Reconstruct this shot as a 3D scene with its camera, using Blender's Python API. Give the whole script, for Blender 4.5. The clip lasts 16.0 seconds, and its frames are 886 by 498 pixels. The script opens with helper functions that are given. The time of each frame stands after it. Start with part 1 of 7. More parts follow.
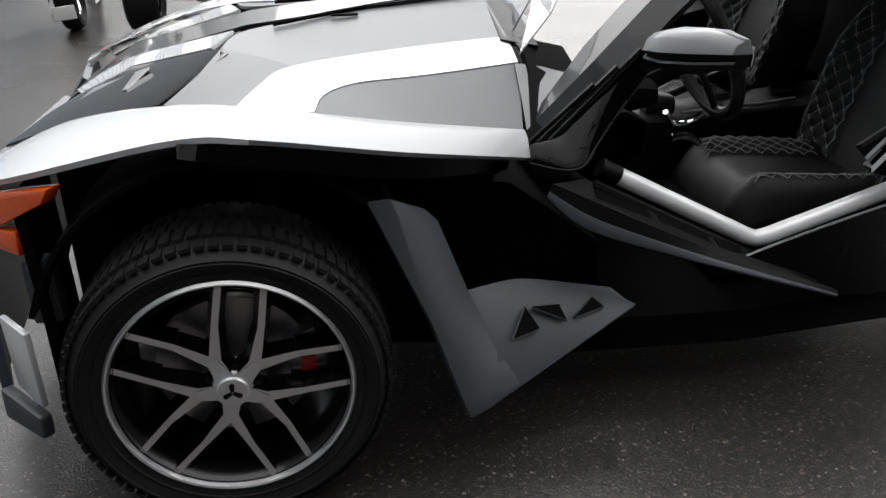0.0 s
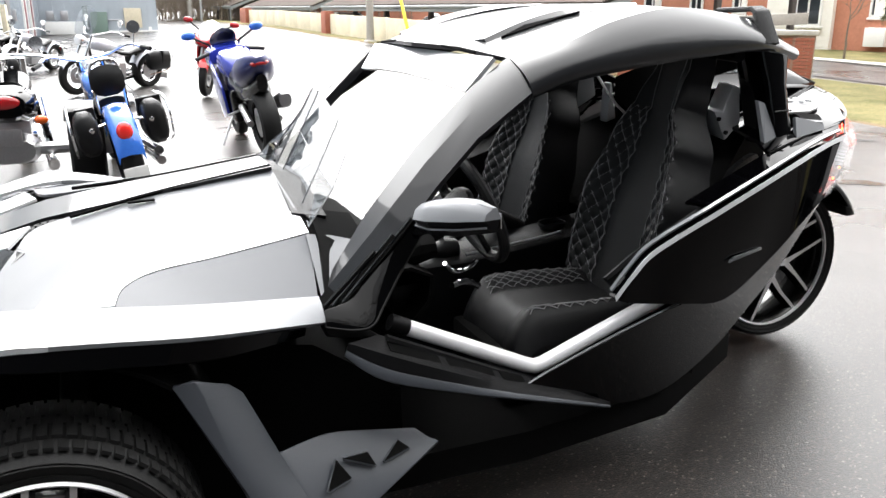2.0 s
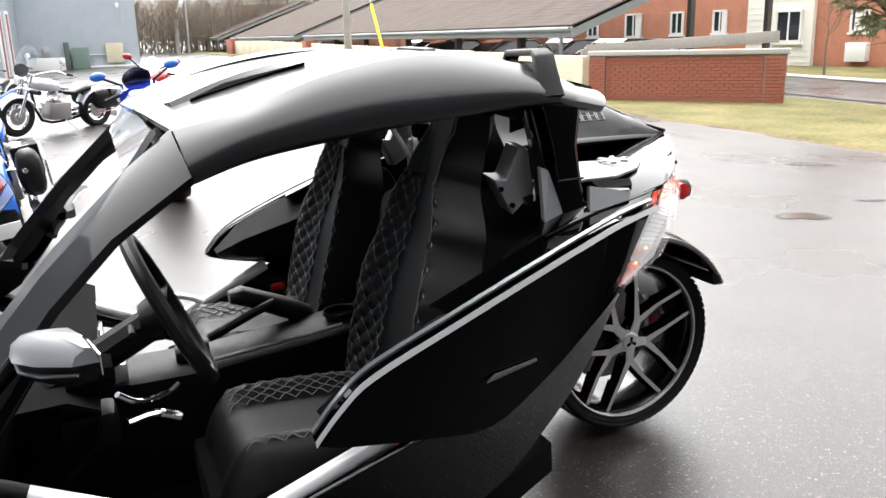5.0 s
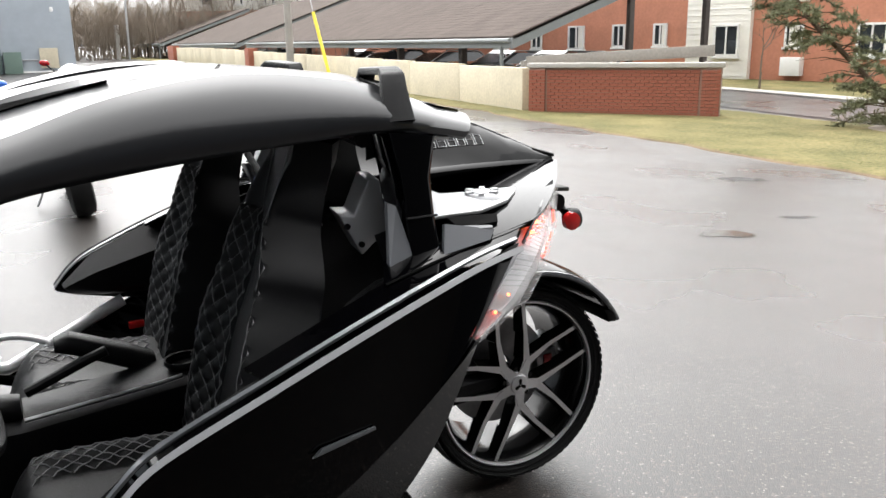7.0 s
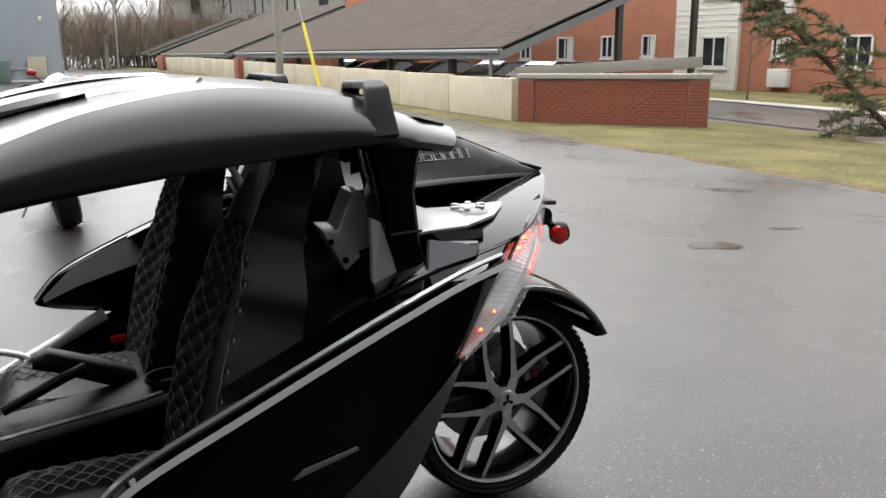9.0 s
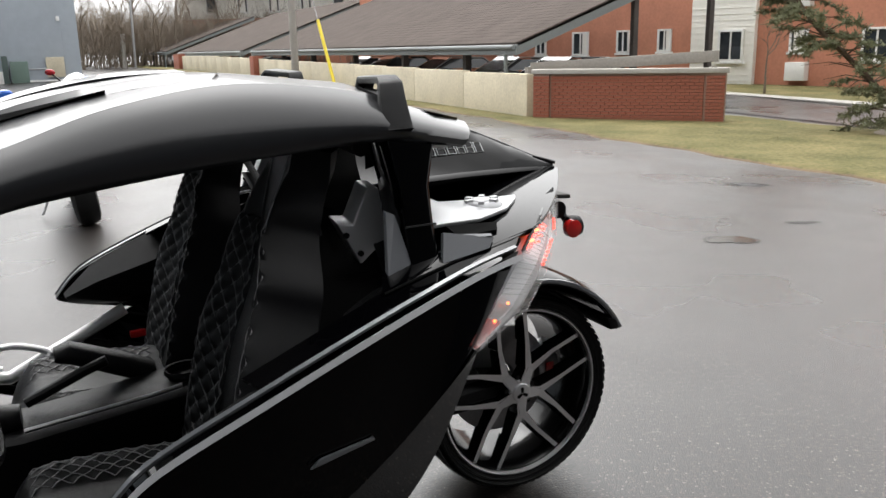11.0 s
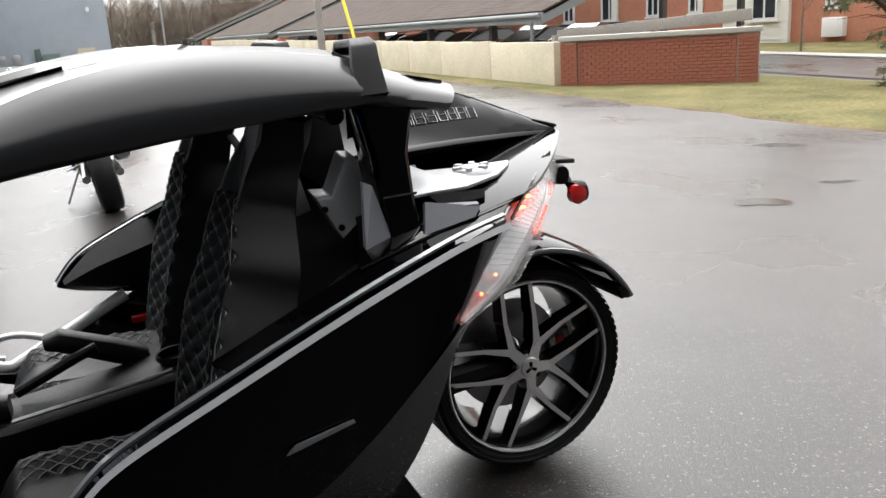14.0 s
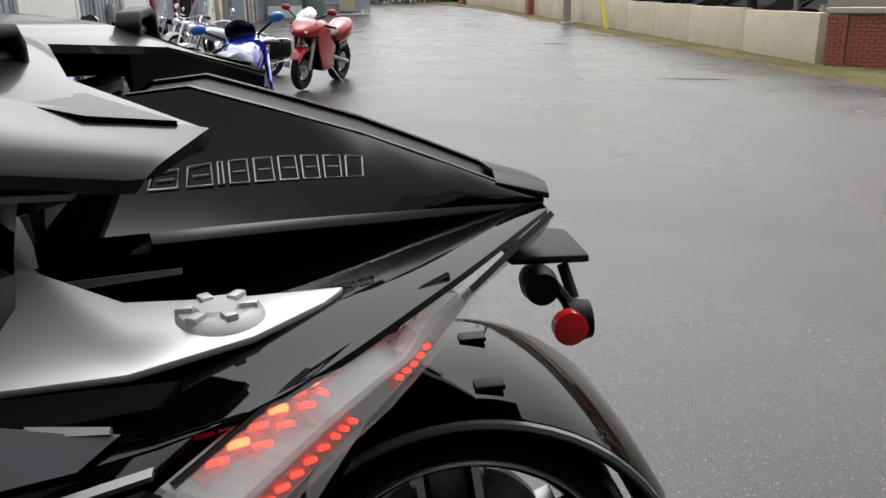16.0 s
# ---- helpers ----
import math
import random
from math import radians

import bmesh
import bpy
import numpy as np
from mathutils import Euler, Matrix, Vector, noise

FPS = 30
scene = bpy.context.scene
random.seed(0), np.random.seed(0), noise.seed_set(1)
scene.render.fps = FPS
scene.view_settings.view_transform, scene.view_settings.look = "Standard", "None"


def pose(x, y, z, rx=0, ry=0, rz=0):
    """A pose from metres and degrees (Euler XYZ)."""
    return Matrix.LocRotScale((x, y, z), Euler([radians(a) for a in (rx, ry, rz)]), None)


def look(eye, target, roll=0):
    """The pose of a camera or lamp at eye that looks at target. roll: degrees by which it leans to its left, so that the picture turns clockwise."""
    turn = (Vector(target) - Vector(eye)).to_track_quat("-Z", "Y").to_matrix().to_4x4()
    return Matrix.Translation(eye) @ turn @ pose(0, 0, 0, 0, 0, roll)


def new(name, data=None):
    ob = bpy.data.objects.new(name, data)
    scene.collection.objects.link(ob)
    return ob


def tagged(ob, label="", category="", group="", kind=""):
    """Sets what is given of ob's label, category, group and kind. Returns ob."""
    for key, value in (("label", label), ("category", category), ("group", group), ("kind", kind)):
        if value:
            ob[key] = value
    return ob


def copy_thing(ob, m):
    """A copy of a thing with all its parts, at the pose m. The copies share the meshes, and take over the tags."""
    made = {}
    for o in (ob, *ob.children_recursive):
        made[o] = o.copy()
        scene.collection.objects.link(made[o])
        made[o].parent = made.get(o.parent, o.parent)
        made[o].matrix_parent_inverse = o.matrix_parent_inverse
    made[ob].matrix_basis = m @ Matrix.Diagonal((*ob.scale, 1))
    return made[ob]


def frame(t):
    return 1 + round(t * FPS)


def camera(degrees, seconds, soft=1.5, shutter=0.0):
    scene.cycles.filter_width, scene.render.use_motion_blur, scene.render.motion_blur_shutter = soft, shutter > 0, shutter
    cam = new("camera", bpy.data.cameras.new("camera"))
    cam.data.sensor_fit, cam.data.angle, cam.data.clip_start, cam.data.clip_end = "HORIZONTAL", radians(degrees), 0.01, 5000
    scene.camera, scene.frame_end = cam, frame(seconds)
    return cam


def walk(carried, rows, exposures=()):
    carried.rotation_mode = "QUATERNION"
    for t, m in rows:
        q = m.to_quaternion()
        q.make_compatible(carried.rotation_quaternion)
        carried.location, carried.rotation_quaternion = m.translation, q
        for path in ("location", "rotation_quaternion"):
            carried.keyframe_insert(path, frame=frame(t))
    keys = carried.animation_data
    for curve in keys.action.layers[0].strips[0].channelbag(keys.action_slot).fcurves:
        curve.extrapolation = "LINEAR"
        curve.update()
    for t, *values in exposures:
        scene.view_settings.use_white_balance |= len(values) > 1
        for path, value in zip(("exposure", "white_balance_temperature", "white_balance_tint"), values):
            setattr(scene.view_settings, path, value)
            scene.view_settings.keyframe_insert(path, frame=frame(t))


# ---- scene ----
cam = camera(57.0, 16.0)
PATH = [
    (0, (0.133, -2.327, 1.254), (0.472, -0.542, 0.417), 2.1),
    (0.5, (0.023, -2.345, 1.247), (0.182, -0.583, 0.315), 2.2),
    (1, (0.001, -2.369, 1.243), (0.165, -0.597, 0.329), 2.3),
    (1.5, (0.054, -2.4, 1.286), (0.523, -0.604, 0.539), 0.3),
    (2, (0.18, -2.486, 1.421), (0.924, -0.718, 0.854), -0.0),
    (2.5, (0.319, -2.49, 1.452), (1.161, -0.76, 0.905), -0.3),
    (3, (0.506, -2.502, 1.467), (1.406, -0.787, 0.966), -0.2),
    (3.5, (0.626, -2.459, 1.477), (1.576, -0.762, 1.006), -0.1),
    (3.7, (0.662, -2.39, 1.474), (1.611, -0.694, 1.003), -0.2),
    (5.8, (1.178, -2.206, 1.47), (1.833, -0.391, 0.942), -2.1),
    (6, (1.178, -2.177, 1.48), (1.921, -0.384, 0.995), -0.7),
    (6.5, (1.215, -2.124, 1.473), (2.109, -0.394, 1.017), -0.4),
    (7, (1.372, -2.116, 1.478), (2.235, -0.38, 0.984), -0.8),
    (7.5, (1.477, -2.114, 1.492), (2.241, -0.325, 1.027), -0.4),
    (8, (1.48, -2.097, 1.488), (2.317, -0.347, 1.001), -0.5),
    (8.5, (1.428, -2.086, 1.488), (2.313, -0.355, 1.018), -1.5),
    (9, (1.393, -2.097, 1.485), (2.281, -0.368, 1.014), -0.6),
    (9.2, (1.403, -2.088, 1.482), (2.309, -0.367, 1.014), -0.6),
    (11.5, (1.38, -2.124, 1.481), (2.21, -0.368, 1.004), -1.2),
    (12, (1.373, -2.128, 1.483), (2.187, -0.361, 1.02), -1.3),
    (12.5, (1.371, -2.121, 1.48), (2.182, -0.357, 0.998), -1.4),
    (13, (1.37, -2.116, 1.477), (2.179, -0.356, 0.978), -1.5),
    (13.5, (1.38, -2.106, 1.475), (2.171, -0.34, 0.969), -1.9),
    (14, (1.523, -2.08, 1.444), (2.286, -0.31, 0.911), -3.9),
    (14.5, (1.76, -2.005, 1.448), (2.455, -0.228, 0.847), -3.7),
    (15, (2.014, -1.77, 1.458), (2.606, 0.069, 0.941), -7.9),
    (15.5, (2.314, -1.586, 1.464), (2.696, 0.315, 0.975), -3.3),
    (16, (2.467, -1.271, 1.448), (2.677, 0.623, 0.841), -1.2),
]
EXPOSURES = [(0.0, 1.66), (0.4, 2.1), (1.0, 2.28), (1.5, 2.45), (2.0, 2.5), (3.0, 2.38), (3.5, 2.45), (6.0, 2.35), (7.0, 2.1), (8.0, 1.6), (9.0, 1.52), (12.5, 1.53), (14.0, 1.85), (14.5, 1.88), (15.0, 1.82), (15.5, 1.4), (16.0, 0.88)]
SKY, SUN = 0.15, 0.6
# the lot rises a little towards the vehicle's tail, so the vehicle leans with it
LOT = pose(0, 0, 0, 0, -2.3, 0)
walk(cam, [(t, look(eye, target, roll)) for t, eye, target, roll in PATH], EXPOSURES)

# ---- light ----
world = bpy.data.worlds.new("overcast")
scene.world = world
world.use_nodes = True
wn, wl = world.node_tree.nodes, world.node_tree.links
sky = wn.new("ShaderNodeTexSky")
sky.sky_type, sky.sun_disc = "NISHITA", False
sky.sun_elevation, sky.sun_rotation = radians(62), radians(7)
sky.air_density, sky.dust_density, sky.ozone_density = 1.0, 6.0, 1.0
grey = wn.new("ShaderNodeHueSaturation")
grey.inputs["Saturation"].default_value = 0.06
wl.new(sky.outputs[0], grey.inputs["Color"])
# thick cloud evens out the glow round the sun
even = wn.new("ShaderNodeGamma")
even.inputs["Gamma"].default_value = 0.8
wl.new(grey.outputs[0], even.inputs["Color"])
lift = wn.new("ShaderNodeHueSaturation")
lift.inputs["Value"].default_value = 1.5
wl.new(even.outputs[0], lift.inputs["Color"])
wl.new(lift.outputs[0], wn["Background"].inputs[0])
wn["Background"].inputs[1].default_value = SKY
sun = new("sun", bpy.data.lights.new("sun", "SUN"))
sun.data.energy, sun.data.angle, sun.data.color = SUN, radians(130), (1.0, 0.98, 0.95)
sun.matrix_basis = look((2.9, 15.9, 30), (1, 0, 0))


# ---- materials ----
def mat(name, base, rough=0.5, metal=0.0, coat=0.0, vary=0.12, grain=40.0, bump=0.0, bump_scale=120.0, second=None, spec=0.5, alpha=1.0, trans=0.0, big=1.3):
    m = bpy.data.materials.new(name)
    m.use_nodes = True
    n, l = m.node_tree.nodes, m.node_tree.links
    b = n["Principled BSDF"]
    base = tuple(base) if len(base) == 3 else base
    b.inputs["Roughness"].default_value, b.inputs["Metallic"].default_value = rough, metal
    b.inputs["Coat Weight"].default_value, b.inputs["Coat Roughness"].default_value = coat, 0.03
    b.inputs["Specular IOR Level"].default_value = spec
    b.inputs["Transmission Weight"].default_value = trans
    b.inputs["Alpha"].default_value = alpha
    co = n.new("ShaderNodeTexCoord")
    t1, t2 = n.new("ShaderNodeTexNoise"), n.new("ShaderNodeTexNoise")
    t1.inputs["Scale"].default_value, t2.inputs["Scale"].default_value = grain, big
    t1.inputs["Detail"].default_value, t2.inputs["Detail"].default_value = 4, 5
    for t in (t1, t2):
        l.new(co.outputs["Object"], t.inputs["Vector"])
    add = n.new("ShaderNodeMath")
    add.operation = "ADD"
    l.new(t1.outputs["Fac"], add.inputs[0])
    l.new(t2.outputs["Fac"], add.inputs[1])
    ramp = n.new("ShaderNodeMapRange")
    ramp.inputs["From Min"].default_value, ramp.inputs["From Max"].default_value = 0.6, 1.4
    l.new(add.outputs[0], ramp.inputs["Value"])
    mix = n.new("ShaderNodeMix")
    mix.data_type = "RGBA"
    second = second or tuple(min(1, c * (1 + vary)) for c in base)
    mix.inputs["A"].default_value = (*[c * (1 - vary) for c in base], 1)
    mix.inputs["B"].default_value = (*second, 1)
    l.new(ramp.outputs[0], mix.inputs["Factor"])
    l.new(mix.outputs["Result"], b.inputs["Base Color"])
    if bump:
        t3, bp = n.new("ShaderNodeTexNoise"), n.new("ShaderNodeBump")
        t3.inputs["Scale"].default_value, t3.inputs["Detail"].default_value = bump_scale, 3
        l.new(co.outputs["Object"], t3.inputs["Vector"])
        l.new(t3.outputs["Fac"], bp.inputs["Height"])
        bp.inputs["Strength"].default_value, bp.inputs["Distance"].default_value = bump, 0.01
        l.new(bp.outputs[0], b.inputs["Normal"])
    return m


PAINT_BLACK = mat("gloss_black_paint", (0.0006, 0.0006, 0.0008), 0.03, 0, 0.0, 0.2, spec=0.15)
PAINT_GREY = mat("grey_metallic_paint", (0.10, 0.104, 0.112), 0.30, 0.3, 0.6, 0.05, 900)
PAINT_ROOF = mat("graphite_gloss_paint", (0.012, 0.0125, 0.014), 0.30, 0.0, 0.45, 0.08, 900, spec=0.2)
PAINT_HOOD = mat("silver_grey_metallic_paint", (0.080, 0.083, 0.090), 0.35, 0.0, 0.10, 0.06, 900, spec=0.12)
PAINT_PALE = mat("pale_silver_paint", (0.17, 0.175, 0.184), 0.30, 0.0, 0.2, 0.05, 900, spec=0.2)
SMOKED = mat("smoked_lens", (0.002, 0.002, 0.0022), 0.085, 0, 0.0, 0.2, spec=0.3)
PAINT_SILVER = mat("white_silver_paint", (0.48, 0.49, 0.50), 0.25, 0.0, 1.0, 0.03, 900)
PLASTIC = mat("black_textured_plastic", (0.002, 0.002, 0.0024), 0.40, 0, 0, 0.2, 300, 0.2, 700, spec=0.16)
SLATE = mat("slate_grey_plastic", (0.032, 0.036, 0.043), 0.45, 0, 0, 0.12, 300, 0.12, 600)
# near-black: shade in hollows and openings is in the colour; also plain black parts
VOID = mat("black_plastic_and_cavity_shade", (0.0012, 0.0012, 0.0012), 0.9, 0, 0, 0.2, spec=0.08)
RUBBER = mat("tyre_rubber", (0.006, 0.006, 0.006), 0.6, 0, 0, 0.3, 60, 0.15, 300, spec=0.25)
MACHINED = mat("machined_aluminium", (0.86, 0.86, 0.87), 0.42, 1.0, 0, 0.05, 400)
RIM_BLACK = mat("gloss_black_rim", (0.0015, 0.0015, 0.0015), 0.2, 0, 0.2, 0.2, spec=0.3)
STEEL = mat("brushed_steel", (0.42, 0.42, 0.43), 0.35, 1.0, 0, 0.15, 80)
CHROME = mat("chrome", (0.85, 0.85, 0.86), 0.06, 1.0, 0, 0.02)
WHITE_TUBE = mat("silver_white_tube_paint", (0.72, 0.72, 0.73), 0.3, 0.2, 0.4, 0.04)
SILVER_PLASTIC = mat("silver_plastic", (0.40, 0.405, 0.415), 0.38, 0.4, 0, 0.04, 500)
LEATHER = mat("black_leather", (0.0040, 0.0040, 0.0045), 0.38, 0, 0, 0.25, 200, 0.22, 900, spec=0.26)
THREAD = mat("grey_thread", (0.17, 0.17, 0.175), 0.8, 0, 0, 0.1)
RED = mat("red_brake_paint", (0.45, 0.01, 0.012), 0.35, 0, 0.3)
AMBER = mat("amber_lens", (0.62, 0.085, 0.006), 0.12, 0, 0.5, 0.15, 60)
LENS_RED = mat("red_lens", (0.30, 0.006, 0.008), 0.1, 0, 0.8, 0.15)


def glass_mat(name, tint, rough=0.0, alpha=0.12):
    """A thin clear sheet: mostly see-through, with a glossy face."""
    m = bpy.data.materials.new(name)
    m.use_nodes = True
    n, l = m.node_tree.nodes, m.node_tree.links
    n.remove(n["Principled BSDF"])
    tr, gl, mx, fr = (n.new("ShaderNodeBsdf" + k) if k in ("Transparent", "Glossy") else n.new("ShaderNode" + k) for k in ("Transparent", "Glossy", "MixShader", "LayerWeight"))
    tr.inputs[0].default_value = (*tint, 1)
    gl.inputs["Roughness"].default_value = rough
    fr.inputs["Blend"].default_value = 0.4
    mr = n.new("ShaderNodeMapRange")
    mr.inputs["To Min"].default_value, mr.inputs["To Max"].default_value = 0.04, 0.55
    l.new(fr.outputs["Facing"], mr.inputs["Value"])
    l.new(mr.outputs[0], mx.inputs[0])
    l.new(tr.outputs[0], mx.inputs[1])
    l.new(gl.outputs[0], mx.inputs[2])
    l.new(mx.outputs[0], n["Material Output"].inputs["Surface"])
    return m


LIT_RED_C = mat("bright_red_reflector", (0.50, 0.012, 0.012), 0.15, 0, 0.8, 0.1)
CLEAR = glass_mat("clear_polycarbonate", (0.86, 0.87, 0.88), 0.02)
PANE = mat("dark_window_glass", (0.03, 0.035, 0.04), 0.06, 0, 0.5, 0.3, 3)


def glow(name, col, strength):
    m = bpy.data.materials.new(name)
    m.use_nodes = True
    b = m.node_tree.nodes["Principled BSDF"]
    b.inputs["Base Color"].default_value = (*col, 1)
    b.inputs["Emission Color"].default_value = (*col, 1)
    b.inputs["Emission Strength"].default_value = strength
    return m


LED = glow("lit_red_diode", (1.0, 0.03, 0.01), 1.8)
LED_HOT = glow("bright_orange_red_diode", (1.0, 0.13, 0.03), 2.6)


# ---- mesh helpers ----
def V(*a):
    return Vector(a)


def part(name, bm, material, parent=None, label="", smooth=35, solid=0.0, bevel=0.0, sub=0):
    me = bpy.data.meshes.new(name)
    bmesh.ops.recalc_face_normals(bm, faces=bm.faces)
    bm.to_mesh(me)
    bm.free()
    for m in material if isinstance(material, (list, tuple)) else (material,):
        me.materials.append(m)
    if smooth:
        me.polygons.foreach_set("use_smooth", [True] * len(me.polygons))
        me.set_sharp_from_angle(angle=radians(smooth))
    ob = new(name, me)
    if parent:
        ob.parent = parent
    if sub:
        md = ob.modifiers.new("subdivision", "SUBSURF")
        md.levels = md.render_levels = sub
    if solid:
        md = ob.modifiers.new("thickness", "SOLIDIFY")
        md.thickness, md.offset = solid, 0
    if bevel:
        md = ob.modifiers.new("edges", "BEVEL")
        md.width, md.segments, md.limit_method = bevel, 2, "ANGLE"
    me["crease"] = max(38, smooth) if smooth else 0
    if label:
        ob["label"] = label
    return ob


def thing(name, label, category, at=(0, 0, 0), rz=0, group="", kind=""):
    ob = new(name)
    ob.empty_display_size = 0.1
    ob.matrix_basis = pose(*at, 0, 0, rz)
    return tagged(ob, label, category, group, kind)


def skin(rows, bm=None, close=False):
    """A sheet of quads through rows of points."""
    bm = bm or bmesh.new()
    vs = [[bm.verts.new(p) for p in r] for r in rows]
    for a, b in zip(vs, vs[1:]):
        k = len(a)
        for i in range(k if close else k - 1):
            bm.faces.new((a[i], a[(i + 1) % k], b[(i + 1) % k], b[i]))
    return bm


def slab(pts, off, bm=None):
    """A flat or bent polygon given thickness along off."""
    bm = bm or bmesh.new()
    a = [bm.verts.new(p) for p in pts]
    b = [bm.verts.new(Vector(p) + Vector(off)) for p in pts]
    bm.faces.new(a)
    bm.faces.new(b[::-1])
    for i in range(len(a)):
        j = (i + 1) % len(a)
        bm.faces.new((a[j], a[i], b[i], b[j]))
    return bm


def box(c, size, bm=None, m=None, bevel=0.0):
    bm = bm or bmesh.new()
    mt = (m or Matrix()) @ Matrix.Translation(c) @ Matrix.Diagonal((*size, 1))
    r = bmesh.ops.create_cube(bm, size=1, matrix=mt)
    if bevel:
        es = {e for v in r["verts"] for e in v.link_edges}
        bmesh.ops.bevel(bm, geom=list(es), offset=bevel, segments=2, affect="EDGES", profile=0.6)
    return bm


def spline(pts, n=6):
    """Points of a smooth line through pts."""
    P = [Vector(p) for p in pts]
    if len(P) < 3:
        return P
    out = []
    for i in range(len(P) - 1):
        p0, p1, p2, p3 = P[max(i - 1, 0)], P[i], P[i + 1], P[min(i + 2, len(P) - 1)]
        for k in range(n):
            t = k / n
            out.append(0.5 * ((2 * p1) + (p2 - p0) * t + (2 * p0 - 5 * p1 + 4 * p2 - p3) * t * t + (3 * p1 - p0 - 3 * p2 + p3) * t ** 3))
    return out + [P[-1]]


def tube(pts, r, bm=None, n=10, smooth=0, taper=None, flat=1.0):
    bm = bm or bmesh.new()
    P = spline(pts, smooth) if smooth else [Vector(p) for p in pts]
    rings, ref = [], None
    for i, p in enumerate(P):
        d = (P[min(i + 1, len(P) - 1)] - P[max(i - 1, 0)]).normalized()
        if ref is None:
            ref = d.orthogonal().normalized()
        ref = (ref - d * ref.dot(d)).normalized()
        q = d.cross(ref)
        rr = r if taper is None else r + (taper - r) * i / (len(P) - 1)
        rings.append([p + rr * (math.cos(2 * math.pi * k / n) * ref + flat * math.sin(2 * math.pi * k / n) * q) for k in range(n)])
    skin(rings, bm, True)
    bm.verts.ensure_lookup_table()
    m = len(bm.verts)
    bm.faces.new([bm.verts[m - n + k] for k in range(n)])
    bm.faces.new([bm.verts[m - n * len(P) + k] for k in range(n)][::-1])
    return bm


def lathe(profile, axis="y", n=48, bm=None, c=(0, 0, 0)):
    """A turned body: profile of (radius, along axis)."""
    bm = bm or bmesh.new()
    rings = []
    for r, a in profile:
        ring = []
        for k in range(n):
            u, w = r * math.cos(2 * math.pi * k / n), r * math.sin(2 * math.pi * k / n)
            p = {"y": (u, a, w), "z": (u, w, a), "x": (a, u, w)}[axis]
            ring.append(Vector(p) + Vector(c))
        rings.append(ring)
    return skin(rings, bm, True)


def blob_at(c, r):
    bm = bmesh.new()
    bmesh.ops.create_icosphere(bm, subdivisions=2, radius=r, matrix=Matrix.Translation(c))
    return bm


def hull_at(stations, cy, n=14):
    """A rounded body along x round y = cy: stations of (x, half width, z low, z high)."""
    rings = []
    for x, w, lo, hi in stations:
        ring = []
        for k in range(n):
            a = 2 * math.pi * k / n
            cx, cz = math.cos(a), math.sin(a)
            ring.append(V(x, cy + w * abs(cx) ** 0.7 * (1 if cx > 0 else -1), (lo + hi) / 2 + (hi - lo) / 2 * abs(cz) ** 0.8 * (1 if cz > 0 else -1)))
        rings.append(ring)
    bm = skin(rings, None, True)
    bm.verts.ensure_lookup_table()
    m = len(bm.verts)
    bm.faces.new([bm.verts[k] for k in range(n)][::-1])
    bm.faces.new([bm.verts[m - n + k] for k in range(n)])
    return bm


# ---- ground ----
def lie(x, y):
    """Height of the lot: it climbs under the vehicle, falls away again towards the verge and rises along it."""
    k = math.tan(radians(2.3))
    far = 0.0115 * min(40, max(0, y - 15)) * min(1, max(0, (x - 4) / 7))
    return k * x if x < 3 else k * 3 - 0.45 * (1 - math.exp(-((x - 3) / 6) ** 1.5)) + far


def lot_edge(y):
    return 10.45 + 0.9 * min(1, max(0, (y - 4) / 12)) + 0.07 * math.sin(y * 1.7) + 0.05 * math.sin(y * 4.1) - (0.015 * (y - 45) if y > 45 else 0)


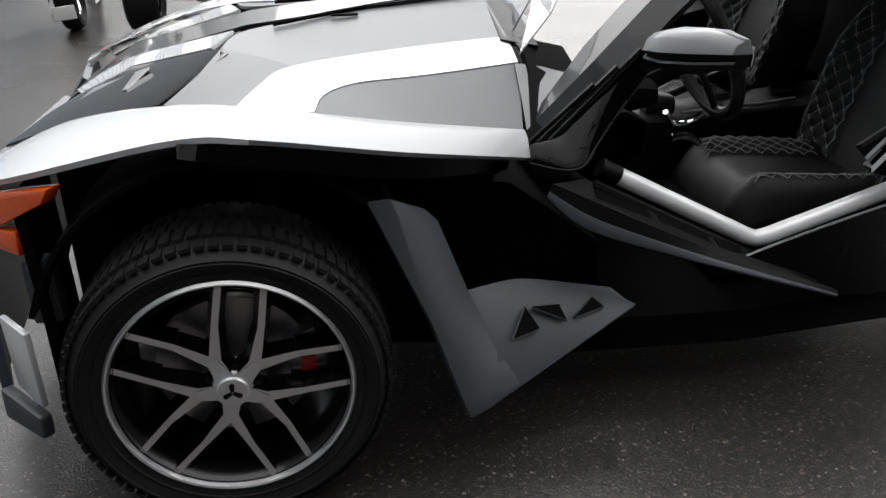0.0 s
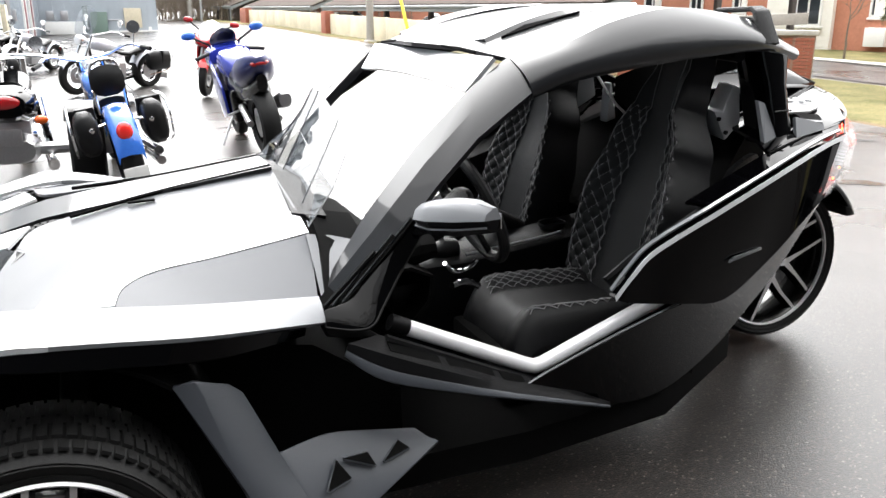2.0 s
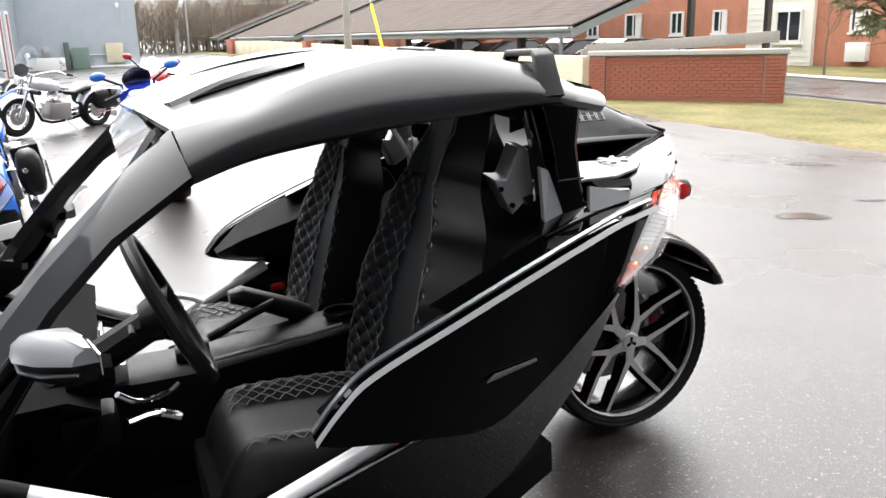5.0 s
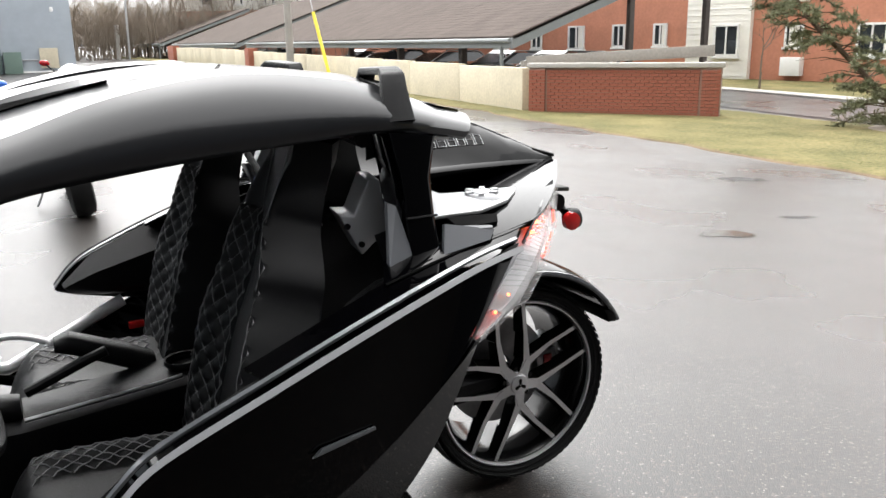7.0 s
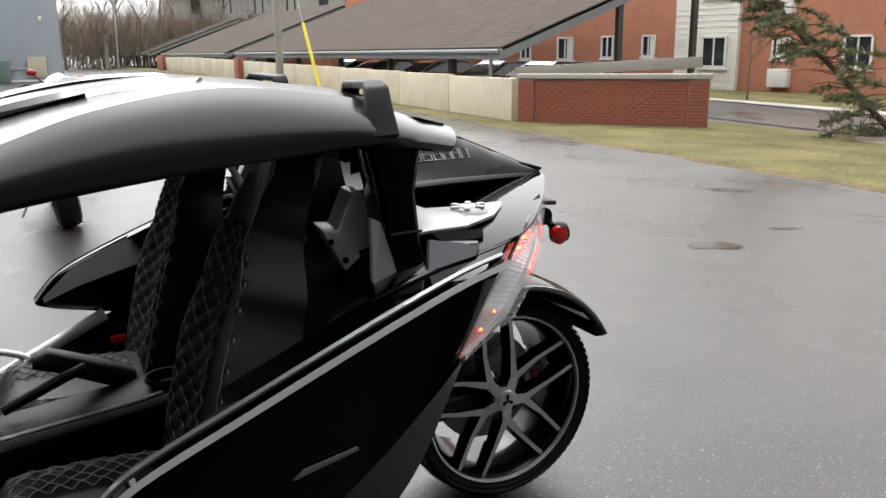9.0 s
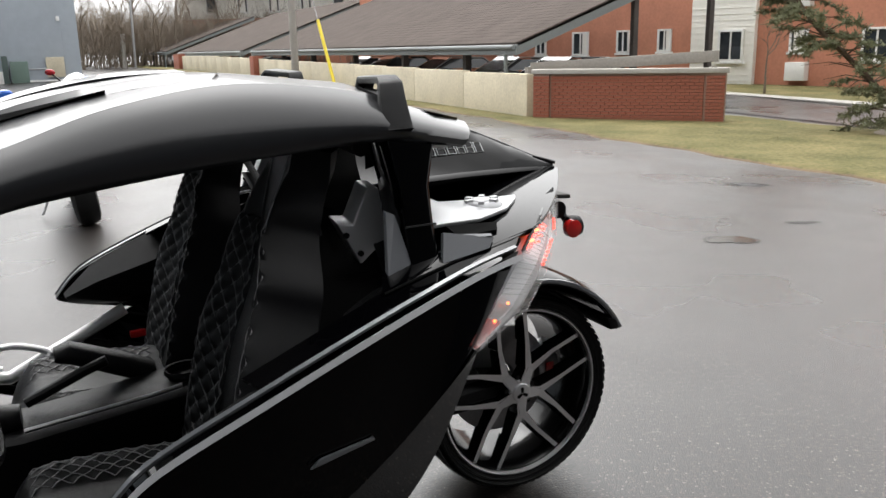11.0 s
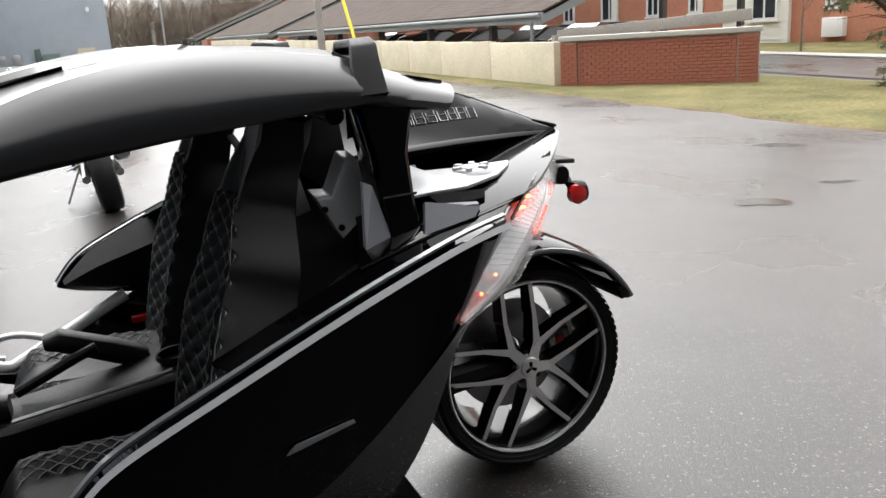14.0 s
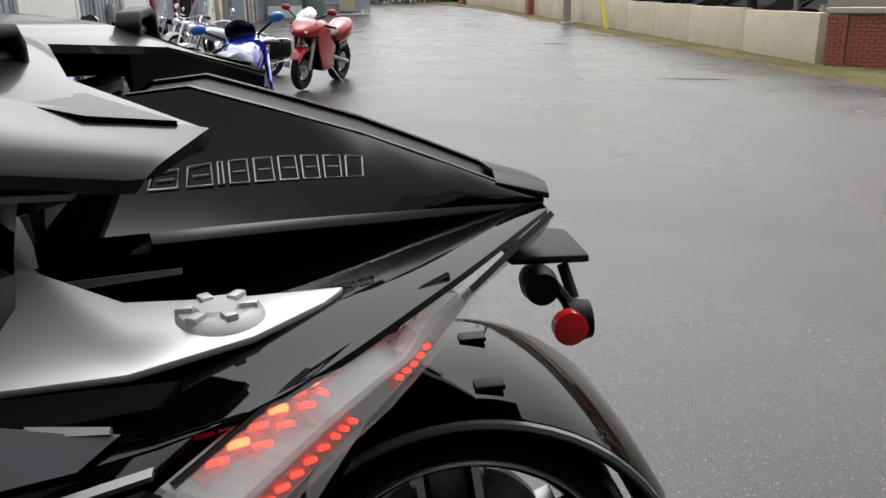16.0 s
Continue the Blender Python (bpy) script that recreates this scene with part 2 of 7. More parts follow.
def asphalt_mat():
    m = mat("wet_asphalt", (0.021, 0.020, 0.020), 0.4, 0, 0, 0.30, 260, 0.04, 420, spec=0.5, big=0.35)
    n, l = m.node_tree.nodes, m.node_tree.links
    b = n["Principled BSDF"]
    co = n.new("ShaderNodeTexCoord")
    wet = n.new("ShaderNodeTexNoise")
    wet.inputs["Scale"].default_value, wet.inputs["Detail"].default_value = 0.45, 3
    l.new(co.outputs["Object"], wet.inputs["Vector"])
    r = n.new("ShaderNodeMapRange")
    r.inputs["From Min"].default_value, r.inputs["From Max"].default_value = 0.25, 0.75
    r.inputs["To Min"].default_value, r.inputs["To Max"].default_value = 0.20, 0.42
    l.new(wet.outputs["Fac"], r.inputs["Value"])
    l.new(r.outputs[0], b.inputs["Roughness"])
    # stones of the aggregate, some brownish, and their relief
    vo = n.new("ShaderNodeTexVoronoi")
    vo.inputs["Scale"].default_value = 165
    l.new(co.outputs["Object"], vo.inputs["Vector"])
    hs = n.new("ShaderNodeSeparateColor")
    l.new(vo.outputs["Color"], hs.inputs[0])
    st = n.new("ShaderNodeValToRGB")
    e = st.color_ramp.elements
    e[0].position, e[0].color = 0.0, (0.007, 0.007, 0.007, 1)
    e[1].position, e[1].color = 1.0, (0.22, 0.20, 0.18, 1)
    for p_, c_ in ((0.60, (0.017, 0.0145, 0.0135, 1)), (0.88, (0.034, 0.026, 0.022, 1)), (0.975, (0.085, 0.066, 0.052, 1))):
        x = e.new(p_)
        x.color = c_
    l.new(hs.outputs[0], st.inputs[0])
    old = b.inputs["Base Color"].links[0].from_socket
    mx = n.new("ShaderNodeMix")
    mx.data_type = "RGBA"
    mx.inputs["Factor"].default_value = 0.7
    l.new(old, mx.inputs["A"])
    l.new(st.outputs[0], mx.inputs["B"])
    l.new(mx.outputs["Result"], b.inputs["Base Color"])
    bp = n.new("ShaderNodeBump")
    bp.inputs["Strength"].default_value, bp.inputs["Distance"].default_value = 0.22, 0.005
    l.new(vo.outputs["Distance"], bp.inputs["Height"])
    bp.invert = True
    l.new(b.inputs["Normal"].links[0].from_socket, bp.inputs["Normal"])
    l.new(bp.outputs[0], b.inputs["Normal"])
    return m


ASPHALT = asphalt_mat()
GRASS = mat("winter_grass", (0.066, 0.085, 0.028), 0.95, 0, 0, 0.45, 14, 0.6, 60, second=(0.20, 0.165, 0.08), big=0.9, spec=0.1)
DIRT = mat("dead_grass_and_dirt", (0.085, 0.062, 0.045), 0.95, 0, 0, 0.45, 25, 0.6, 60, second=(0.20, 0.145, 0.095), spec=0.1)
CONCRETE = mat("weathered_concrete", (0.58, 0.52, 0.39), 0.85, 0, 0, 0.18, 14, 0.2, 50)
CAPSTONE = mat("concrete_coping", (0.42, 0.40, 0.37), 0.8, 0, 0, 0.15, 20, 0.15, 60)
BRICK = mat("red_brick", (0.30, 0.098, 0.060), 0.8, 0, 0, 0.25, 12, 0.2, 80)
MORTAR = mat("mortar", (0.33, 0.235, 0.19), 0.9, 0, 0, 0.15, 30)
ORANGE_BRICK = mat("orange_brick_wall", (0.45, 0.19, 0.12), 0.85, 0, 0, 0.15, 9, 0.2, 40)
SHINGLE = mat("brown_grey_shingles", (0.075, 0.062, 0.055), 0.95, 0, 0, 0.25, 22, 0.3, 40, spec=0.05)
FASCIA = mat("grey_painted_fascia", (0.19, 0.205, 0.205), 0.7, 0, 0, 0.1, 10)
TIMBER = mat("weathered_grey_timber", (0.30, 0.28, 0.25), 0.85, 0, 0, 0.2, 18, 0.2, 60)
UNSEEN_WALL = mat("dark_reflection_screen", (0.020, 0.021, 0.023), 0.85, 0, 0, 0.2, 6, spec=0.1)
DARK_TIMBER = mat("dark_post_timber", (0.06, 0.05, 0.045), 0.8, 0, 0, 0.25, 18)
METAL_WALL = mat("blue_grey_metal_cladding", (0.38, 0.42, 0.46), 0.45, 0.2, 0, 0.06, 3)
WHITE = mat("white_paint", (0.75, 0.75, 0.73), 0.5, 0, 0, 0.06, 8)
SIDING = mat("cream_siding", (0.80, 0.78, 0.72), 0.6, 0, 0, 0.05, 6)
MAROON = mat("maroon_paint", (0.16, 0.02, 0.03), 0.5, 0, 0, 0.12, 6)
BARK = mat("bark", (0.19, 0.155, 0.12), 0.9, 0, 0, 0.3, 30, 0.5, 60)
DARK_BARK = mat("dark_spruce_bark", (0.085, 0.062, 0.042), 0.9, 0, 0, 0.35, 30, 0.5, 60, spec=0.1)
NEEDLE = mat("spruce_needles", (0.13, 0.145, 0.075), 0.8, 0, 0, 0.4, 8, second=(0.27, 0.28, 0.17), spec=0.2)
YELLOW = mat("yellow_plastic", (0.70, 0.55, 0.03), 0.5, 0, 0, 0.08)

# one sheet out to the horizon
RINGS = [0.0, 0.6, 1.2, 1.8, 2.4, 3, 3.6, 4.2, 5, 6, 7, 8, 9, 10, 11, 12, 13.5, 15, 17, 20, 24, 30, 40, 55, 80, 120, 200, 400, 900, 2500]
gb = bmesh.new()
grid = [[gb.verts.new((1.5 + r * math.cos(a * math.pi / 48), r * math.sin(a * math.pi / 48), lie(max(-40, min(60, 1.5 + r * math.cos(a * math.pi / 48))), r * math.sin(a * math.pi / 48)))) for a in range(96)] for r in RINGS[1:]]
mid = gb.verts.new((1.5, 0, lie(1.5, 0)))
for a in range(96):
    gb.faces.new((mid, grid[0][a], grid[0][(a + 1) % 96]))
for p, q in zip(grid, grid[1:]):
    for a in range(96):
        gb.faces.new((p[a], q[a], q[(a + 1) % 96], p[(a + 1) % 96]))
ground = tagged(part("ground", gb, ASPHALT), "wet dark grey asphalt parking lot with damp patches", "ground", kind="structure")

# verge of worn grass between the lot and the walls
rows = []
ys = [-14 + 0.35 * i for i in range(330)]
for y in ys:
    e = lot_edge(y)
    rows.append([(x, y, lie(x, y) + (-0.02 if k == 0 else 0.015 + 0.03 * min(1, k))) for k, x in enumerate((e, e + 0.12, e + 0.5, e + 1.5, e + 3, e + 5.6))])
verge = tagged(part("verge", skin(rows), GRASS), "worn yellow-green winter grass strip beside the lot", "grass", kind="structure")



def raw(name, verts, faces, material, parent=None):
    """One mesh straight from lists of corners and faces."""
    me = bpy.data.meshes.new(name)
    me.from_pydata(verts, [], faces)
    me.materials.append(material)
    ob = new(name, me)
    if parent:
        ob.parent = parent
    return ob


def puddle(x, y, a, b, turn, seed, material, label):
    """A shallow uneven pool lying on the lot."""
    rn = random.Random(seed)
    ph = [rn.uniform(0, 6.28) for _ in range(4)]
    vs = [(x, y, lie(x, y) + 0.005)]
    for k in range(40):
        t = k * math.pi / 20
        r = 1 + 0.22 * math.sin(2 * t + ph[0]) + 0.16 * math.sin(3 * t + ph[1]) + 0.10 * math.sin(5 * t + ph[2]) + 0.06 * math.sin(9 * t + ph[3])
        px, py = a * r * math.cos(t), b * r * math.sin(t)
        c, s_ = math.cos(radians(turn)), math.sin(radians(turn))
        vx, vy = x + px * c - py * s_, y + px * s_ + py * c
        vs.append((vx, vy, lie(vx, vy) + 0.004))
    fs = [(0, 1 + k, 1 + (k + 1) % 40) for k in range(40)]
    tagged(raw("puddle", vs, fs, material), label, "puddle", kind="structure")


def soft(m, inner, noise):
    """Lets a thin film of water fade out unevenly towards its rim."""
    n, l = m.node_tree.nodes, m.node_tree.links
    co, sub, flat, ln = n.new("ShaderNodeTexCoord"), n.new("ShaderNodeVectorMath"), n.new("ShaderNodeVectorMath"), n.new("ShaderNodeVectorMath")
    sub.operation, flat.operation, ln.operation = "SUBTRACT", "MULTIPLY", "LENGTH"
    sub.inputs[1].default_value, flat.inputs[1].default_value = (0.5, 0.5, 0.0), (1.0, 1.0, 0.0)
    l.new(co.outputs["Generated"], sub.inputs[0])
    l.new(sub.outputs[0], flat.inputs[0])
    l.new(flat.outputs[0], ln.inputs[0])
    ns = n.new("ShaderNodeTexNoise")
    ns.inputs["Scale"].default_value, ns.inputs["Detail"].default_value = 9.0, 4
    l.new(co.outputs["Object"], ns.inputs["Vector"])
    mad = n.new("ShaderNodeMath")
    mad.operation = "MULTIPLY_ADD"
    l.new(ns.outputs["Fac"], mad.inputs[0])
    mad.inputs[1].default_value = noise
    l.new(ln.outputs["Value"], mad.inputs[2])
    r = n.new("ShaderNodeMapRange")
    r.inputs["From Min"].default_value, r.inputs["From Max"].default_value = 0.46 + noise * 0.5, inner + noise * 0.5
    l.new(mad.outputs[0], r.inputs["Value"])
    l.new(r.outputs[0], n["Principled BSDF"].inputs["Alpha"])
    return m


WATER = soft(mat("still_water_on_asphalt", (0.02, 0.017, 0.014), 0.20, 0, 0, 0.3, 6, spec=0.6), 0.34, 0.12)
DAMP = soft(mat("damp_asphalt_stain", (0.011, 0.010, 0.0095), 0.5, 0, 0, 0.4, 90, 0.4, 300, spec=0.25), 0.12, 0.3)
puddle(6.15, 2.47, 0.24, 0.17, -25, 3, WATER, "small brown rain puddle on the asphalt")
puddle(7.35, 2.84, 0.22, 0.08, -20, 4, DAMP, "small dark damp stain on the asphalt")
puddle(8.8, 4.85, 0.45, 0.14, -30, 5, DAMP, "dark damp stain near the verge")
puddle(8.3, 21.9, 0.55, 0.3, 10, 6, DAMP, "dark damp stain on the lot")
puddle(8.5, 12.6, 0.7, 0.25, 0, 7, DAMP, "long damp stain near the verge")
puddle(1.66, 7.4, 0.2, 0.1, 0, 8, DAMP, "small dark damp stain on the asphalt")

# blades of grass on the verge and a bare edge
rn = random.Random(21)
vs, fs = [], []
while len(fs) < 22000:
    y = -3 + 36 * rn.random() ** 1.4
    e = lot_edge(y)
    x = e + 0.1 + 3.4 * rn.random() ** 1.3
    if math.sin(x * 2.3 + 1.7 * math.sin(y * 1.1)) * math.sin(y * 1.9 + x) < rn.uniform(-1, 0.5):
        continue
    z = lie(x, y) + 0.02
    a = rn.uniform(0, 6.28)
    h, w = rn.uniform(0.015, 0.05), rn.uniform(0.006, 0.012)
    i = len(vs)
    vs += [(x - w * math.cos(a), y - w * math.sin(a), z), (x + w * math.cos(a), y + w * math.sin(a), z), (x + rn.uniform(-0.07, 0.07), y + rn.uniform(-0.07, 0.07), z + h)]
    fs.append((i, i + 1, i + 2))
tagged(raw("grass_blades", vs, fs, mat("grass_blades", (0.115, 0.145, 0.05), 0.9, 0, 0, 0.3, 9, second=(0.26, 0.22, 0.12), spec=0.1)), "short worn winter grass blades, yellow-green", "grass", kind="stuff")
rows = []
for i in range(260):
    y = -6 + 0.3 * i
    e = lot_edge(y)
    w = 0.46 + 0.20 * math.sin(y * 0.9) + 0.10 * math.sin(y * 2.7 + 1) + 0.06 * math.sin(y * 7.3)
    rows.append([(x, y, lie(x, y) + z) for x, z in ((e - 0.05, -0.01), (e + 0.10, 0.026), (e + 0.12 + w, 0.040))])
tagged(part("verge_edge", skin(rows), DIRT), "strip of bare dirt and dead brown grass", "ground", kind="structure")

# ---- vehicle ----
car = thing("three_wheeled_roadster", "black and silver three-wheeled roadster on wet asphalt", "vehicle")
car.matrix_basis = LOT


def wheel(at, r_tyre, r_rim, width, turn, side, caliper=True, tread=0.012):
    """Alloy wheel with five forked spokes; its outer face looks along -y times side."""
    w = part("wheel", lathe([(0.02, 0.02), (0.05, 0.02), (0.05, 0.09), (0.02, 0.09)], n=24), STEEL, car)
    w.location = at
    if side < 0:
        w.rotation_euler = (0, 0, math.pi)
    h = width / 2
    tb = lathe([(r_rim - 0.012, -h + 0.012), (r_rim + 0.004, -h + 0.004), (r_rim + 0.012, -h), ((r_rim + r_tyre) / 2 + 0.01, -h - 0.012), (r_tyre - 0.028, -h - 0.004), (r_tyre - 0.010, -h + 0.012), (r_tyre - 0.003, -h + 0.04), (r_tyre, -h * 0.3), (r_tyre, h * 0.3), (r_tyre - 0.003, h - 0.04), (r_tyre - 0.012, h - 0.012), (r_tyre - 0.03, h), (r_rim + 0.01, h), (r_rim - 0.012, h - 0.012)], n=72)
    part("tyre", tb, RUBBER, w, "black rubber tyre with a blocked tread")
    for rr, yy in ((r_rim + 0.020, -h - 0.004), ((r_rim + r_tyre) / 2 + 0.004, -h - 0.013), (r_tyre - 0.036, -h - 0.008)):
        part("sidewall_ring", lathe([(rr - 0.002, yy + 0.002), (rr - 0.001, yy - 0.002), (rr + 0.001, yy - 0.002), (rr + 0.002, yy + 0.002)], n=72), RUBBER, w)
    # tread blocks round both shoulders
    bb = bmesh.new()
    nb = 76
    for i in range(nb):
        a = 2 * math.pi * i / nb
        for k, (y, wd) in enumerate(((-h + 0.026, 0.05), (-h * 0.42, 0.055), (0.0, 0.04), (h * 0.42, 0.055), (h - 0.026, 0.05))):
            m = Matrix.Rotation(-a - (0.03 if k % 2 else 0), 4, "Y") @ Matrix.Rotation(0.25 if k < 2 else -0.25 if k > 2 else 0, 4, "X")
            rr = r_tyre + (0.001 if 0 < k < 4 else -0.008)
            box((rr * math.cos(0), y, 0), (tread, wd * h / 0.11, 2 * math.pi * r_tyre / nb * 0.72), bb, Matrix.Rotation(-a - (0.04 if k % 2 else 0), 4, "Y"))
    part("tread", bb, RUBBER, w)
    # rim: barrel, lip and spokes
    rb = lathe([(r_rim + 0.004, -h + 0.002), (r_rim - 0.001, -h - 0.004), (r_rim - 0.005, -h - 0.002), (r_rim - 0.008, -h + 0.008)], n=80)
    part("rim_lip", rb, MACHINED, w, "bright machined rim edge")
    part("barrel", lathe([(r_rim - 0.013, -h + 0.006), (r_rim - 0.022, -h + 0.02), (r_rim - 0.035, -h + 0.06), (r_rim - 0.035, h - 0.03), (r_rim - 0.006, h)], n=64), RIM_BLACK, w)
    face = -h + 0.012
    def polar(r, deg, y):
        return V(r * math.cos(radians(deg)), y, r * math.sin(radians(deg)))
    for i in range(5):
        c = turn + 72 * i
        sb = bmesh.new()
        top = []
        # the fork outlines: stem, then two arms to the lip
        for g in (-1, 1):
            tip = c + 25.5 * g
            arm = [polar(0.026, c, face - 0.008), polar(r_rim * 0.29, c + 3.0 * g, face + 0.002), polar(r_rim * 0.60, c + 18.3 * g, face + 0.004), polar(r_rim - 0.010, tip, face - 0.004)]
            wid = [0.019, 0.0120, 0.0068, 0.0066]
            L, R = [], []
            for k, p in enumerate(arm):
                d = (arm[min(k + 1, 3)] - arm[max(k - 1, 0)]).normalized()
                nrm = V(-d.z, 0, d.x)
                L.append(p + nrm * wid[k])
                R.append(p - nrm * wid[k])
            for k in range(3):
                vs = [sb.verts.new(q) for q in (L[k], L[k + 1], R[k + 1], R[k])]
                f = sb.faces.new(vs)
                f.material_index = 0
                for A, B, sgn in ((L[k], L[k + 1], 1), (R[k], R[k + 1], -1)):
                    d = (B - A).normalized()
                    o = V(-d.z, 0, d.x) * 0.010 * sgn
                    f2 = sb.faces.new([sb.verts.new(q) for q in (A, B, B + o + V(0, 0.035, 0), A + o + V(0, 0.045, 0))])
                    f2.material_index = 1
        part("spoke", sb, [MACHINED, RIM_BLACK], w, "machined forked spoke with black flanks")
    hb = lathe([(0.0, face - 0.016), (0.024, face - 0.016), (0.029, face - 0.014), (0.031, face - 0.008), (0.038, face - 0.005), (0.042, face + 0.004), (0.042, face + 0.05)], n=32)
    part("hub", hb, MACHINED, w)
    eb = bmesh.new()
    for k in range(3):
        c = 90 + 120 * k
        slab([polar(0.004, c + 60, face - 0.018), polar(0.019, c + 17, face - 0.018), polar(0.021, c, face - 0.018), polar(0.019, c - 17, face - 0.018), polar(0.004, c - 60, face - 0.018)], (0, 0.003, 0), eb)
    part("emblem", eb, PLASTIC, w)
    for k in range(5):
        part("lug_nut", lathe([(0.0, face + 0.0), (0.008, face), (0.009, face + 0.02)], n=10, c=polar(0.048, turn + 36 + 72 * k, 0)), RIM_BLACK, w)
    part("brake_disc", lathe([(0.05, 0.012), (0.055, -0.01), (r_rim * 0.66, -0.01), (r_rim * 0.66, 0.012), (0.05, 0.012)], n=48), STEEL, w, "worn steel brake disc")
    if caliper:
        cb = bmesh.new()
        for d in (-14, 0, 14):
            p = polar(r_rim * 0.63, 8 + d, -0.012)
            box((0, 0, 0), (0.075, 0.06, 0.045), cb, Matrix.Translation(p) @ Matrix.Rotation(-radians(8 + d), 4, "Y"), 0.006)
        part("caliper", cb, STEEL, w)
        part("brake_pad_mark", box(polar(r_rim * 0.63, 4, -0.047), (0.03, 0.004, 0.034), None, None, 0.001), RED, w)
    return w


wheel((0, -0.845, 0.322), 0.318, 0.238, 0.215, -100, 1, True, 0.008)
wheel((0, 0.845, 0.322), 0.318, 0.238, 0.215, -100, -1, True, 0.008)
wheel((2.642, 0.03, 0.335), 0.318, 0.268, 0.29, -85, 1, True, 0.0015)

def haze_lens(name, col, clear, rough=0.05):
    """Thin moulded lens: part see-through, part tinted, glossy on its face."""
    m = bpy.data.materials.new(name)
    m.use_nodes = True
    n, l = m.node_tree.nodes, m.node_tree.links
    b = n["Principled BSDF"]
    b.inputs["Base Color"].default_value = (*col, 1)
    b.inputs["Roughness"].default_value = rough
    b.inputs["Coat Weight"].default_value = 1.0
    b.inputs["Alpha"].default_value = 1 - clear
    return m


LAMP_CLEAR = haze_lens("clear_lens", (0.55, 0.54, 0.54), 0.82)
LAMP_RED = haze_lens("deep_red_lens", (0.55, 0.035, 0.03), 0.5)

# core under the skins, with the shade of the hollows put into its near-black
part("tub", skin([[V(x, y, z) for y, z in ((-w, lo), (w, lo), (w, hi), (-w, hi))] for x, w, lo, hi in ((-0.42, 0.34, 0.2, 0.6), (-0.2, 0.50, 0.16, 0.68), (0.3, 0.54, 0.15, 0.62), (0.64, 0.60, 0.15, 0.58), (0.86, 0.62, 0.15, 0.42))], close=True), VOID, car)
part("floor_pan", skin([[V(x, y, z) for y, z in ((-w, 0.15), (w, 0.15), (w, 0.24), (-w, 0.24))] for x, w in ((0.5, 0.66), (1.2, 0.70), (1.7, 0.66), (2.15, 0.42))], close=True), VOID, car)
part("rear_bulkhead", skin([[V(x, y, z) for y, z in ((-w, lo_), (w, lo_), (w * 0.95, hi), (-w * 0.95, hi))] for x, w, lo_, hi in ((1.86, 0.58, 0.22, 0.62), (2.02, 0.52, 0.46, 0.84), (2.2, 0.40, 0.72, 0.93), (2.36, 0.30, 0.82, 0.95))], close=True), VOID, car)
part("swing_arm", tube([(2.1, -0.10, 0.36), (2.642, -0.02, 0.335)], 0.05, n=10), PLASTIC, car)


def ends(bm, secs):
    """Closes both ends of a lofted tube."""
    for sec in (secs[0], list(reversed(secs[-1]))):
        bm.faces.new([bm.verts.new(V(*q)) for q in sec])
    return bm


def quilt(P, u0, u1, c0, c1, nu, nc, bm):
    """Crossing thread lines of a diamond pattern on the patch P(u, c)."""
    for k in range(-nc, nu + nc):
        for sgn in (1, -1):
            pts = []
            for j in range(0, 13):
                f_ = j / 12
                c = c0 + (c1 - c0) * f_
                u = (k + (f_ if sgn > 0 else 1 - f_) * nc) / nu
                if 0 <= u <= 1:
                    pts.append(P(u0 + (u1 - u0) * u, c))
            if len(pts) > 1:
                tube(pts, 0.0016, bm, 3)


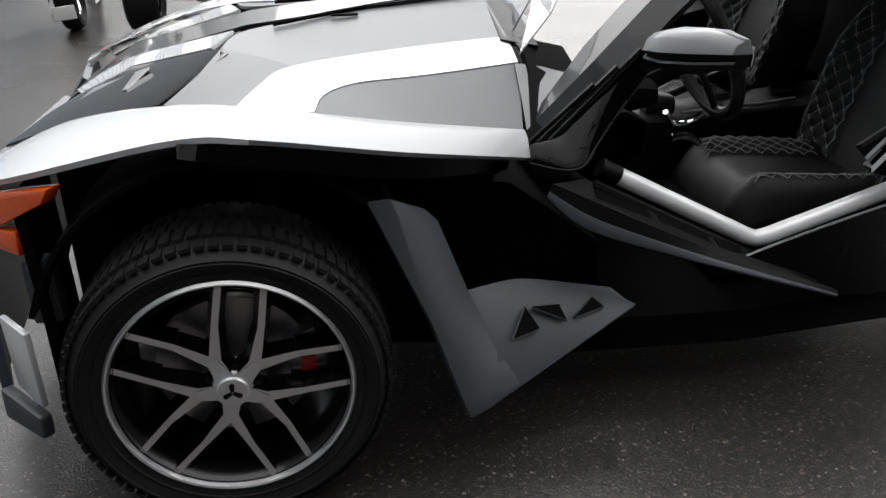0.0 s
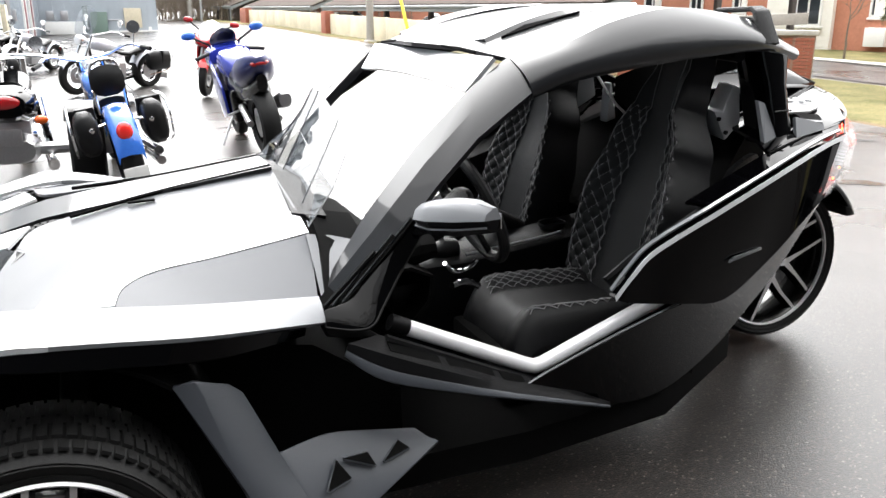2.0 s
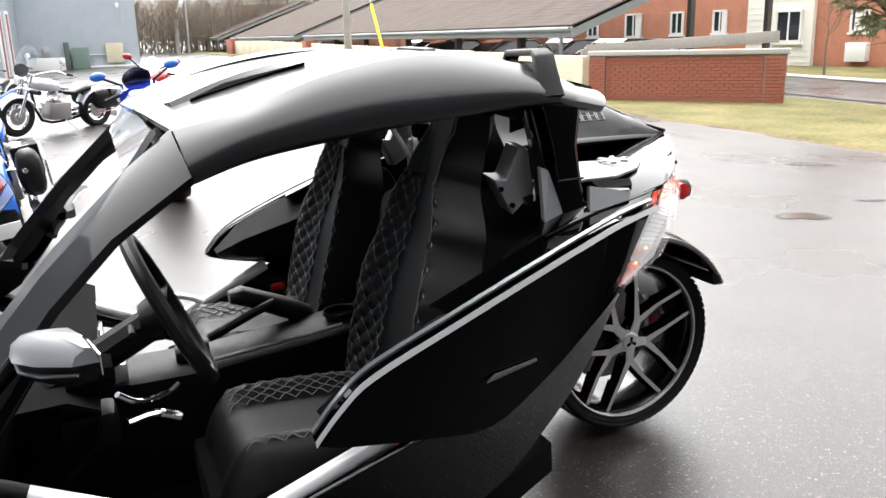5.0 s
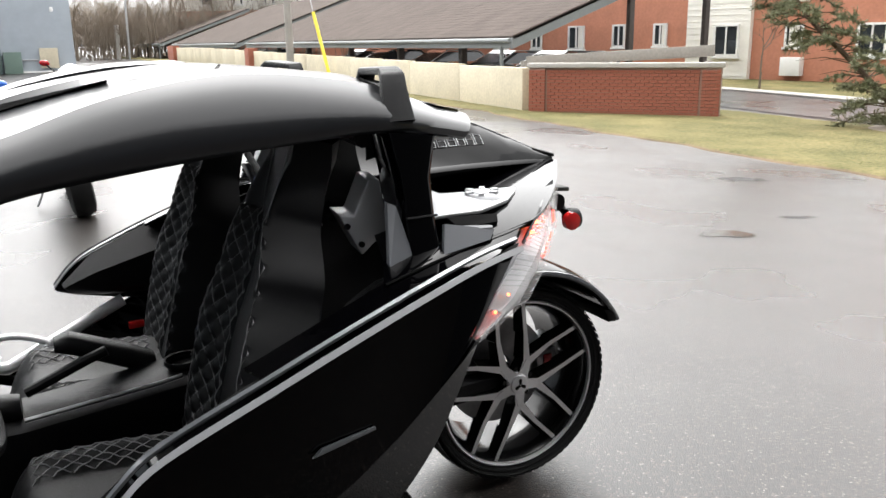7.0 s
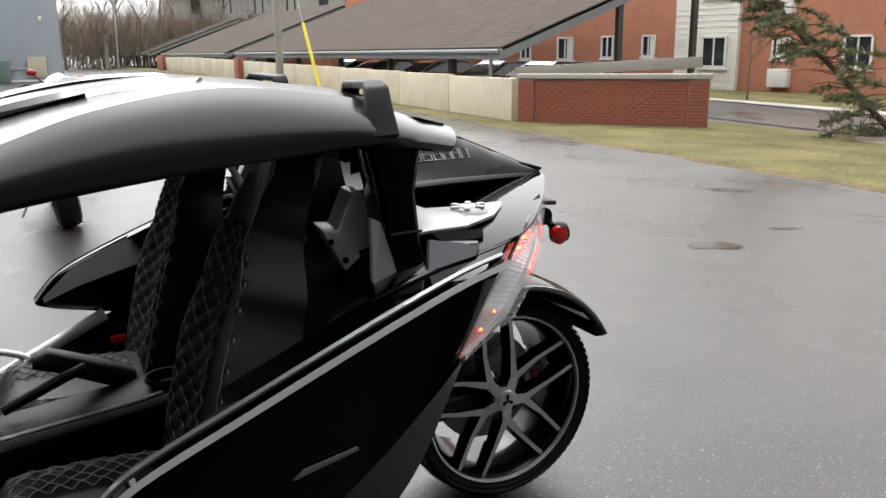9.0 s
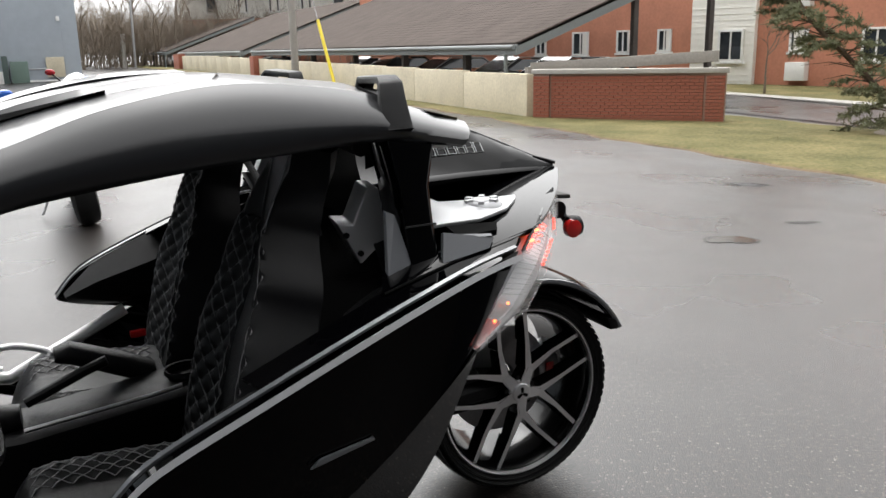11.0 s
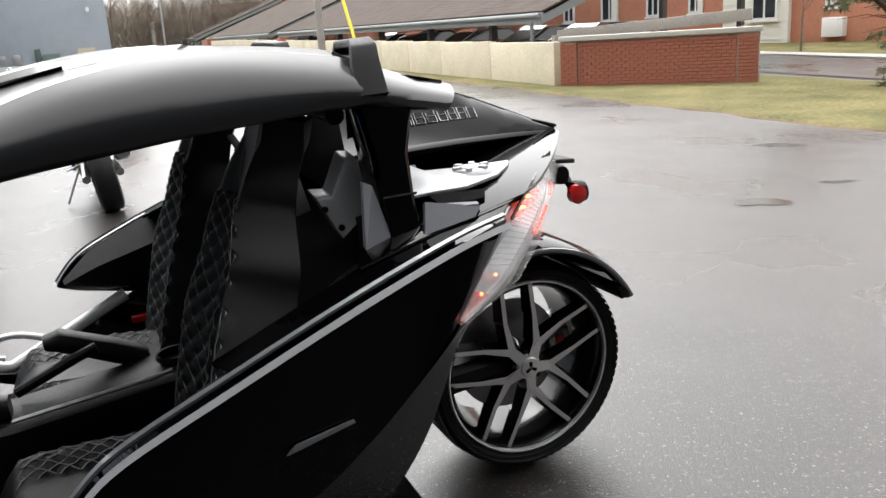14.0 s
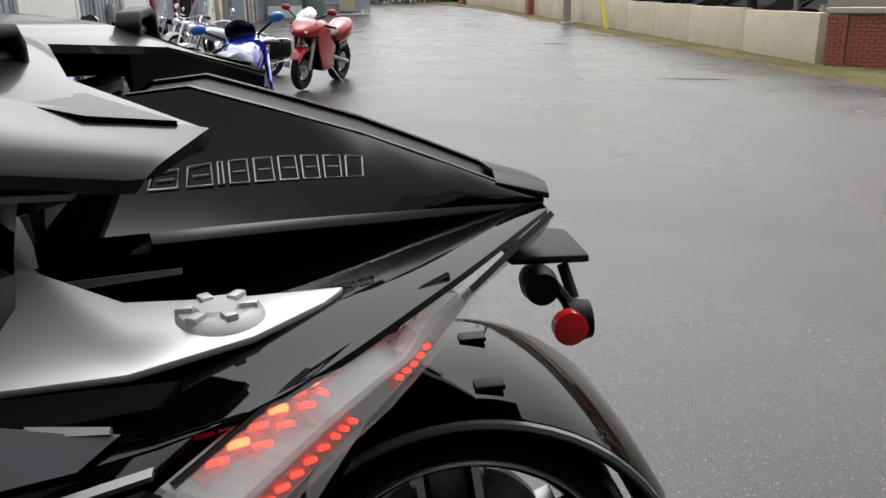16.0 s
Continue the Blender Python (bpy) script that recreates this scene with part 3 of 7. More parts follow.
def make_seat(cy, inner):
    seat = part("seat", box((1.50, cy, 0.33), (0.60, 0.40, 0.14), None, None, 0.02), VOID, car, "black leather bucket seat with quilted bolsters and pale stitching")
    sp_ = spline([(1.655, 0, 0.43), (1.71, 0, 0.58), (1.765, 0, 0.75), (1.828, 0, 0.92), (1.862, 0, 1.06), (1.890, 0, 1.15), (1.912, 0, 1.215)], 8)
    ws = [0.22, 0.25, 0.252, 0.195, 0.118, 0.098, 0.088]

    def width(u):
        f_ = u * (len(ws) - 1)
        i = min(int(f_), len(ws) - 2)
        t = f_ - i
        t = t * t * (3 - 2 * t)
        return ws[i] * (1 - t) + ws[i + 1] * t

    def back(u, c, lift=0.0):
        f_ = u * (len(sp_) - 1)
        i = min(int(f_), len(sp_) - 2)
        p = sp_[i].lerp(sp_[i + 1], f_ - i)
        a = abs(c)
        bol = 0.052 * math.exp(-((a - 0.82) / 0.22) ** 2) * max(0.0, math.sin(math.pi * min(1.0, 0.18 + u / 0.86 * 0.82))) ** 0.9
        q = 0.0
        if 0.38 < a < 0.86 and 0.06 < u < 0.64:
            ku, kc = (u - 0.06) / 0.58 * 11, (a - 0.38) / 0.48 * 3
            q = 0.011 * abs(math.sin(math.pi * (ku - kc)) * math.sin(math.pi * (ku + kc))) ** 0.5
        edge = (0.13 - 0.05 * u) * max(0.0, (a - 0.86) / 0.14) ** 1.4
        n_ = -(bol + q + lift) + edge
        return V(p.x + n_ * 0.92, cy + c * width(u), p.z + n_ * -0.32)

    rows = [[back(i / 160, -1 + j / 48) for j in range(97)] for i in range(161)]
    part("backrest", skin(rows), LEATHER, seat, "black leather backrest", smooth=70)
    part("back_shell", skin([[V(p.x + 0.10, p.y, p.z - 0.02) if 0 < k < 4 else p for k, p in enumerate((r[0], r[14], r[48], r[82], r[96]))] for r in rows[::10]]), PLASTIC, seat, smooth=60)
    th = bmesh.new()
    for sgn in (-1, 1):
        quilt(lambda u, c: back(u, c, 0.0028), 0.06, 0.64, sgn * 0.38, sgn * 0.86, 11, 3, th)
        tube([back(0.02 + 0.96 * k / 40, sgn * (0.395 if k < 26 else 0.395 + 0.25 * (k - 26) / 14), 0.0015) for k in range(41)], 0.0012, th, 4)
        tube([back(0.05 + 0.93 * k / 40, sgn * 0.815, 0.0015) for k in range(41)], 0.0010, th, 4)
    ob = part("stitching", th, THREAD, seat, "pale grey thread in a diamond pattern")
    ob["kind"] = "stuff"

    def cush(u, c, lift=0.0):
        x = 1.225 + 0.44 * u
        a = abs(c)
        z = 0.505 - 0.035 * u + 0.03 * math.exp(-((a - 0.75) / 0.22) ** 2)
        if u < 0.26:
            z -= 0.135 * ((0.26 - u) / 0.26) ** 2.4
        z -= 0.075 * max(0.0, (a - 0.80) / 0.20) ** 2.2
        if 0.46 < a < 0.80 and u > 0.16:
            z += 0.007 * abs(math.sin(math.pi * (u * 9 + a * 4)) * math.sin(math.pi * (u * 9 - a * 4))) ** 0.5
        return V(x, cy + c * (0.20 + 0.02 * math.sin(u * 3)), z + lift)

    rows = [[cush(i / 30, -1 + j / 16) for j in range(33)] for i in range(31)]
    front = [V(p.x + 0.03, p.y, 0.33) for p in rows[0]]
    part("cushion", skin([front] + rows), LEATHER, seat, "black leather cushion", smooth=70)
    for sgn in (-1, 1):
        part("cushion_side", skin([[V(r[0 if sgn < 0 else 32].x, r[0 if sgn < 0 else 32].y, r[0 if sgn < 0 else 32].z), V(r[0].x, r[0 if sgn < 0 else 32].y, 0.36)] for r in rows]), LEATHER, seat)
    th = bmesh.new()
    for sgn in (-1, 1):
        quilt(lambda u, c: cush(u, c, 0.0015), 0.16, 0.95, sgn * 0.46, sgn * 0.80, 8, 3, th)
    ob = part("cushion_stitching", th, THREAD, seat)
    ob["kind"] = "stuff"
    part("belt_guide", box((1.80, cy + inner * 0.24, 0.60), (0.05, 0.02, 0.09), None, None, 0.005), PLASTIC, seat)


for s in (1, -1):
    sg = -s  # s = 1 is the driver's flank, at negative y
    f = lambda *p: (p[0], sg * p[1], p[2])
    # front fender: top face and dark outer band
    outer = [f(-0.508, 0.63, 0.66), f(-0.33, 0.80, 0.735), f(-0.042, 0.905, 0.815), f(0.11, 0.91, 0.805), f(0.37, 0.84, 0.745), f(0.655, 0.69, 0.668)]
    inner = [f(-0.50, 0.50, 0.675), f(-0.30, 0.56, 0.765), f(-0.08, 0.66, 0.812), f(0.10, 0.72, 0.813), f(0.37, 0.68, 0.760), f(0.66, 0.62, 0.708)]
    so, si = spline(outer), spline(inner)
    sm = [a.lerp(b, 0.5) + V(0, 0, 0.012) for a, b in zip(so, si)]
    # one fender top cut in two tones: darker silver behind the cut
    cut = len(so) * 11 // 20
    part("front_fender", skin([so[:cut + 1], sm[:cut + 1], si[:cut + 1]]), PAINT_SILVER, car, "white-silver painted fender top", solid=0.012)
    part("fender_tail", skin([so[cut:], sm[cut:], si[cut:]]), PAINT_PALE, car, "rear of the fender top, in a darker silver than its front", solid=0.012)
    band = [f(-0.042, 0.908, 0.812), f(0.11, 0.912, 0.802), f(0.37, 0.842, 0.742), f(0.60, 0.72, 0.68)]
    low = [f(-0.042, 0.925, 0.790), f(0.11, 0.925, 0.765), f(0.37, 0.845, 0.700), f(0.60, 0.70, 0.655)]
    part("fender_band", skin([spline(band), spline(low)]), PAINT_BLACK, car, "gloss black band along the fender", solid=0.01)
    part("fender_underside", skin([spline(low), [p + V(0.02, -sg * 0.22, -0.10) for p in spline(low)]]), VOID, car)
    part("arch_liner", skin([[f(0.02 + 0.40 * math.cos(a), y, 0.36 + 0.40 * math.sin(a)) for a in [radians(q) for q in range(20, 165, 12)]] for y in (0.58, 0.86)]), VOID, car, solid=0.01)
    # hood between the fender gap and the crease, then to the centre strip
    gap = [f(0.20, 0.700, 0.787), f(0.30, 0.688, 0.768), f(0.42, 0.660, 0.743), f(0.54, 0.637, 0.722), f(0.66, 0.612, 0.70)]
    mid_ = [f(0.20, 0.690, 0.792), f(0.225, 0.63, 0.812), f(0.30, 0.565, 0.818), f(0.46, 0.50, 0.813), f(0.70, 0.40, 0.81)]
    crease = [f(0.045, 0.697, 0.808), f(0.09, 0.585, 0.824), f(0.16, 0.487, 0.840), f(0.40, 0.41, 0.853), f(0.69, 0.32, 0.856)]
    part("hood_flank", skin([spline(gap), spline(mid_)]), PAINT_HOOD, car, "silver-grey hood flank", solid=0.008)
    part("hood_corner", skin([[f(0.69, 0.41, 0.813), f(0.75, 0.44, 0.808), f(0.80, 0.485, 0.80)], [f(0.682, 0.505, 0.762), f(0.74, 0.51, 0.776), f(0.785, 0.53, 0.775)], [f(0.672, 0.605, 0.704), f(0.72, 0.595, 0.725), f(0.764, 0.572, 0.75)]]), PAINT_HOOD, car, solid=0.008)
    part("hood_stripe", skin([[p + V(0, 0, 0.003) for p in spline(mid_)], [p + V(0, 0, 0.003) for p in spline(crease)]]), PAINT_SILVER, car, "white stripe along the hood crease", solid=0.008)
    part("hood_crease", tube(spline([V(*p) + V(0, 0, 0.004) for p in crease]), 0.004, n=6), PAINT_GREY, car)
    top_ = [f(0.0, 0.36, 0.864), f(0.06, 0.19, 0.876), f(0.36, 0.12, 0.905), f(0.67, 0.10, 0.938)]
    cr2 = [f(0.16, 0.484, 0.843), f(0.28, 0.443, 0.850), f(0.44, 0.395, 0.857), f(0.69, 0.315, 0.860)]
    part("hood_cheek", skin([spline([f(-0.10, 0.625, 0.807), f(-0.03, 0.665, 0.810), f(0.042, 0.694, 0.809)]), spline([f(-0.04, 0.51, 0.838), f(0.03, 0.56, 0.834), f(0.087, 0.583, 0.826)]), spline([f(0.0, 0.36, 0.863), f(0.10, 0.44, 0.856), f(0.16, 0.484, 0.843)])]), PAINT_HOOD, car, "silver-grey panel beside the headlight", solid=0.008)
    part("hood_top", skin([spline(cr2), spline(top_)]), PAINT_HOOD, car, "silver-grey hood top", solid=0.008)
    part("hood_slot", tube(spline([V(*p) + V(0, 0, 0.006) for p in ((0.12, sg * 0.19, 0.885), (0.36, sg * 0.115, 0.909), (0.67, sg * 0.095, 0.942))]), 0.006, n=6), VOID, car)
    for k in range(3):
        x = 0.30 + 0.12 * k
        part("slot_mark", box((x, sg * (0.165 - 0.05 * k), 0.904 + 0.013 * k), (0.07, 0.012, 0.006), None, None, 0.002), VOID, car)
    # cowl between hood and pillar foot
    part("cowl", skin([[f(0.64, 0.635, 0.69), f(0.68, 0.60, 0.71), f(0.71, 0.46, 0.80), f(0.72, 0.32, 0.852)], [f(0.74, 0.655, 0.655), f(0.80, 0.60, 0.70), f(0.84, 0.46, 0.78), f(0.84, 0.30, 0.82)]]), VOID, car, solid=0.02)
    part("cowl_grille", skin([[f(0.645, 0.69, 0.665), f(0.70, 0.665, 0.675)], [f(0.66, 0.685, 0.63), f(0.80, 0.69, 0.60)]]), PLASTIC, car, solid=0.03, bevel=0.006)
    for k in range(3):
        part("hinge_rod", tube([f(0.66 + 0.03 * k, 0.655 - 0.01 * k, 0.69), f(0.80 + 0.05 * k, 0.665, 0.82 + 0.035 * k)], 0.007, n=8), RIM_BLACK, car)
    # headlight and nose
    part("headlight", skin([[f(-0.46, 0.50, 0.705), f(-0.30, 0.565, 0.768), f(-0.11, 0.62, 0.808)], [f(-0.40, 0.36, 0.735), f(-0.20, 0.38, 0.82), f(0.02, 0.40, 0.862)], [f(-0.36, 0.24, 0.745), f(-0.22, 0.26, 0.812), f(-0.02, 0.345, 0.862)]]), SMOKED, car, "smoked black headlight lens", solid=0.006)
    part("lamp_bezel", skin([[f(-0.34, 0.42, 0.758), f(-0.20, 0.47, 0.808)], [f(-0.30, 0.33, 0.782), f(-0.16, 0.38, 0.836)]]), STEEL, car, solid=0.004)
    part("nose_flank", skin([[f(-0.35, 0.235, 0.742), f(-0.22, 0.255, 0.812), f(-0.02, 0.34, 0.864)], [f(-0.40, 0.08, 0.72), f(-0.27, 0.10, 0.80), f(0.02, 0.17, 0.872)]]), PAINT_SILVER, car, "white nose panel", solid=0.008)
    part("bumper", skin([[f(-0.508, 0.63, 0.655), f(-0.50, 0.50, 0.665), f(-0.42, 0.1, 0.71)], [f(-0.515, 0.66, 0.45), f(-0.56, 0.5, 0.45), f(-0.60, 0.1, 0.45)], [f(-0.50, 0.72, 0.165), f(-0.58, 0.5, 0.16), f(-0.62, 0.1, 0.16)]]), SLATE, car, "slate grey bumper", solid=0.02)
    part("bumper_side", skin([[f(-0.469, 0.725, 0.416), f(-0.405, 0.79, 0.40)], [f(-0.462, 0.735, 0.25), f(-0.403, 0.79, 0.222)]]), PAINT_SILVER, car, "white bumper corner", solid=0.015, bevel=0.004)
    part("bumper_lip", skin([[f(-0.50, 0.72, 0.24), f(-0.404, 0.80, 0.205)], [f(-0.50, 0.725, 0.17), f(-0.404, 0.805, 0.155)]]), SLATE, car, solid=0.03, bevel=0.006)
    part("bumper_bracket", box(f(-0.37, 0.73, 0.47), (0.06, 0.05, 0.14), None, None, 0.01), SLATE, car)
    part("bumper_shroud", slab([f(-0.40, 0.52, 0.67), f(-0.385, 0.77, 0.68), f(-0.375, 0.77, 0.42), f(-0.385, 0.74, 0.17), f(-0.40, 0.5, 0.17)], (0.02, 0, 0)), VOID, car)
    part("turn_signal", slab([f(-0.442, 0.725, 0.680), f(-0.291, 0.84, 0.722), f(-0.31, 0.83, 0.69), f(-0.445, 0.73, 0.605)], f(0.02, -0.03, 0)), AMBER, car, "amber turn signal lens", bevel=0.003)
    part("side_marker", slab([f(-0.435, 0.735, 0.61), f(-0.385, 0.775, 0.615), f(-0.39, 0.77, 0.562), f(-0.435, 0.735, 0.565)], f(0.02, -0.03, 0)), AMBER, car, "amber side marker", bevel=0.003)
    part("shock_absorber", tube([f(0.05, 0.66, 0.34), f(0.10, 0.52, 0.66)], 0.035, n=12), PLASTIC, car)
    part("control_arm", tube([f(-0.08, 0.5, 0.26), f(0.0, 0.78, 0.24), f(0.16, 0.5, 0.26)], 0.02, n=8), PLASTIC, car)
    # vane behind the front wheel
    part("side_vane", skin([[f(0.285, 0.855, 0.66), f(0.304, 0.865, 0.618), f(0.40, 0.895, 0.40), f(0.468, 0.92, 0.20), f(0.481, 0.92, 0.171)], [f(0.33, 0.86, 0.665), f(0.345, 0.858, 0.618), f(0.43, 0.868, 0.41), f(0.512, 0.90, 0.215), f(0.529, 0.902, 0.18)], [f(0.40, 0.81, 0.62), f(0.429, 0.80, 0.588), f(0.496, 0.79, 0.412), f(0.56, 0.84, 0.275), f(0.60, 0.875, 0.215)]]), SLATE, car, "slate grey plastic vane", solid=0.014, bevel=0.003)
    wing_a = [f(0.496, 0.79, 0.412), f(0.62, 0.735, 0.40), f(0.74, 0.715, 0.37), f(0.863, 0.70, 0.334)]
    wing_b = [f(0.548, 0.845, 0.278), f(0.66, 0.80, 0.295), f(0.78, 0.765, 0.305), f(0.890, 0.735, 0.318)]
    wing_c = [f(0.529, 0.902, 0.18), f(0.66, 0.85, 0.225), f(0.79, 0.80, 0.27), f(0.912, 0.75, 0.311)]
    part("vane_wing", skin([spline(wing_a), spline(wing_b), spline(wing_c)]), SLATE, car, "slate grey plastic wing", solid=0.014, bevel=0.003)
    for (x0, x1, h0) in ((0.60, 0.665, 0.03), (0.675, 0.745, 0.026), (0.755, 0.83, 0.02)):
        def on(x, k):
            t = (x - 0.548) / (0.890 - 0.548)
            a = V(*wing_a[0]).lerp(V(*wing_a[3]), t)
            b = V(*wing_b[0]).lerp(V(*wing_b[3]), t)
            return b.lerp(a, k) + V(0, sg * 0.012, 0.006)
        tri = [on(x0, 0.12), on(x1, 0.14), on(x1 - 0.008, 0.62)] if x0 != 0.675 else [on(x0, 0.60), on(x1 - 0.01, 0.56), on(x1 - 0.012, 0.14)]
        # a near-black triangle on the surface stands for the shaded hole
        part("vent", slab(tri, f(0, 0.004, 0.004)), VOID, car, "triangular vent, its shaded opening drawn as a near-black piece")
        part("vent_rim", tube(tri + [tri[0]], 0.004, n=5), SLATE, car)
    # sill: skirt, channel and white tube
    sk0 = [f(0.688, 0.725, 0.59), f(0.771, 0.765, 0.524), f(0.953, 0.785, 0.458), f(1.147, 0.785, 0.39), f(1.43, 0.755, 0.285)]
    sk1 = [f(0.70, 0.725, 0.62), f(0.80, 0.755, 0.575), f(0.96, 0.77, 0.50), f(1.147, 0.765, 0.415), f(1.43, 0.75, 0.30)]
    skm = [V(*a).lerp(V(*b), 0.5) for a, b in zip(sk0, sk1)]
    part("sill_skirt", skin([spline(sk0), spline(skm)]), SLATE, car, solid=0.012, bevel=0.003)
    part("sill_channel", skin([spline(skm), spline(sk1), [V(*f(0.78, 0.70, 0.615)).lerp(V(*f(1.23, 0.70, 0.395)), k / 24) for k in range(25)]]), PLASTIC, car, solid=0.01)
    for a, b in (((0.80, 0.742, 0.578), (0.93, 0.752, 0.515)), ((0.95, 0.752, 0.506), (1.08, 0.752, 0.445)), ((1.10, 0.752, 0.437), (1.17, 0.748, 0.405))):
        part("channel_recess", slab([f(a[0], a[1] - 0.028, a[2] + 0.018), f(b[0], b[1] - 0.028, b[2] + 0.018), f(b[0], b[1], b[2] + 0.004), f(a[0], a[1], a[2] + 0.004)], f(0, 0.0, 0.006)), VOID, car)
    part("sill_rail", tube([f(0.80, 0.705, 0.605), f(1.19, 0.715, 0.405)], 0.012, n=8), PLASTIC, car)
    part("frame_tube", tube([f(0.823, 0.676, 0.634), f(1.20, 0.688, 0.440), f(1.225, 0.692, 0.432), f(1.25, 0.70, 0.440), f(1.60, 0.74, 0.580)], 0.021, n=14), WHITE_TUBE, car, "white-silver painted frame tube")
    part("tube_sticker", tube([f(0.822, 0.676, 0.6345), f(0.868, 0.678, 0.611)], 0.0222, n=14), PLASTIC, car, "dark worn sticker")
    part("belt_latch", box(f(1.625, 0.675, 0.505), (0.05, 0.022, 0.022), None, None, 0.004), RED, car, "red belt button")
    # rear flank
    line = [f(1.398, 0.80, 0.64), f(1.455, 0.80, 0.70), f(1.53, 0.79, 0.748), f(1.72, 0.79, 0.822), f(1.905, 0.775, 0.884), f(2.05, 0.74, 0.918), f(2.20, 0.69, 0.942), f(2.325, 0.648, 0.952)]
    bot = [f(1.147, 0.745, 0.39), f(1.43, 0.72, 0.283), f(1.66, 0.67, 0.25), f(1.90, 0.60, 0.30), f(2.03, 0.61, 0.43), f(2.09, 0.65, 0.545), f(2.125, 0.69, 0.66), f(2.155, 0.745, 0.803)]
    mid2 = [f(1.405, 0.80, 0.632), f(1.45, 0.797, 0.615), f(1.53, 0.79, 0.596), f(1.64, 0.775, 0.572), f(1.80, 0.752, 0.548), f(1.95, 0.745, 0.63), f(2.06, 0.748, 0.72), f(2.150, 0.755, 0.808)]
    low2 = [f(1.147, 0.742, 0.402), f(1.25, 0.727, 0.428), f(1.43, 0.747, 0.497), f(1.64, 0.775, 0.572), f(1.80, 0.752, 0.548), f(1.95, 0.745, 0.63), f(2.06, 0.748, 0.72), f(2.150, 0.755, 0.808)]
    part("rear_flank", skin([spline(line, 4), spline(mid2, 4)]), PAINT_BLACK, car, "gloss black rear side panel", solid=0.03)
    part("lower_flank", skin([spline(low2, 4), spline(bot, 4)]), PAINT_BLACK, car, "gloss black lower side panel", solid=0.02)
    part("flank_edge", tube([p + V(0, sg * 0.006, 0.002) for p in spline(low2[:4], 4)], 0.004, n=6), PAINT_GREY, car)
    part("flank_scoop", slab([f(1.784, 0.788, 0.667), f(1.92, 0.768, 0.681), f(1.918, 0.768, 0.688), f(1.805, 0.785, 0.681)], f(0, 0.008, 0)), PAINT_GREY, car, "bright edge of a small scoop", bevel=0.002)
    tl = spline(line, 5)
    part("flank_trim", skin([[p + V(0, sg * 0.014, 0.004) for p in tl], [p + V(0, sg * 0.019, -0.008) for p in tl]]), SILVER_PLASTIC, car, "bright trim along the panel's top edge", solid=0.006)
    part("trim_groove", skin([[p + V(0, -sg * 0.002, 0.013) for p in tl], [p + V(0, -sg * 0.012, 0.016) for p in tl]]), PAINT_GREY, car, solid=0.006)
    part("shoulder_deck", skin([[p + V(0, -sg * 0.012, 0.012) for p in tl[15:]], [V(*f(1.70, 0.70, 0.83)).lerp(V(*f(1.985, 0.69, 0.935)), k / 6) for k in range(6)] + [V(*f(1.985, 0.69, 0.935)).lerp(V(*f(2.36, 0.60, 0.978)), k / (len(tl) - 22)) for k in range(len(tl) - 21)]]), PAINT_BLACK, car, "gloss black shoulder", solid=0.008)
    # rear quarter up to the spine
    q0 = [f(1.985, 0.70, 0.937), f(2.16, 0.648, 0.956), f(2.40, 0.585, 0.981), f(2.60, 0.385, 1.004), f(2.80, 0.10, 1.012)]
    q1 = [f(2.02, 0.62, 0.958), f(2.20, 0.59, 0.985), f(2.43, 0.47, 1.002), f(2.62, 0.27, 1.011), f(2.79, 0.07, 1.020)]
    q2 = [f(2.10, 0.34, 0.985), f(2.267, 0.32, 0.996), f(2.45, 0.27, 1.005), f(2.62, 0.16, 1.015), f(2.748, 0.09, 1.017)]
    q3 = [f(2.06, 0.16, 0.958), f(2.25, 0.15, 0.968), f(2.44, 0.13, 0.985), f(2.60, 0.09, 1.0), f(2.74, 0.05, 1.010)]
    part("rear_quarter", skin([spline(q0), spline(q1), spline(q2)]), PAINT_BLACK, car, "gloss black tail deck", solid=0.01)
    part("deck_well", skin([[p + V(0, 0, 0.001) for p in spline(q2)], spline(q3)]), PAINT_BLACK, car, "gloss black well under the spine", solid=0.008)
    # silver filler panel and its cap
    sa = [f(2.11, 0.42, 1.085), f(2.159, 0.40, 1.083), f(2.252, 0.40, 1.034), f(2.36, 0.385, 1.022), f(2.492, 0.362, 1.014)]
    sb_ = [f(2.12, 0.50, 1.055), f(2.172, 0.49, 1.053), f(2.27, 0.48, 1.026), f(2.38, 0.44, 1.019), f(2.487, 0.374, 1.013)]
    sc_ = [f(2.14, 0.585, 1.025), f(2.183, 0.577, 1.024), f(2.29, 0.55, 1.015), f(2.40, 0.48, 1.012), f(2.47, 0.40, 1.011)]
    part("silver_panel", skin([sa, sb_, sc_]), SILVER_PLASTIC, car, "satin silver filler panel", solid=0.01, bevel=0.003)
    part("panel_edge", skin([sa, [V(*p) + V(0.0, -sg * 0.004, -0.05) for p in sa]]), PAINT_BLACK, car)
    if s == 1:
        cap = part("fuel_cap", lathe([(0.0, 0.016), (0.020, 0.016), (0.024, 0.012), (0.040, 0.013), (0.047, 0.008), (0.051, 0.0)], "z", 36, None, (2.358, -0.432, 1.020)), SILVER_PLASTIC, car, "silver fuel cap with grip lugs")
        for k in range(6):
            a = k * math.pi / 3
            part("lug", box((0.034, 0, 0), (0.020, 0.014, 0.009), None, Matrix.Translation((2.358, -0.432, 1.034)) @ Matrix.Rotation(a, 4, "Z"), 0.003), SILVER_PLASTIC, cap)
    part("deck_recess", slab([f(2.183, 0.588, 1.020), f(2.335, 0.54, 0.998), f(2.318, 0.572, 0.988), f(2.20, 0.615, 0.999)], f(0, 0.002, 0.006)), VOID, car)
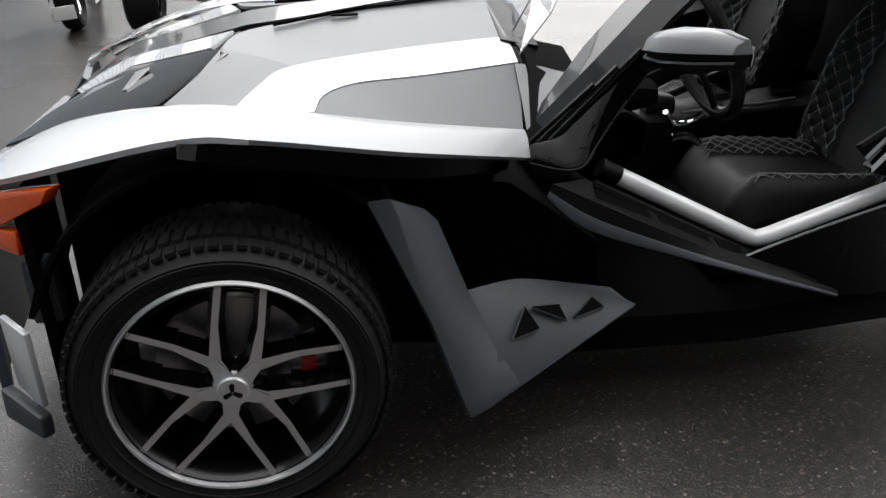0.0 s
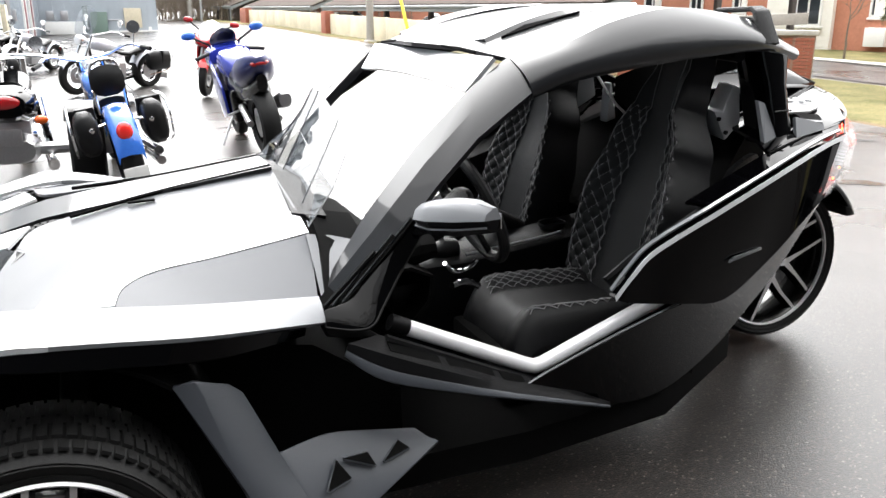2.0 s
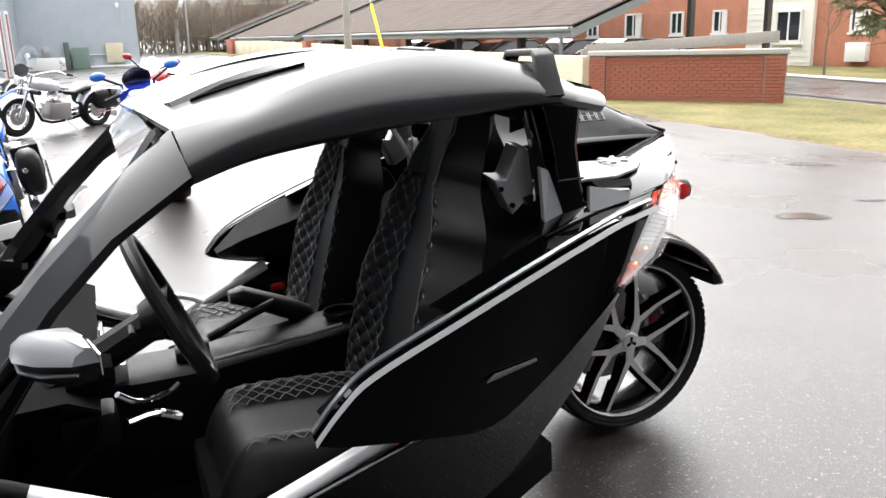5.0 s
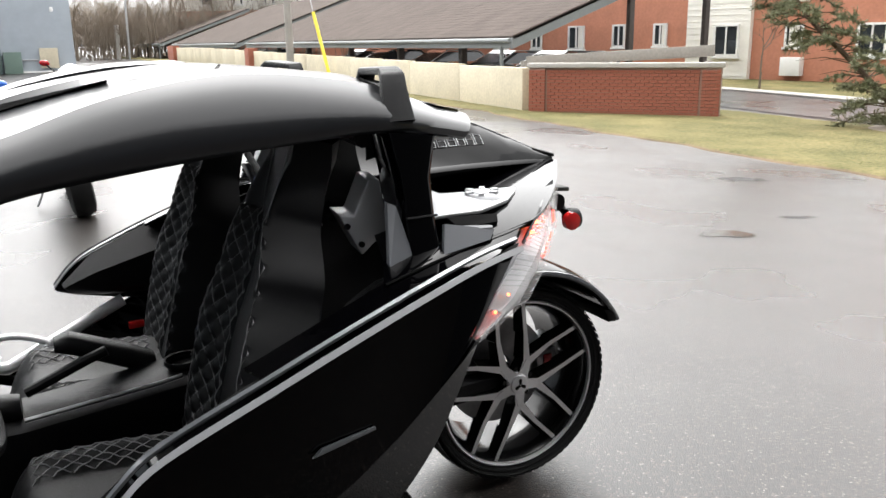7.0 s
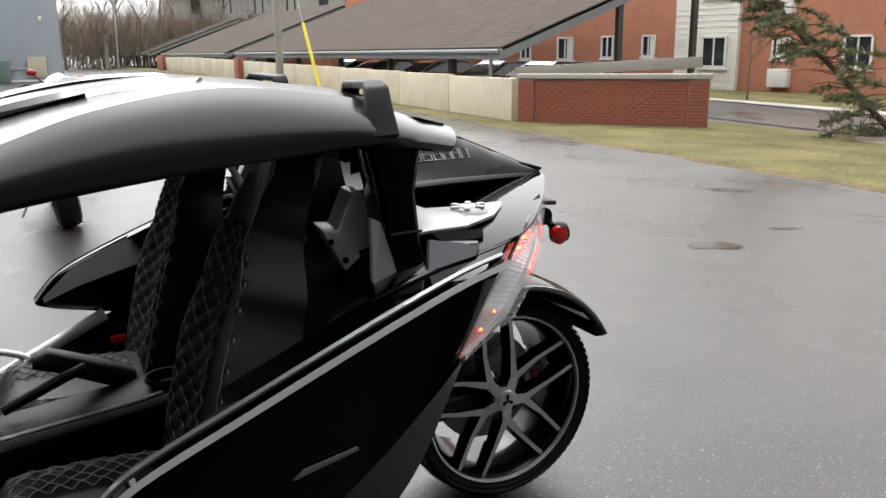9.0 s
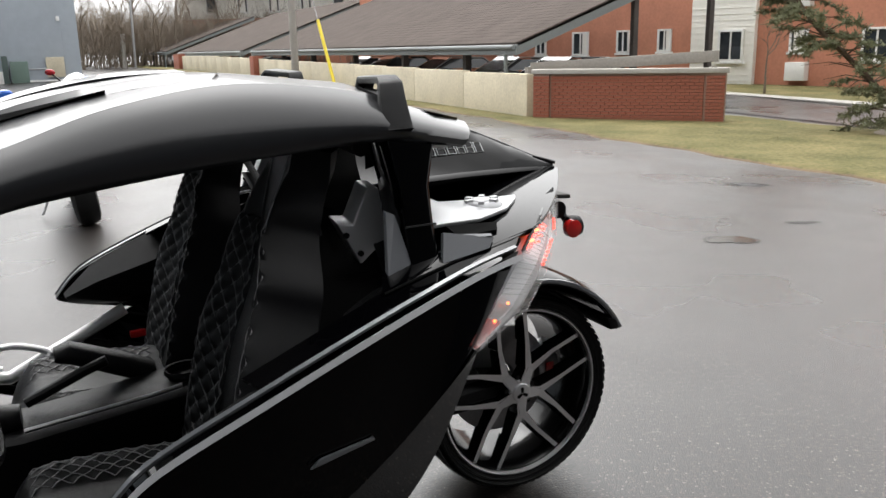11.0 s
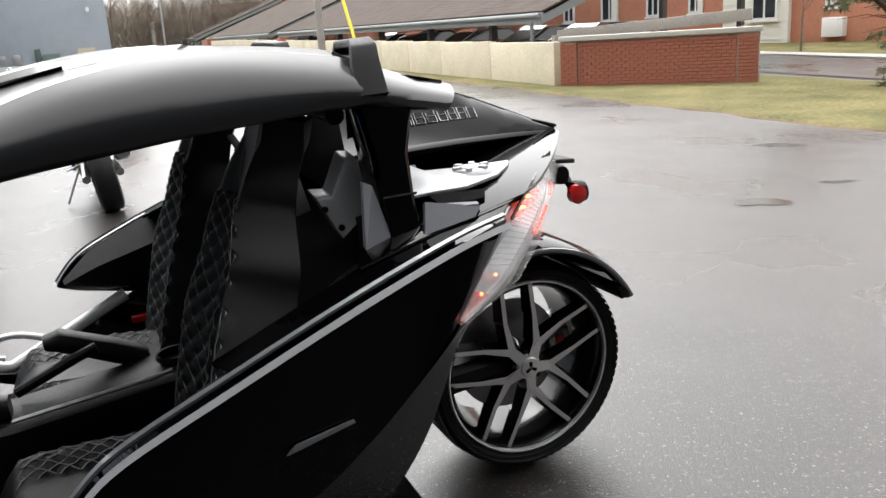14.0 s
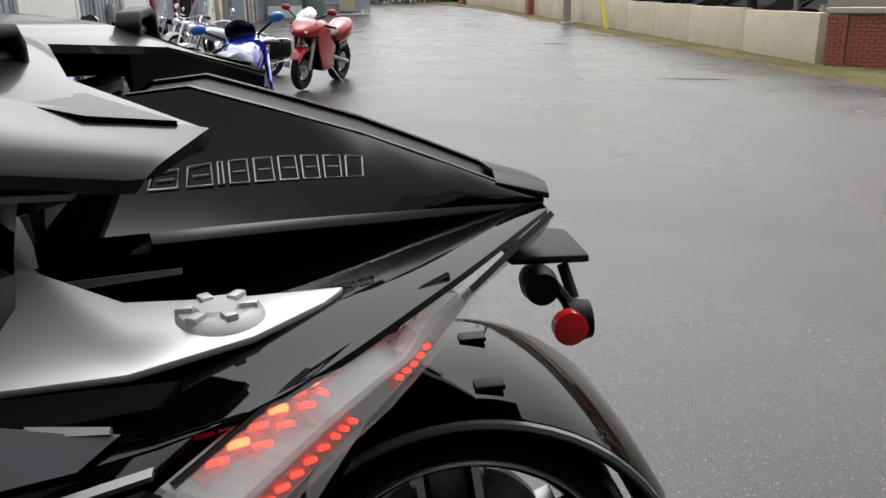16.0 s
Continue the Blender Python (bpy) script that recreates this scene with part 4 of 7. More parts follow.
    part("recess_rib", slab([f(2.175, 0.602, 1.006), f(2.285, 0.598, 0.990), f(2.285, 0.604, 0.986), f(2.178, 0.612, 0.998)], f(0, 0.006, 0.006)), PAINT_GREY, car)
    part("deck_blade", slab([f(2.14, 0.285, 1.03), f(2.29, 0.262, 1.028), f(2.29, 0.266, 1.022), f(2.14, 0.29, 1.020)], f(0, 0.004, 0)), PAINT_GREY, car)
    part("deck_seam", tube([f(1.99, 0.70, 0.940), f(2.16, 0.650, 0.960), f(2.40, 0.588, 0.985)], 0.003, n=5, smooth=3), VOID, car)
    # tail lamp: bright tray under a faceted clear lens, red inserts and small diodes
    la = [V(*f(*p)) for p in ((2.152, 0.758, 0.818), (2.238, 0.712, 0.888), (2.34, 0.645, 0.955), (2.455, 0.535, 0.997), (2.504, 0.472, 0.998), (2.545, 0.42, 0.980), (2.577, 0.372, 1.006), (2.618, 0.345, 1.014))]
    lm_gap = V(0.012, sg * 0.016, 0.004)
    lb = [V(*f(*p)) for p in ((2.158, 0.758, 0.800), (2.320, 0.690, 0.842), (2.412, 0.622, 0.888), (2.476, 0.548, 0.908), (2.530, 0.488, 0.920), (2.574, 0.424, 0.930), (2.620, 0.360, 0.946), (2.660, 0.305, 0.963))]
    lm = [a.lerp(b, 0.55) + lm_gap * (0.3 + 0.7 * math.sin(math.pi * min(1, (k + 0.6) / 7))) for k, (a, b) in enumerate(zip(la, lb))]
    part("tail_lamp", skin([la, lm, lb]), LAMP_CLEAR, car, "clear and red tail lamp, lit", solid=0.004, smooth=0)
    inn = V(-0.016, -sg * 0.016, -0.010)
    part("lamp_tray", skin([[p + inn for p in la], [p + inn for p in lm], [p + inn for p in lb]]), SILVER_PLASTIC, car, solid=0.006, smooth=0)
    for p, q in zip(la[2:], la[3:]):
        part("lens_edge", tube([p, q], 0.004, n=5), PAINT_BLACK, car)

    def spot(i, k, up=True):
        """A place on the lens: i runs along it, k across its upper or lower facet."""
        j = min(int(i), 6)
        t = i - j
        P_, Q_ = (la, lm) if up else (lm, lb)
        return P_[j].lerp(P_[j + 1], t).lerp(Q_[j].lerp(Q_[j + 1], t), k)

    for i0, i1, k0, k1, up in ((0.02, 0.6, 0.0, 1.0, True), (2.1, 3.6, 0.04, 0.42, True), (4.8, 5.4, 0.3, 0.8, True), (5.6, 6.4, 0.05, 0.5, True), (2.1, 3.4, 0.25, 0.8, False), (4.3, 5.6, 0.25, 0.7, False)):
        part("red_insert", skin([[spot(i0 + (i1 - i0) * w / 6, k, up) + inn * 0.45 for w in range(7)] for k in (k0, k1)]), LAMP_RED, car, solid=0.003)
    dots = [(2.25 + 0.16 * w, 0.20, True) for w in range(8)] + [(2.5 + 0.2 * w, 0.48, True) for w in range(4)] + [(2.2 + 0.17 * w, 0.5, False) for w in range(8)] + [(5.7 + 0.12 * w, 0.22, True) for w in range(5)] + [(4.5 + 0.22 * w, 0.45, False) for w in range(5)]
    for w, (i, k, up) in enumerate(dots):
        hot = w in (1, 3, 5, 21, 23)
        part("diode", tube([spot(i - 0.05, k - 0.07, up) + inn * 0.3, spot(i, k, up) + inn * 0.25, spot(i + 0.05, k + 0.08, up) + inn * 0.3], 0.0042 if hot else 0.0030, n=6), LED_HOT if hot else LED, car)
    for i, r_ in ((0.55, 0.0036), (0.95, 0.0032)):
        part("diode", blob_at(spot(i, 0.55) + inn * 0.2, r_), LED_HOT, car)
    for w in range(16):
        i = 1.15 + w * 0.12
        part("lens_rib", tube([spot(i, 0.25) + inn * 0.6, spot(i + 0.1, 0.98) + inn * 0.6], 0.0018, n=4), LAMP_CLEAR, car)
    part("tail_cone", skin([[f(2.42, 0.42, 0.74), f(2.60, 0.28, 0.92), f(2.82, 0.05, 0.995)], [f(2.42, 0.30, 0.72), f(2.60, 0.2, 0.89), f(2.80, 0.03, 0.955)]]), PAINT_BLACK, car, solid=0.01)
    # spine with its lip
    rg = [V(*f(*p)) for p in ((2.165, 0.088, 1.205), (2.213, 0.088, 1.228), (2.297, 0.088, 1.233), (2.411, 0.088, 1.193), (2.530, 0.086, 1.149), (2.630, 0.083, 1.104), (2.725, 0.078, 1.059), (2.80, 0.067, 1.026))]
    md = [V(*f(*p)) for p in ((2.145, 0.172, 1.110), (2.195, 0.170, 1.108), (2.319, 0.164, 1.103), (2.432, 0.157, 1.097), (2.534, 0.146, 1.090), (2.625, 0.127, 1.073), (2.722, 0.103, 1.046), (2.80, 0.073, 1.024))]
    lp = [V(*f(*p)) for p in ((2.12, 0.268, 1.073), (2.195, 0.252, 1.071), (2.319, 0.228, 1.066), (2.432, 0.200, 1.059), (2.534, 0.172, 1.050), (2.625, 0.141, 1.041), (2.722, 0.105, 1.030), (2.80, 0.072, 1.021))]
    inner_ = [V(p.x, p.y - sg * 0.012, p.z) for p in rg]
    part("spine", skin([inner_, rg, md, lp]), PAINT_BLACK, car, "gloss black tail spine", solid=0.006, smooth=28)
    part("spine_front", skin([[inner_[0], rg[0], md[0], lp[0], lp[0] + V(0, 0, -0.10)], [V(2.15, 0, 1.20), V(2.15, 0, 1.19), V(2.14, 0, 1.10), V(2.12, 0, 1.06), V(2.12, 0, 0.97)]]), VOID, car)
    part("spine_top", skin([[V(p.x, 0, p.z - 0.016) for p in rg], [p + V(0, 0, -0.003) for p in inner_]]), PLASTIC, car, "matt black top of the spine")
    part("spine_edge", tube(rg[1:7], 0.004, n=8), PAINT_BLACK, car)
    le = [p + V(0, sg * 0.026 * (1 - k / 8), -0.008) for k, p in enumerate(lp)]
    lu = [p + V(0, -sg * 0.010, -0.022 * (1 - k / 9)) for k, p in enumerate(le)]
    l0 = [lp[1].lerp(lp[2], 0.45)] + lp[2:]
    l1 = [le[1].lerp(le[2], 0.5)] + le[2:]
    l2 = [lu[1].lerp(lu[2], 0.45)] + lu[2:]
    part("spine_lip", skin([[p + V(0, 0, 0.002) for p in l0], l1, l2]), PAINT_BLACK, car, solid=0.004, bevel=0.002)
    part("spine_foot", skin([[p.lerp(q, 0.8) for p, q in zip(lp, lu)], [V(p.x, p.y * 0.55, 0.95 + 0.045 * k / 7) for k, p in enumerate(lu)]]), PAINT_BLACK, car)
    part("tail_spoiler", slab([f(2.735, 0.0, 1.052), f(2.725, 0.088, 1.052), f(2.810, 0.074, 1.024), f(2.822, 0.0, 1.024)], (0.0, 0, 0.010)), PLASTIC, car, bevel=0.003)
    # the wordmark as plain outlined blocks
    def wp(x, k):
        j = max(i for i in range(7) if rg[i].x <= x)
        t = (x - rg[j].x) / (rg[j + 1].x - rg[j].x)
        a, b = rg[j].lerp(rg[j + 1], t), md[j].lerp(md[j + 1], t)
        u = (x - 2.246) / 0.285
        k0, k1 = 0.83 - 0.33 * u, 0.99 - 0.09 * u
        return a.lerp(b, k0 + (k1 - k0) * k) + V(0, sg * 0.004, 0.004)
    x0 = 2.244
    for k in range(9):
        wd = 0.010 if k == 2 else 0.029
        part("lettering_block", tube([wp(x0 + 0.004, 0.0), wp(x0 + wd, 0.0), wp(x0 + wd - 0.003, 1.0), wp(x0, 1.0), wp(x0 + 0.004, 0.0)], 0.0013, n=4), PAINT_SILVER, car)
        if k not in (2, 8):
            part("lettering_block", tube([wp(x0 + 0.007, 0.5), wp(x0 + wd - 0.005, 0.5)], 0.0011, n=4), PAINT_SILVER, car)
        x0 += wd + 0.0050
    # roof side, A pillar, B pillar, buttress
    lo = [f(1.26, 0.615, 1.155), f(1.40, 0.62, 1.192), f(1.676, 0.60, 1.214), f(1.849, 0.58, 1.220), f(2.034, 0.55, 1.223), f(2.17, 0.51, 1.205), f(2.30, 0.45, 1.178)]
    hi = [f(1.245, 0.53, 1.238), f(1.376, 0.575, 1.268), f(1.562, 0.55, 1.321), f(1.795, 0.505, 1.343), f(2.059, 0.47, 1.304), f(2.20, 0.42, 1.255), f(2.36, 0.35, 1.205)]
    tp = [f(1.20, 0.30, 1.262), f(1.36, 0.30, 1.305), f(1.56, 0.29, 1.338), f(1.80, 0.28, 1.352), f(2.06, 0.27, 1.322), f(2.14, 0.27, 1.295), f(2.20, 0.28, 1.265)]
    cn = [f(1.17, 0.0, 1.265), f(1.35, 0.0, 1.315), f(1.56, 0.0, 1.345), f(1.80, 0.0, 1.355), f(2.0, 0.0, 1.33), f(2.06, 0.0, 1.31), f(2.09, 0.0, 1.295)]
    LO, HI = spline(lo), spline(hi)
    part("roof_panel", skin([LO] + [[a.lerp(b, t) + V(0, sg * d, 0) for a, b in zip(LO, HI)] for t, d in ((0.06, 0.010), (0.18, 0.021), (0.34, 0.029), (0.52, 0.030), (0.70, 0.025), (0.86, 0.014), (0.96, 0.004))] + [HI]), PAINT_ROOF, car, "graphite grey roof side", solid=0.02)
    part("roof_underside", skin([LO, [V(p.x, p.y * 0.8, p.z - 0.005) for p in LO]]), VOID, car)
    part("roof_top", skin([HI, spline(tp), spline(cn)]), PAINT_ROOF, car, "graphite grey roof top", solid=0.014)
    part("roof_rib", skin([spline([f(1.26, 0.36, 1.268), f(1.42, 0.36, 1.312), f(1.62, 0.345, 1.345), f(1.78, 0.335, 1.352)]), spline([f(1.26, 0.345, 1.285), f(1.42, 0.335, 1.334), f(1.62, 0.315, 1.362), f(1.80, 0.30, 1.362)]), spline([f(1.24, 0.26, 1.275), f(1.42, 0.24, 1.326), f(1.62, 0.22, 1.355), f(1.82, 0.22, 1.356)])]), PAINT_ROOF, car, solid=0.008)
    part("roof_slot", slab([f(1.30, 0.370, 1.287), f(1.54, 0.356, 1.340), f(1.57, 0.345, 1.345), f(1.38, 0.356, 1.315)], f(0, 0.003, 0.006)), VOID, car)
    part("roof_hatch_seam", tube([f(1.205, 0.40, 1.256), f(1.19, 0.2, 1.268)], 0.004, n=5), VOID, car)
    part("roof_window", slab([f(2.125, 0.285, 1.288), f(2.335, 0.372, 1.221), f(2.258, 0.425, 1.240), f(2.145, 0.425, 1.272)], f(0, 0.0, 0.006)), PAINT_BLACK, car, "smoked window in the roof rail")
    part("roof_spur", skin([[f(2.14, 0.27, 1.293), f(2.22, 0.29, 1.262), f(2.36, 0.345, 1.205)], [f(2.12, 0.30, 1.12), f(2.2, 0.32, 1.14), f(2.355, 0.35, 1.19)]]), PAINT_ROOF, car, solid=0.012)
    part("roof_seam", tube([f(2.115, 0.535, 1.222), f(2.11, 0.52, 1.26), f(2.10, 0.475, 1.297), f(2.09, 0.38, 1.315)], 0.004, n=5), VOID, car)
    part("roof_gutter", skin([[f(2.13, 0.545, 1.196), f(2.25, 0.485, 1.178)], [f(2.15, 0.50, 1.190), f(2.25, 0.465, 1.178)]]), PAINT_GREY, car, solid=0.006)
    part("a_pillar", skin([[f(0.70, 0.60, 0.69), f(0.847, 0.64, 0.80), f(0.976, 0.65, 0.95), f(1.099, 0.64, 1.06), f(1.26, 0.615, 1.155)], [f(0.69, 0.585, 0.70), f(0.82, 0.60, 0.84), f(0.97, 0.605, 1.0), f(1.11, 0.595, 1.12), f(1.25, 0.58, 1.205)], [f(0.69, 0.56, 0.695), f(0.834, 0.52, 0.864), f(0.994, 0.50, 1.026), f(1.151, 0.50, 1.164), f(1.245, 0.53, 1.238)]]), PAINT_ROOF, car, "graphite grey windshield pillar", solid=0.03)
    ft = [f(0.655, 0.70, 0.662), f(0.72, 0.722, 0.650), f(0.765, 0.722, 0.654), f(0.80, 0.70, 0.688), f(0.86, 0.668, 0.757), f(0.925, 0.650, 0.838)]
    part("pillar_foot", skin([spline(ft, 4), spline([f(0.66, 0.675, 0.695), f(0.70, 0.672, 0.700), f(0.74, 0.662, 0.712), f(0.78, 0.648, 0.750), f(0.84, 0.64, 0.802), f(0.90, 0.635, 0.862)], 4)]), PAINT_BLACK, car, "gloss black pillar foot", solid=0.012, bevel=0.003)
    part("foot_edge", tube(spline(ft, 4), 0.005, n=6), PAINT_BLACK, car)
    part("pillar_seam", tube([f(1.262, 0.622, 1.155), f(1.255, 0.60, 1.20), f(1.246, 0.535, 1.243)], 0.005, n=6), VOID, car)
    part("b_pillar", skin([[f(2.075, 0.645, 0.94), f(2.150, 0.634, 0.945), f(2.16, 0.50, 0.95), f(2.08, 0.50, 0.94)], [f(2.080, 0.615, 1.042), f(2.150, 0.608, 1.039), f(2.17, 0.46, 1.05), f(2.09, 0.46, 1.05)], [f(2.085, 0.588, 1.12), f(2.156, 0.584, 1.115), f(2.175, 0.44, 1.12), f(2.09, 0.44, 1.12)], [f(2.075, 0.560, 1.215), f(2.190, 0.548, 1.195), f(2.19, 0.42, 1.20), f(2.08, 0.42, 1.215)]], close=True), PAINT_BLACK, car, "gloss black roof post", bevel=0.012)
    part("post_seam", tube([f(2.079, 0.618, 1.043), f(2.151, 0.611, 1.040)], 0.003, n=5), PLASTIC, car)
    part("post_gusset", slab([f(2.018, 0.655, 0.945), f(2.055, 0.575, 1.073), f(2.070, 0.585, 1.065), f(2.085, 0.642, 0.945)], f(0, -0.015, 0)), PAINT_HOOD, car)
    part("post_wing", slab([f(2.145, 0.636, 0.958), f(2.165, 0.604, 1.015), f(2.290, 0.596, 0.983), f(2.262, 0.625, 0.970)], f(0, 0.012, 0.004)), PAINT_HOOD, car, "dark glossy quarter panel behind the post")
    hoop = [(2.140, 0.268, 1.285), (2.142, 0.270, 1.316), (2.142, 0.288, 1.337), (2.122, 0.470, 1.343), (2.119, 0.500, 1.330), (2.113, 0.520, 1.298), (2.107, 0.556, 1.236)]
    secs = []
    for k, p in enumerate(hoop):
        p = V(*f(*p))
        w = (0.022, 0.022, 0.022, 0.024, 0.028, 0.030, 0.034)[k]
        nrm = ((0, 1, 0), (0, 0.8, -0.5), (0, 0.35, -1), (0, -0.35, -1), (0, -0.9, -0.55), (0, -1, -0.5), (0, -1, -0.45))[k]
        nrm = V(*f(*nrm)).normalized() * (0.018 if k < 4 else 0.022)
        secs.append([p + V(-w, 0, 0), p + V(w, 0, 0), p + V(w, 0, 0) + nrm, p + V(-w, 0, 0) + nrm])
    part("roof_hoop", ends(skin(secs, None, True), secs), PLASTIC, car, "black plastic hoop on the roof's tail", bevel=0.006)
    part("hoop_bar", tube([f(2.142, 0.28, 1.300), f(2.114, 0.51, 1.300)], 0.010, n=8), PLASTIC, car)
    # mirror
    st_ = ((0.650, 0.925, 0.965, 0.872, 0.895, 0.915), (0.690, 0.895, 0.985, 0.864, 0.894, 0.934), (0.745, 0.905, 1.005, 0.864, 0.900, 0.950), (0.810, 0.945, 1.025, 0.872, 0.908, 0.956), (0.862, 1.005, 1.042, 0.884, 0.914, 0.944))
    ms = [[f(xf + 0.002, y, zs), f(xf + 0.010, y, (zs + zb) / 2 + 0.002), f(xf + 0.004, y, (zs + zb) / 2 - 0.002), f(xf + 0.016, y, zb), f(xb - 0.006, y, zb), f(xb, y, zs)] for y, xf, xb, zb, zs, zt in st_]
    part("mirror_housing", ends(skin(ms, None, True), ms), PLASTIC, car, "black mirror housing", smooth=20)
    mc = [[f(xf - 0.003, y, zs), f(xf + 0.004, y, zs + 0.55 * (zt - zs)), f(xf + 0.022, y, zs + 0.9 * (zt - zs)), f((xf + xb) / 2, y, zt), f(xb - 0.006, y, zs + 0.92 * (zt - zs)), f(xb + 0.004, y, zs)] for y, xf, xb, zb, zs, zt in st_]
    part("mirror_cap", ends(skin(mc, None, True), mc), PAINT_PALE, car, "pale silver mirror cap", smooth=60)
    part("mirror_glass", skin([[f(xb + 0.004, y, zb + 0.006) for y, xf, xb, zb, zs, zt in st_[1:]], [f(xb + 0.005, y, zt - 0.016) for y, xf, xb, zb, zs, zt in st_[1:]]]), CHROME, car, solid=0.003)
    part("mirror_line", tube([f(xf + 0.004, y, (zs + zb) / 2 - 0.002) for y, xf, xb, zb, zs, zt in st_], 0.0028, n=5), PAINT_GREY, car, "grey edge line of the mirror")
    part("mirror_arm", tube([f(0.945, 0.68, 0.872), f(0.92, 0.64, 0.85), f(0.91, 0.62, 0.83)], 0.018, n=8), PLASTIC, car)
    # silver shoulder bracket behind the seat
    part("bracket", slab([f(1.985, 0.465, 1.035), f(2.02, 0.465, 1.03), f(2.06, 0.46, 1.105), f(2.09, 0.455, 1.10), f(2.105, 0.45, 0.985), f(2.03, 0.47, 0.938)], f(0, -0.07, 0.01)), SILVER_PLASTIC, car, "satin silver shoulder bracket", bevel=0.005)
    for x, z in ((2.0, 1.01), (2.03, 0.965)):
        part("bolt", lathe([(0.0, 0), (0.007, 0), (0.007, 0.006)], "y", 10, None, f(x, 0.475, z)), PLASTIC, car)
    part("shoulder_shell", skin([[f(1.90, 0.60, 0.86), f(1.98, 0.60, 0.90), f(2.06, 0.58, 0.93)], [f(1.92, 0.62, 0.74), f(2.0, 0.60, 0.80), f(2.08, 0.56, 0.86)], [f(1.95, 0.55, 0.62), f(2.02, 0.52, 0.70), f(2.1, 0.48, 0.78)]]), PLASTIC, car, solid=0.02, sub=1)
    part("door_pad", skin([[f(1.425, 0.735, 0.665), f(1.52, 0.755, 0.742), f(1.68, 0.752, 0.812), f(1.90, 0.73, 0.878)], [f(1.428, 0.715, 0.657), f(1.53, 0.69, 0.70), f(1.70, 0.67, 0.745), f(1.90, 0.66, 0.80)], [f(1.44, 0.735, 0.640), f(1.54, 0.70, 0.635), f(1.70, 0.68, 0.64), f(1.90, 0.67, 0.65)], [f(1.45, 0.745, 0.632), f(1.54, 0.745, 0.612), f(1.70, 0.735, 0.60), f(1.90, 0.71, 0.60)]]), PLASTIC, car, "black door cap", solid=0.01, smooth=40)

make_seat(-0.372, 1)
make_seat(0.372, -1)
# cabin between the seats
part("console", skin([[V(x, y, z) for y, z in ((-0.11, 0.24), (-0.10, hi - 0.01), (-0.085, hi), (0.085, hi), (0.10, hi - 0.01), (0.11, 0.24))] for x, hi in ((0.80, 0.58), (1.10, 0.56), (1.29, 0.555), (1.5, 0.57), (1.68, 0.585), (1.84, 0.60))]), PLASTIC, car, "black centre console", solid=0.01)
part("console_edge", tube([(1.295, -0.092, 0.572), (1.60, -0.094, 0.592), (1.66, -0.094, 0.60)], 0.006, n=6), STEEL, car, "bright console edging")
part("cup_holder", lathe([(0.045, 0.61), (0.050, 0.612), (0.052, 0.60), (0.044, 0.598), (0.042, 0.54), (0.0, 0.54)], "z", 28, None, (1.68, 0.0, 0)), PLASTIC, car)
part("armrest", hull_at([(1.38, 0.03, 0.655, 0.69), (1.42, 0.04, 0.64, 0.70), (1.55, 0.04, 0.57, 0.64), (1.62, 0.035, 0.52, 0.60)], 0.12), LEATHER, car)
part("hand_brake", tube([(1.30, 0.05, 0.585), (1.45, 0.05, 0.64), (1.50, 0.05, 0.655)], 0.014, n=10), PLASTIC, car)
part("gear_boot", hull_at([(1.20, 0.03, 0.56, 0.60), (1.24, 0.04, 0.55, 0.62), (1.29, 0.035, 0.55, 0.61)], -0.02), LEATHER, car)
part("gear_lever", tube([(1.24, -0.02, 0.60), (1.22, -0.02, 0.70)], 0.010, n=8), STEEL, car)
part("dashboard", skin([[V(x, y, z) for x, z in ((0.78, 0.60), (0.84, 0.70), (0.95, 0.70), (1.01, 0.67), (1.0, 0.60), (0.9, 0.50))] for y in (-0.50, -0.45, -0.3, 0.0, 0.3, 0.45, 0.50)]), VOID, car, "black dashboard", solid=0.01, smooth=50)
part("gauge_hood", hull_at([(0.95, 0.08, 0.68, 0.74), (1.0, 0.10, 0.68, 0.77), (1.05, 0.09, 0.69, 0.76)], -0.36), VOID, car)
part("screen", box((1.022, 0.0, 0.64), (0.012, 0.2, 0.08), None, None, 0.004), PANE, car)
part("dash_tray", box((1.04, -0.12, 0.62), (0.07, 0.12, 0.05), None, Matrix.Rotation(radians(0), 4, "Y"), 0.008), STEEL, car)
sw_c, sw_n = V(1.19, -0.36, 0.825), V(0.93, 0, 0.37).normalized()
su = V(0, 1, 0)
sv = sw_n.cross(su).normalized()
wheel_ = part("steering_wheel", tube([sw_c + 0.185 * (math.cos(a) * su + math.sin(a) * sv) for a in [2 * math.pi * k / 40 for k in range(41)]], 0.017, n=10), LEATHER, car, "black leather steering wheel")
part("boss", hull_at([(1.12, 0.05, 0.76, 0.84), (1.165, 0.07, 0.76, 0.87), (1.185, 0.055, 0.78, 0.87)], -0.36), PLASTIC, wheel_)
for a in (0.0, math.pi, -math.pi / 2):
    part("spoke", tube([sw_c - sw_n * 0.02, sw_c + 0.175 * (math.cos(a) * su + math.sin(a) * sv)], 0.014, n=8, flat=0.5), PLASTIC, wheel_)
part("chrome_lever", tube([(1.05, -0.50, 0.70), (1.09, -0.47, 0.66), (1.15, -0.44, 0.655), (1.18, -0.43, 0.67)], 0.007, n=8, smooth=3), CHROME, car, "chrome lever under the wheel")
part("chrome_lever", tube([(1.06, -0.52, 0.64), (1.12, -0.48, 0.63), (1.17, -0.46, 0.60)], 0.010, n=8, smooth=3), CHROME, car, "chrome lever under the wheel")
part("steering_column", tube([(1.15, -0.36, 0.80), (0.92, -0.36, 0.69)], 0.04, n=10), PLASTIC, car)
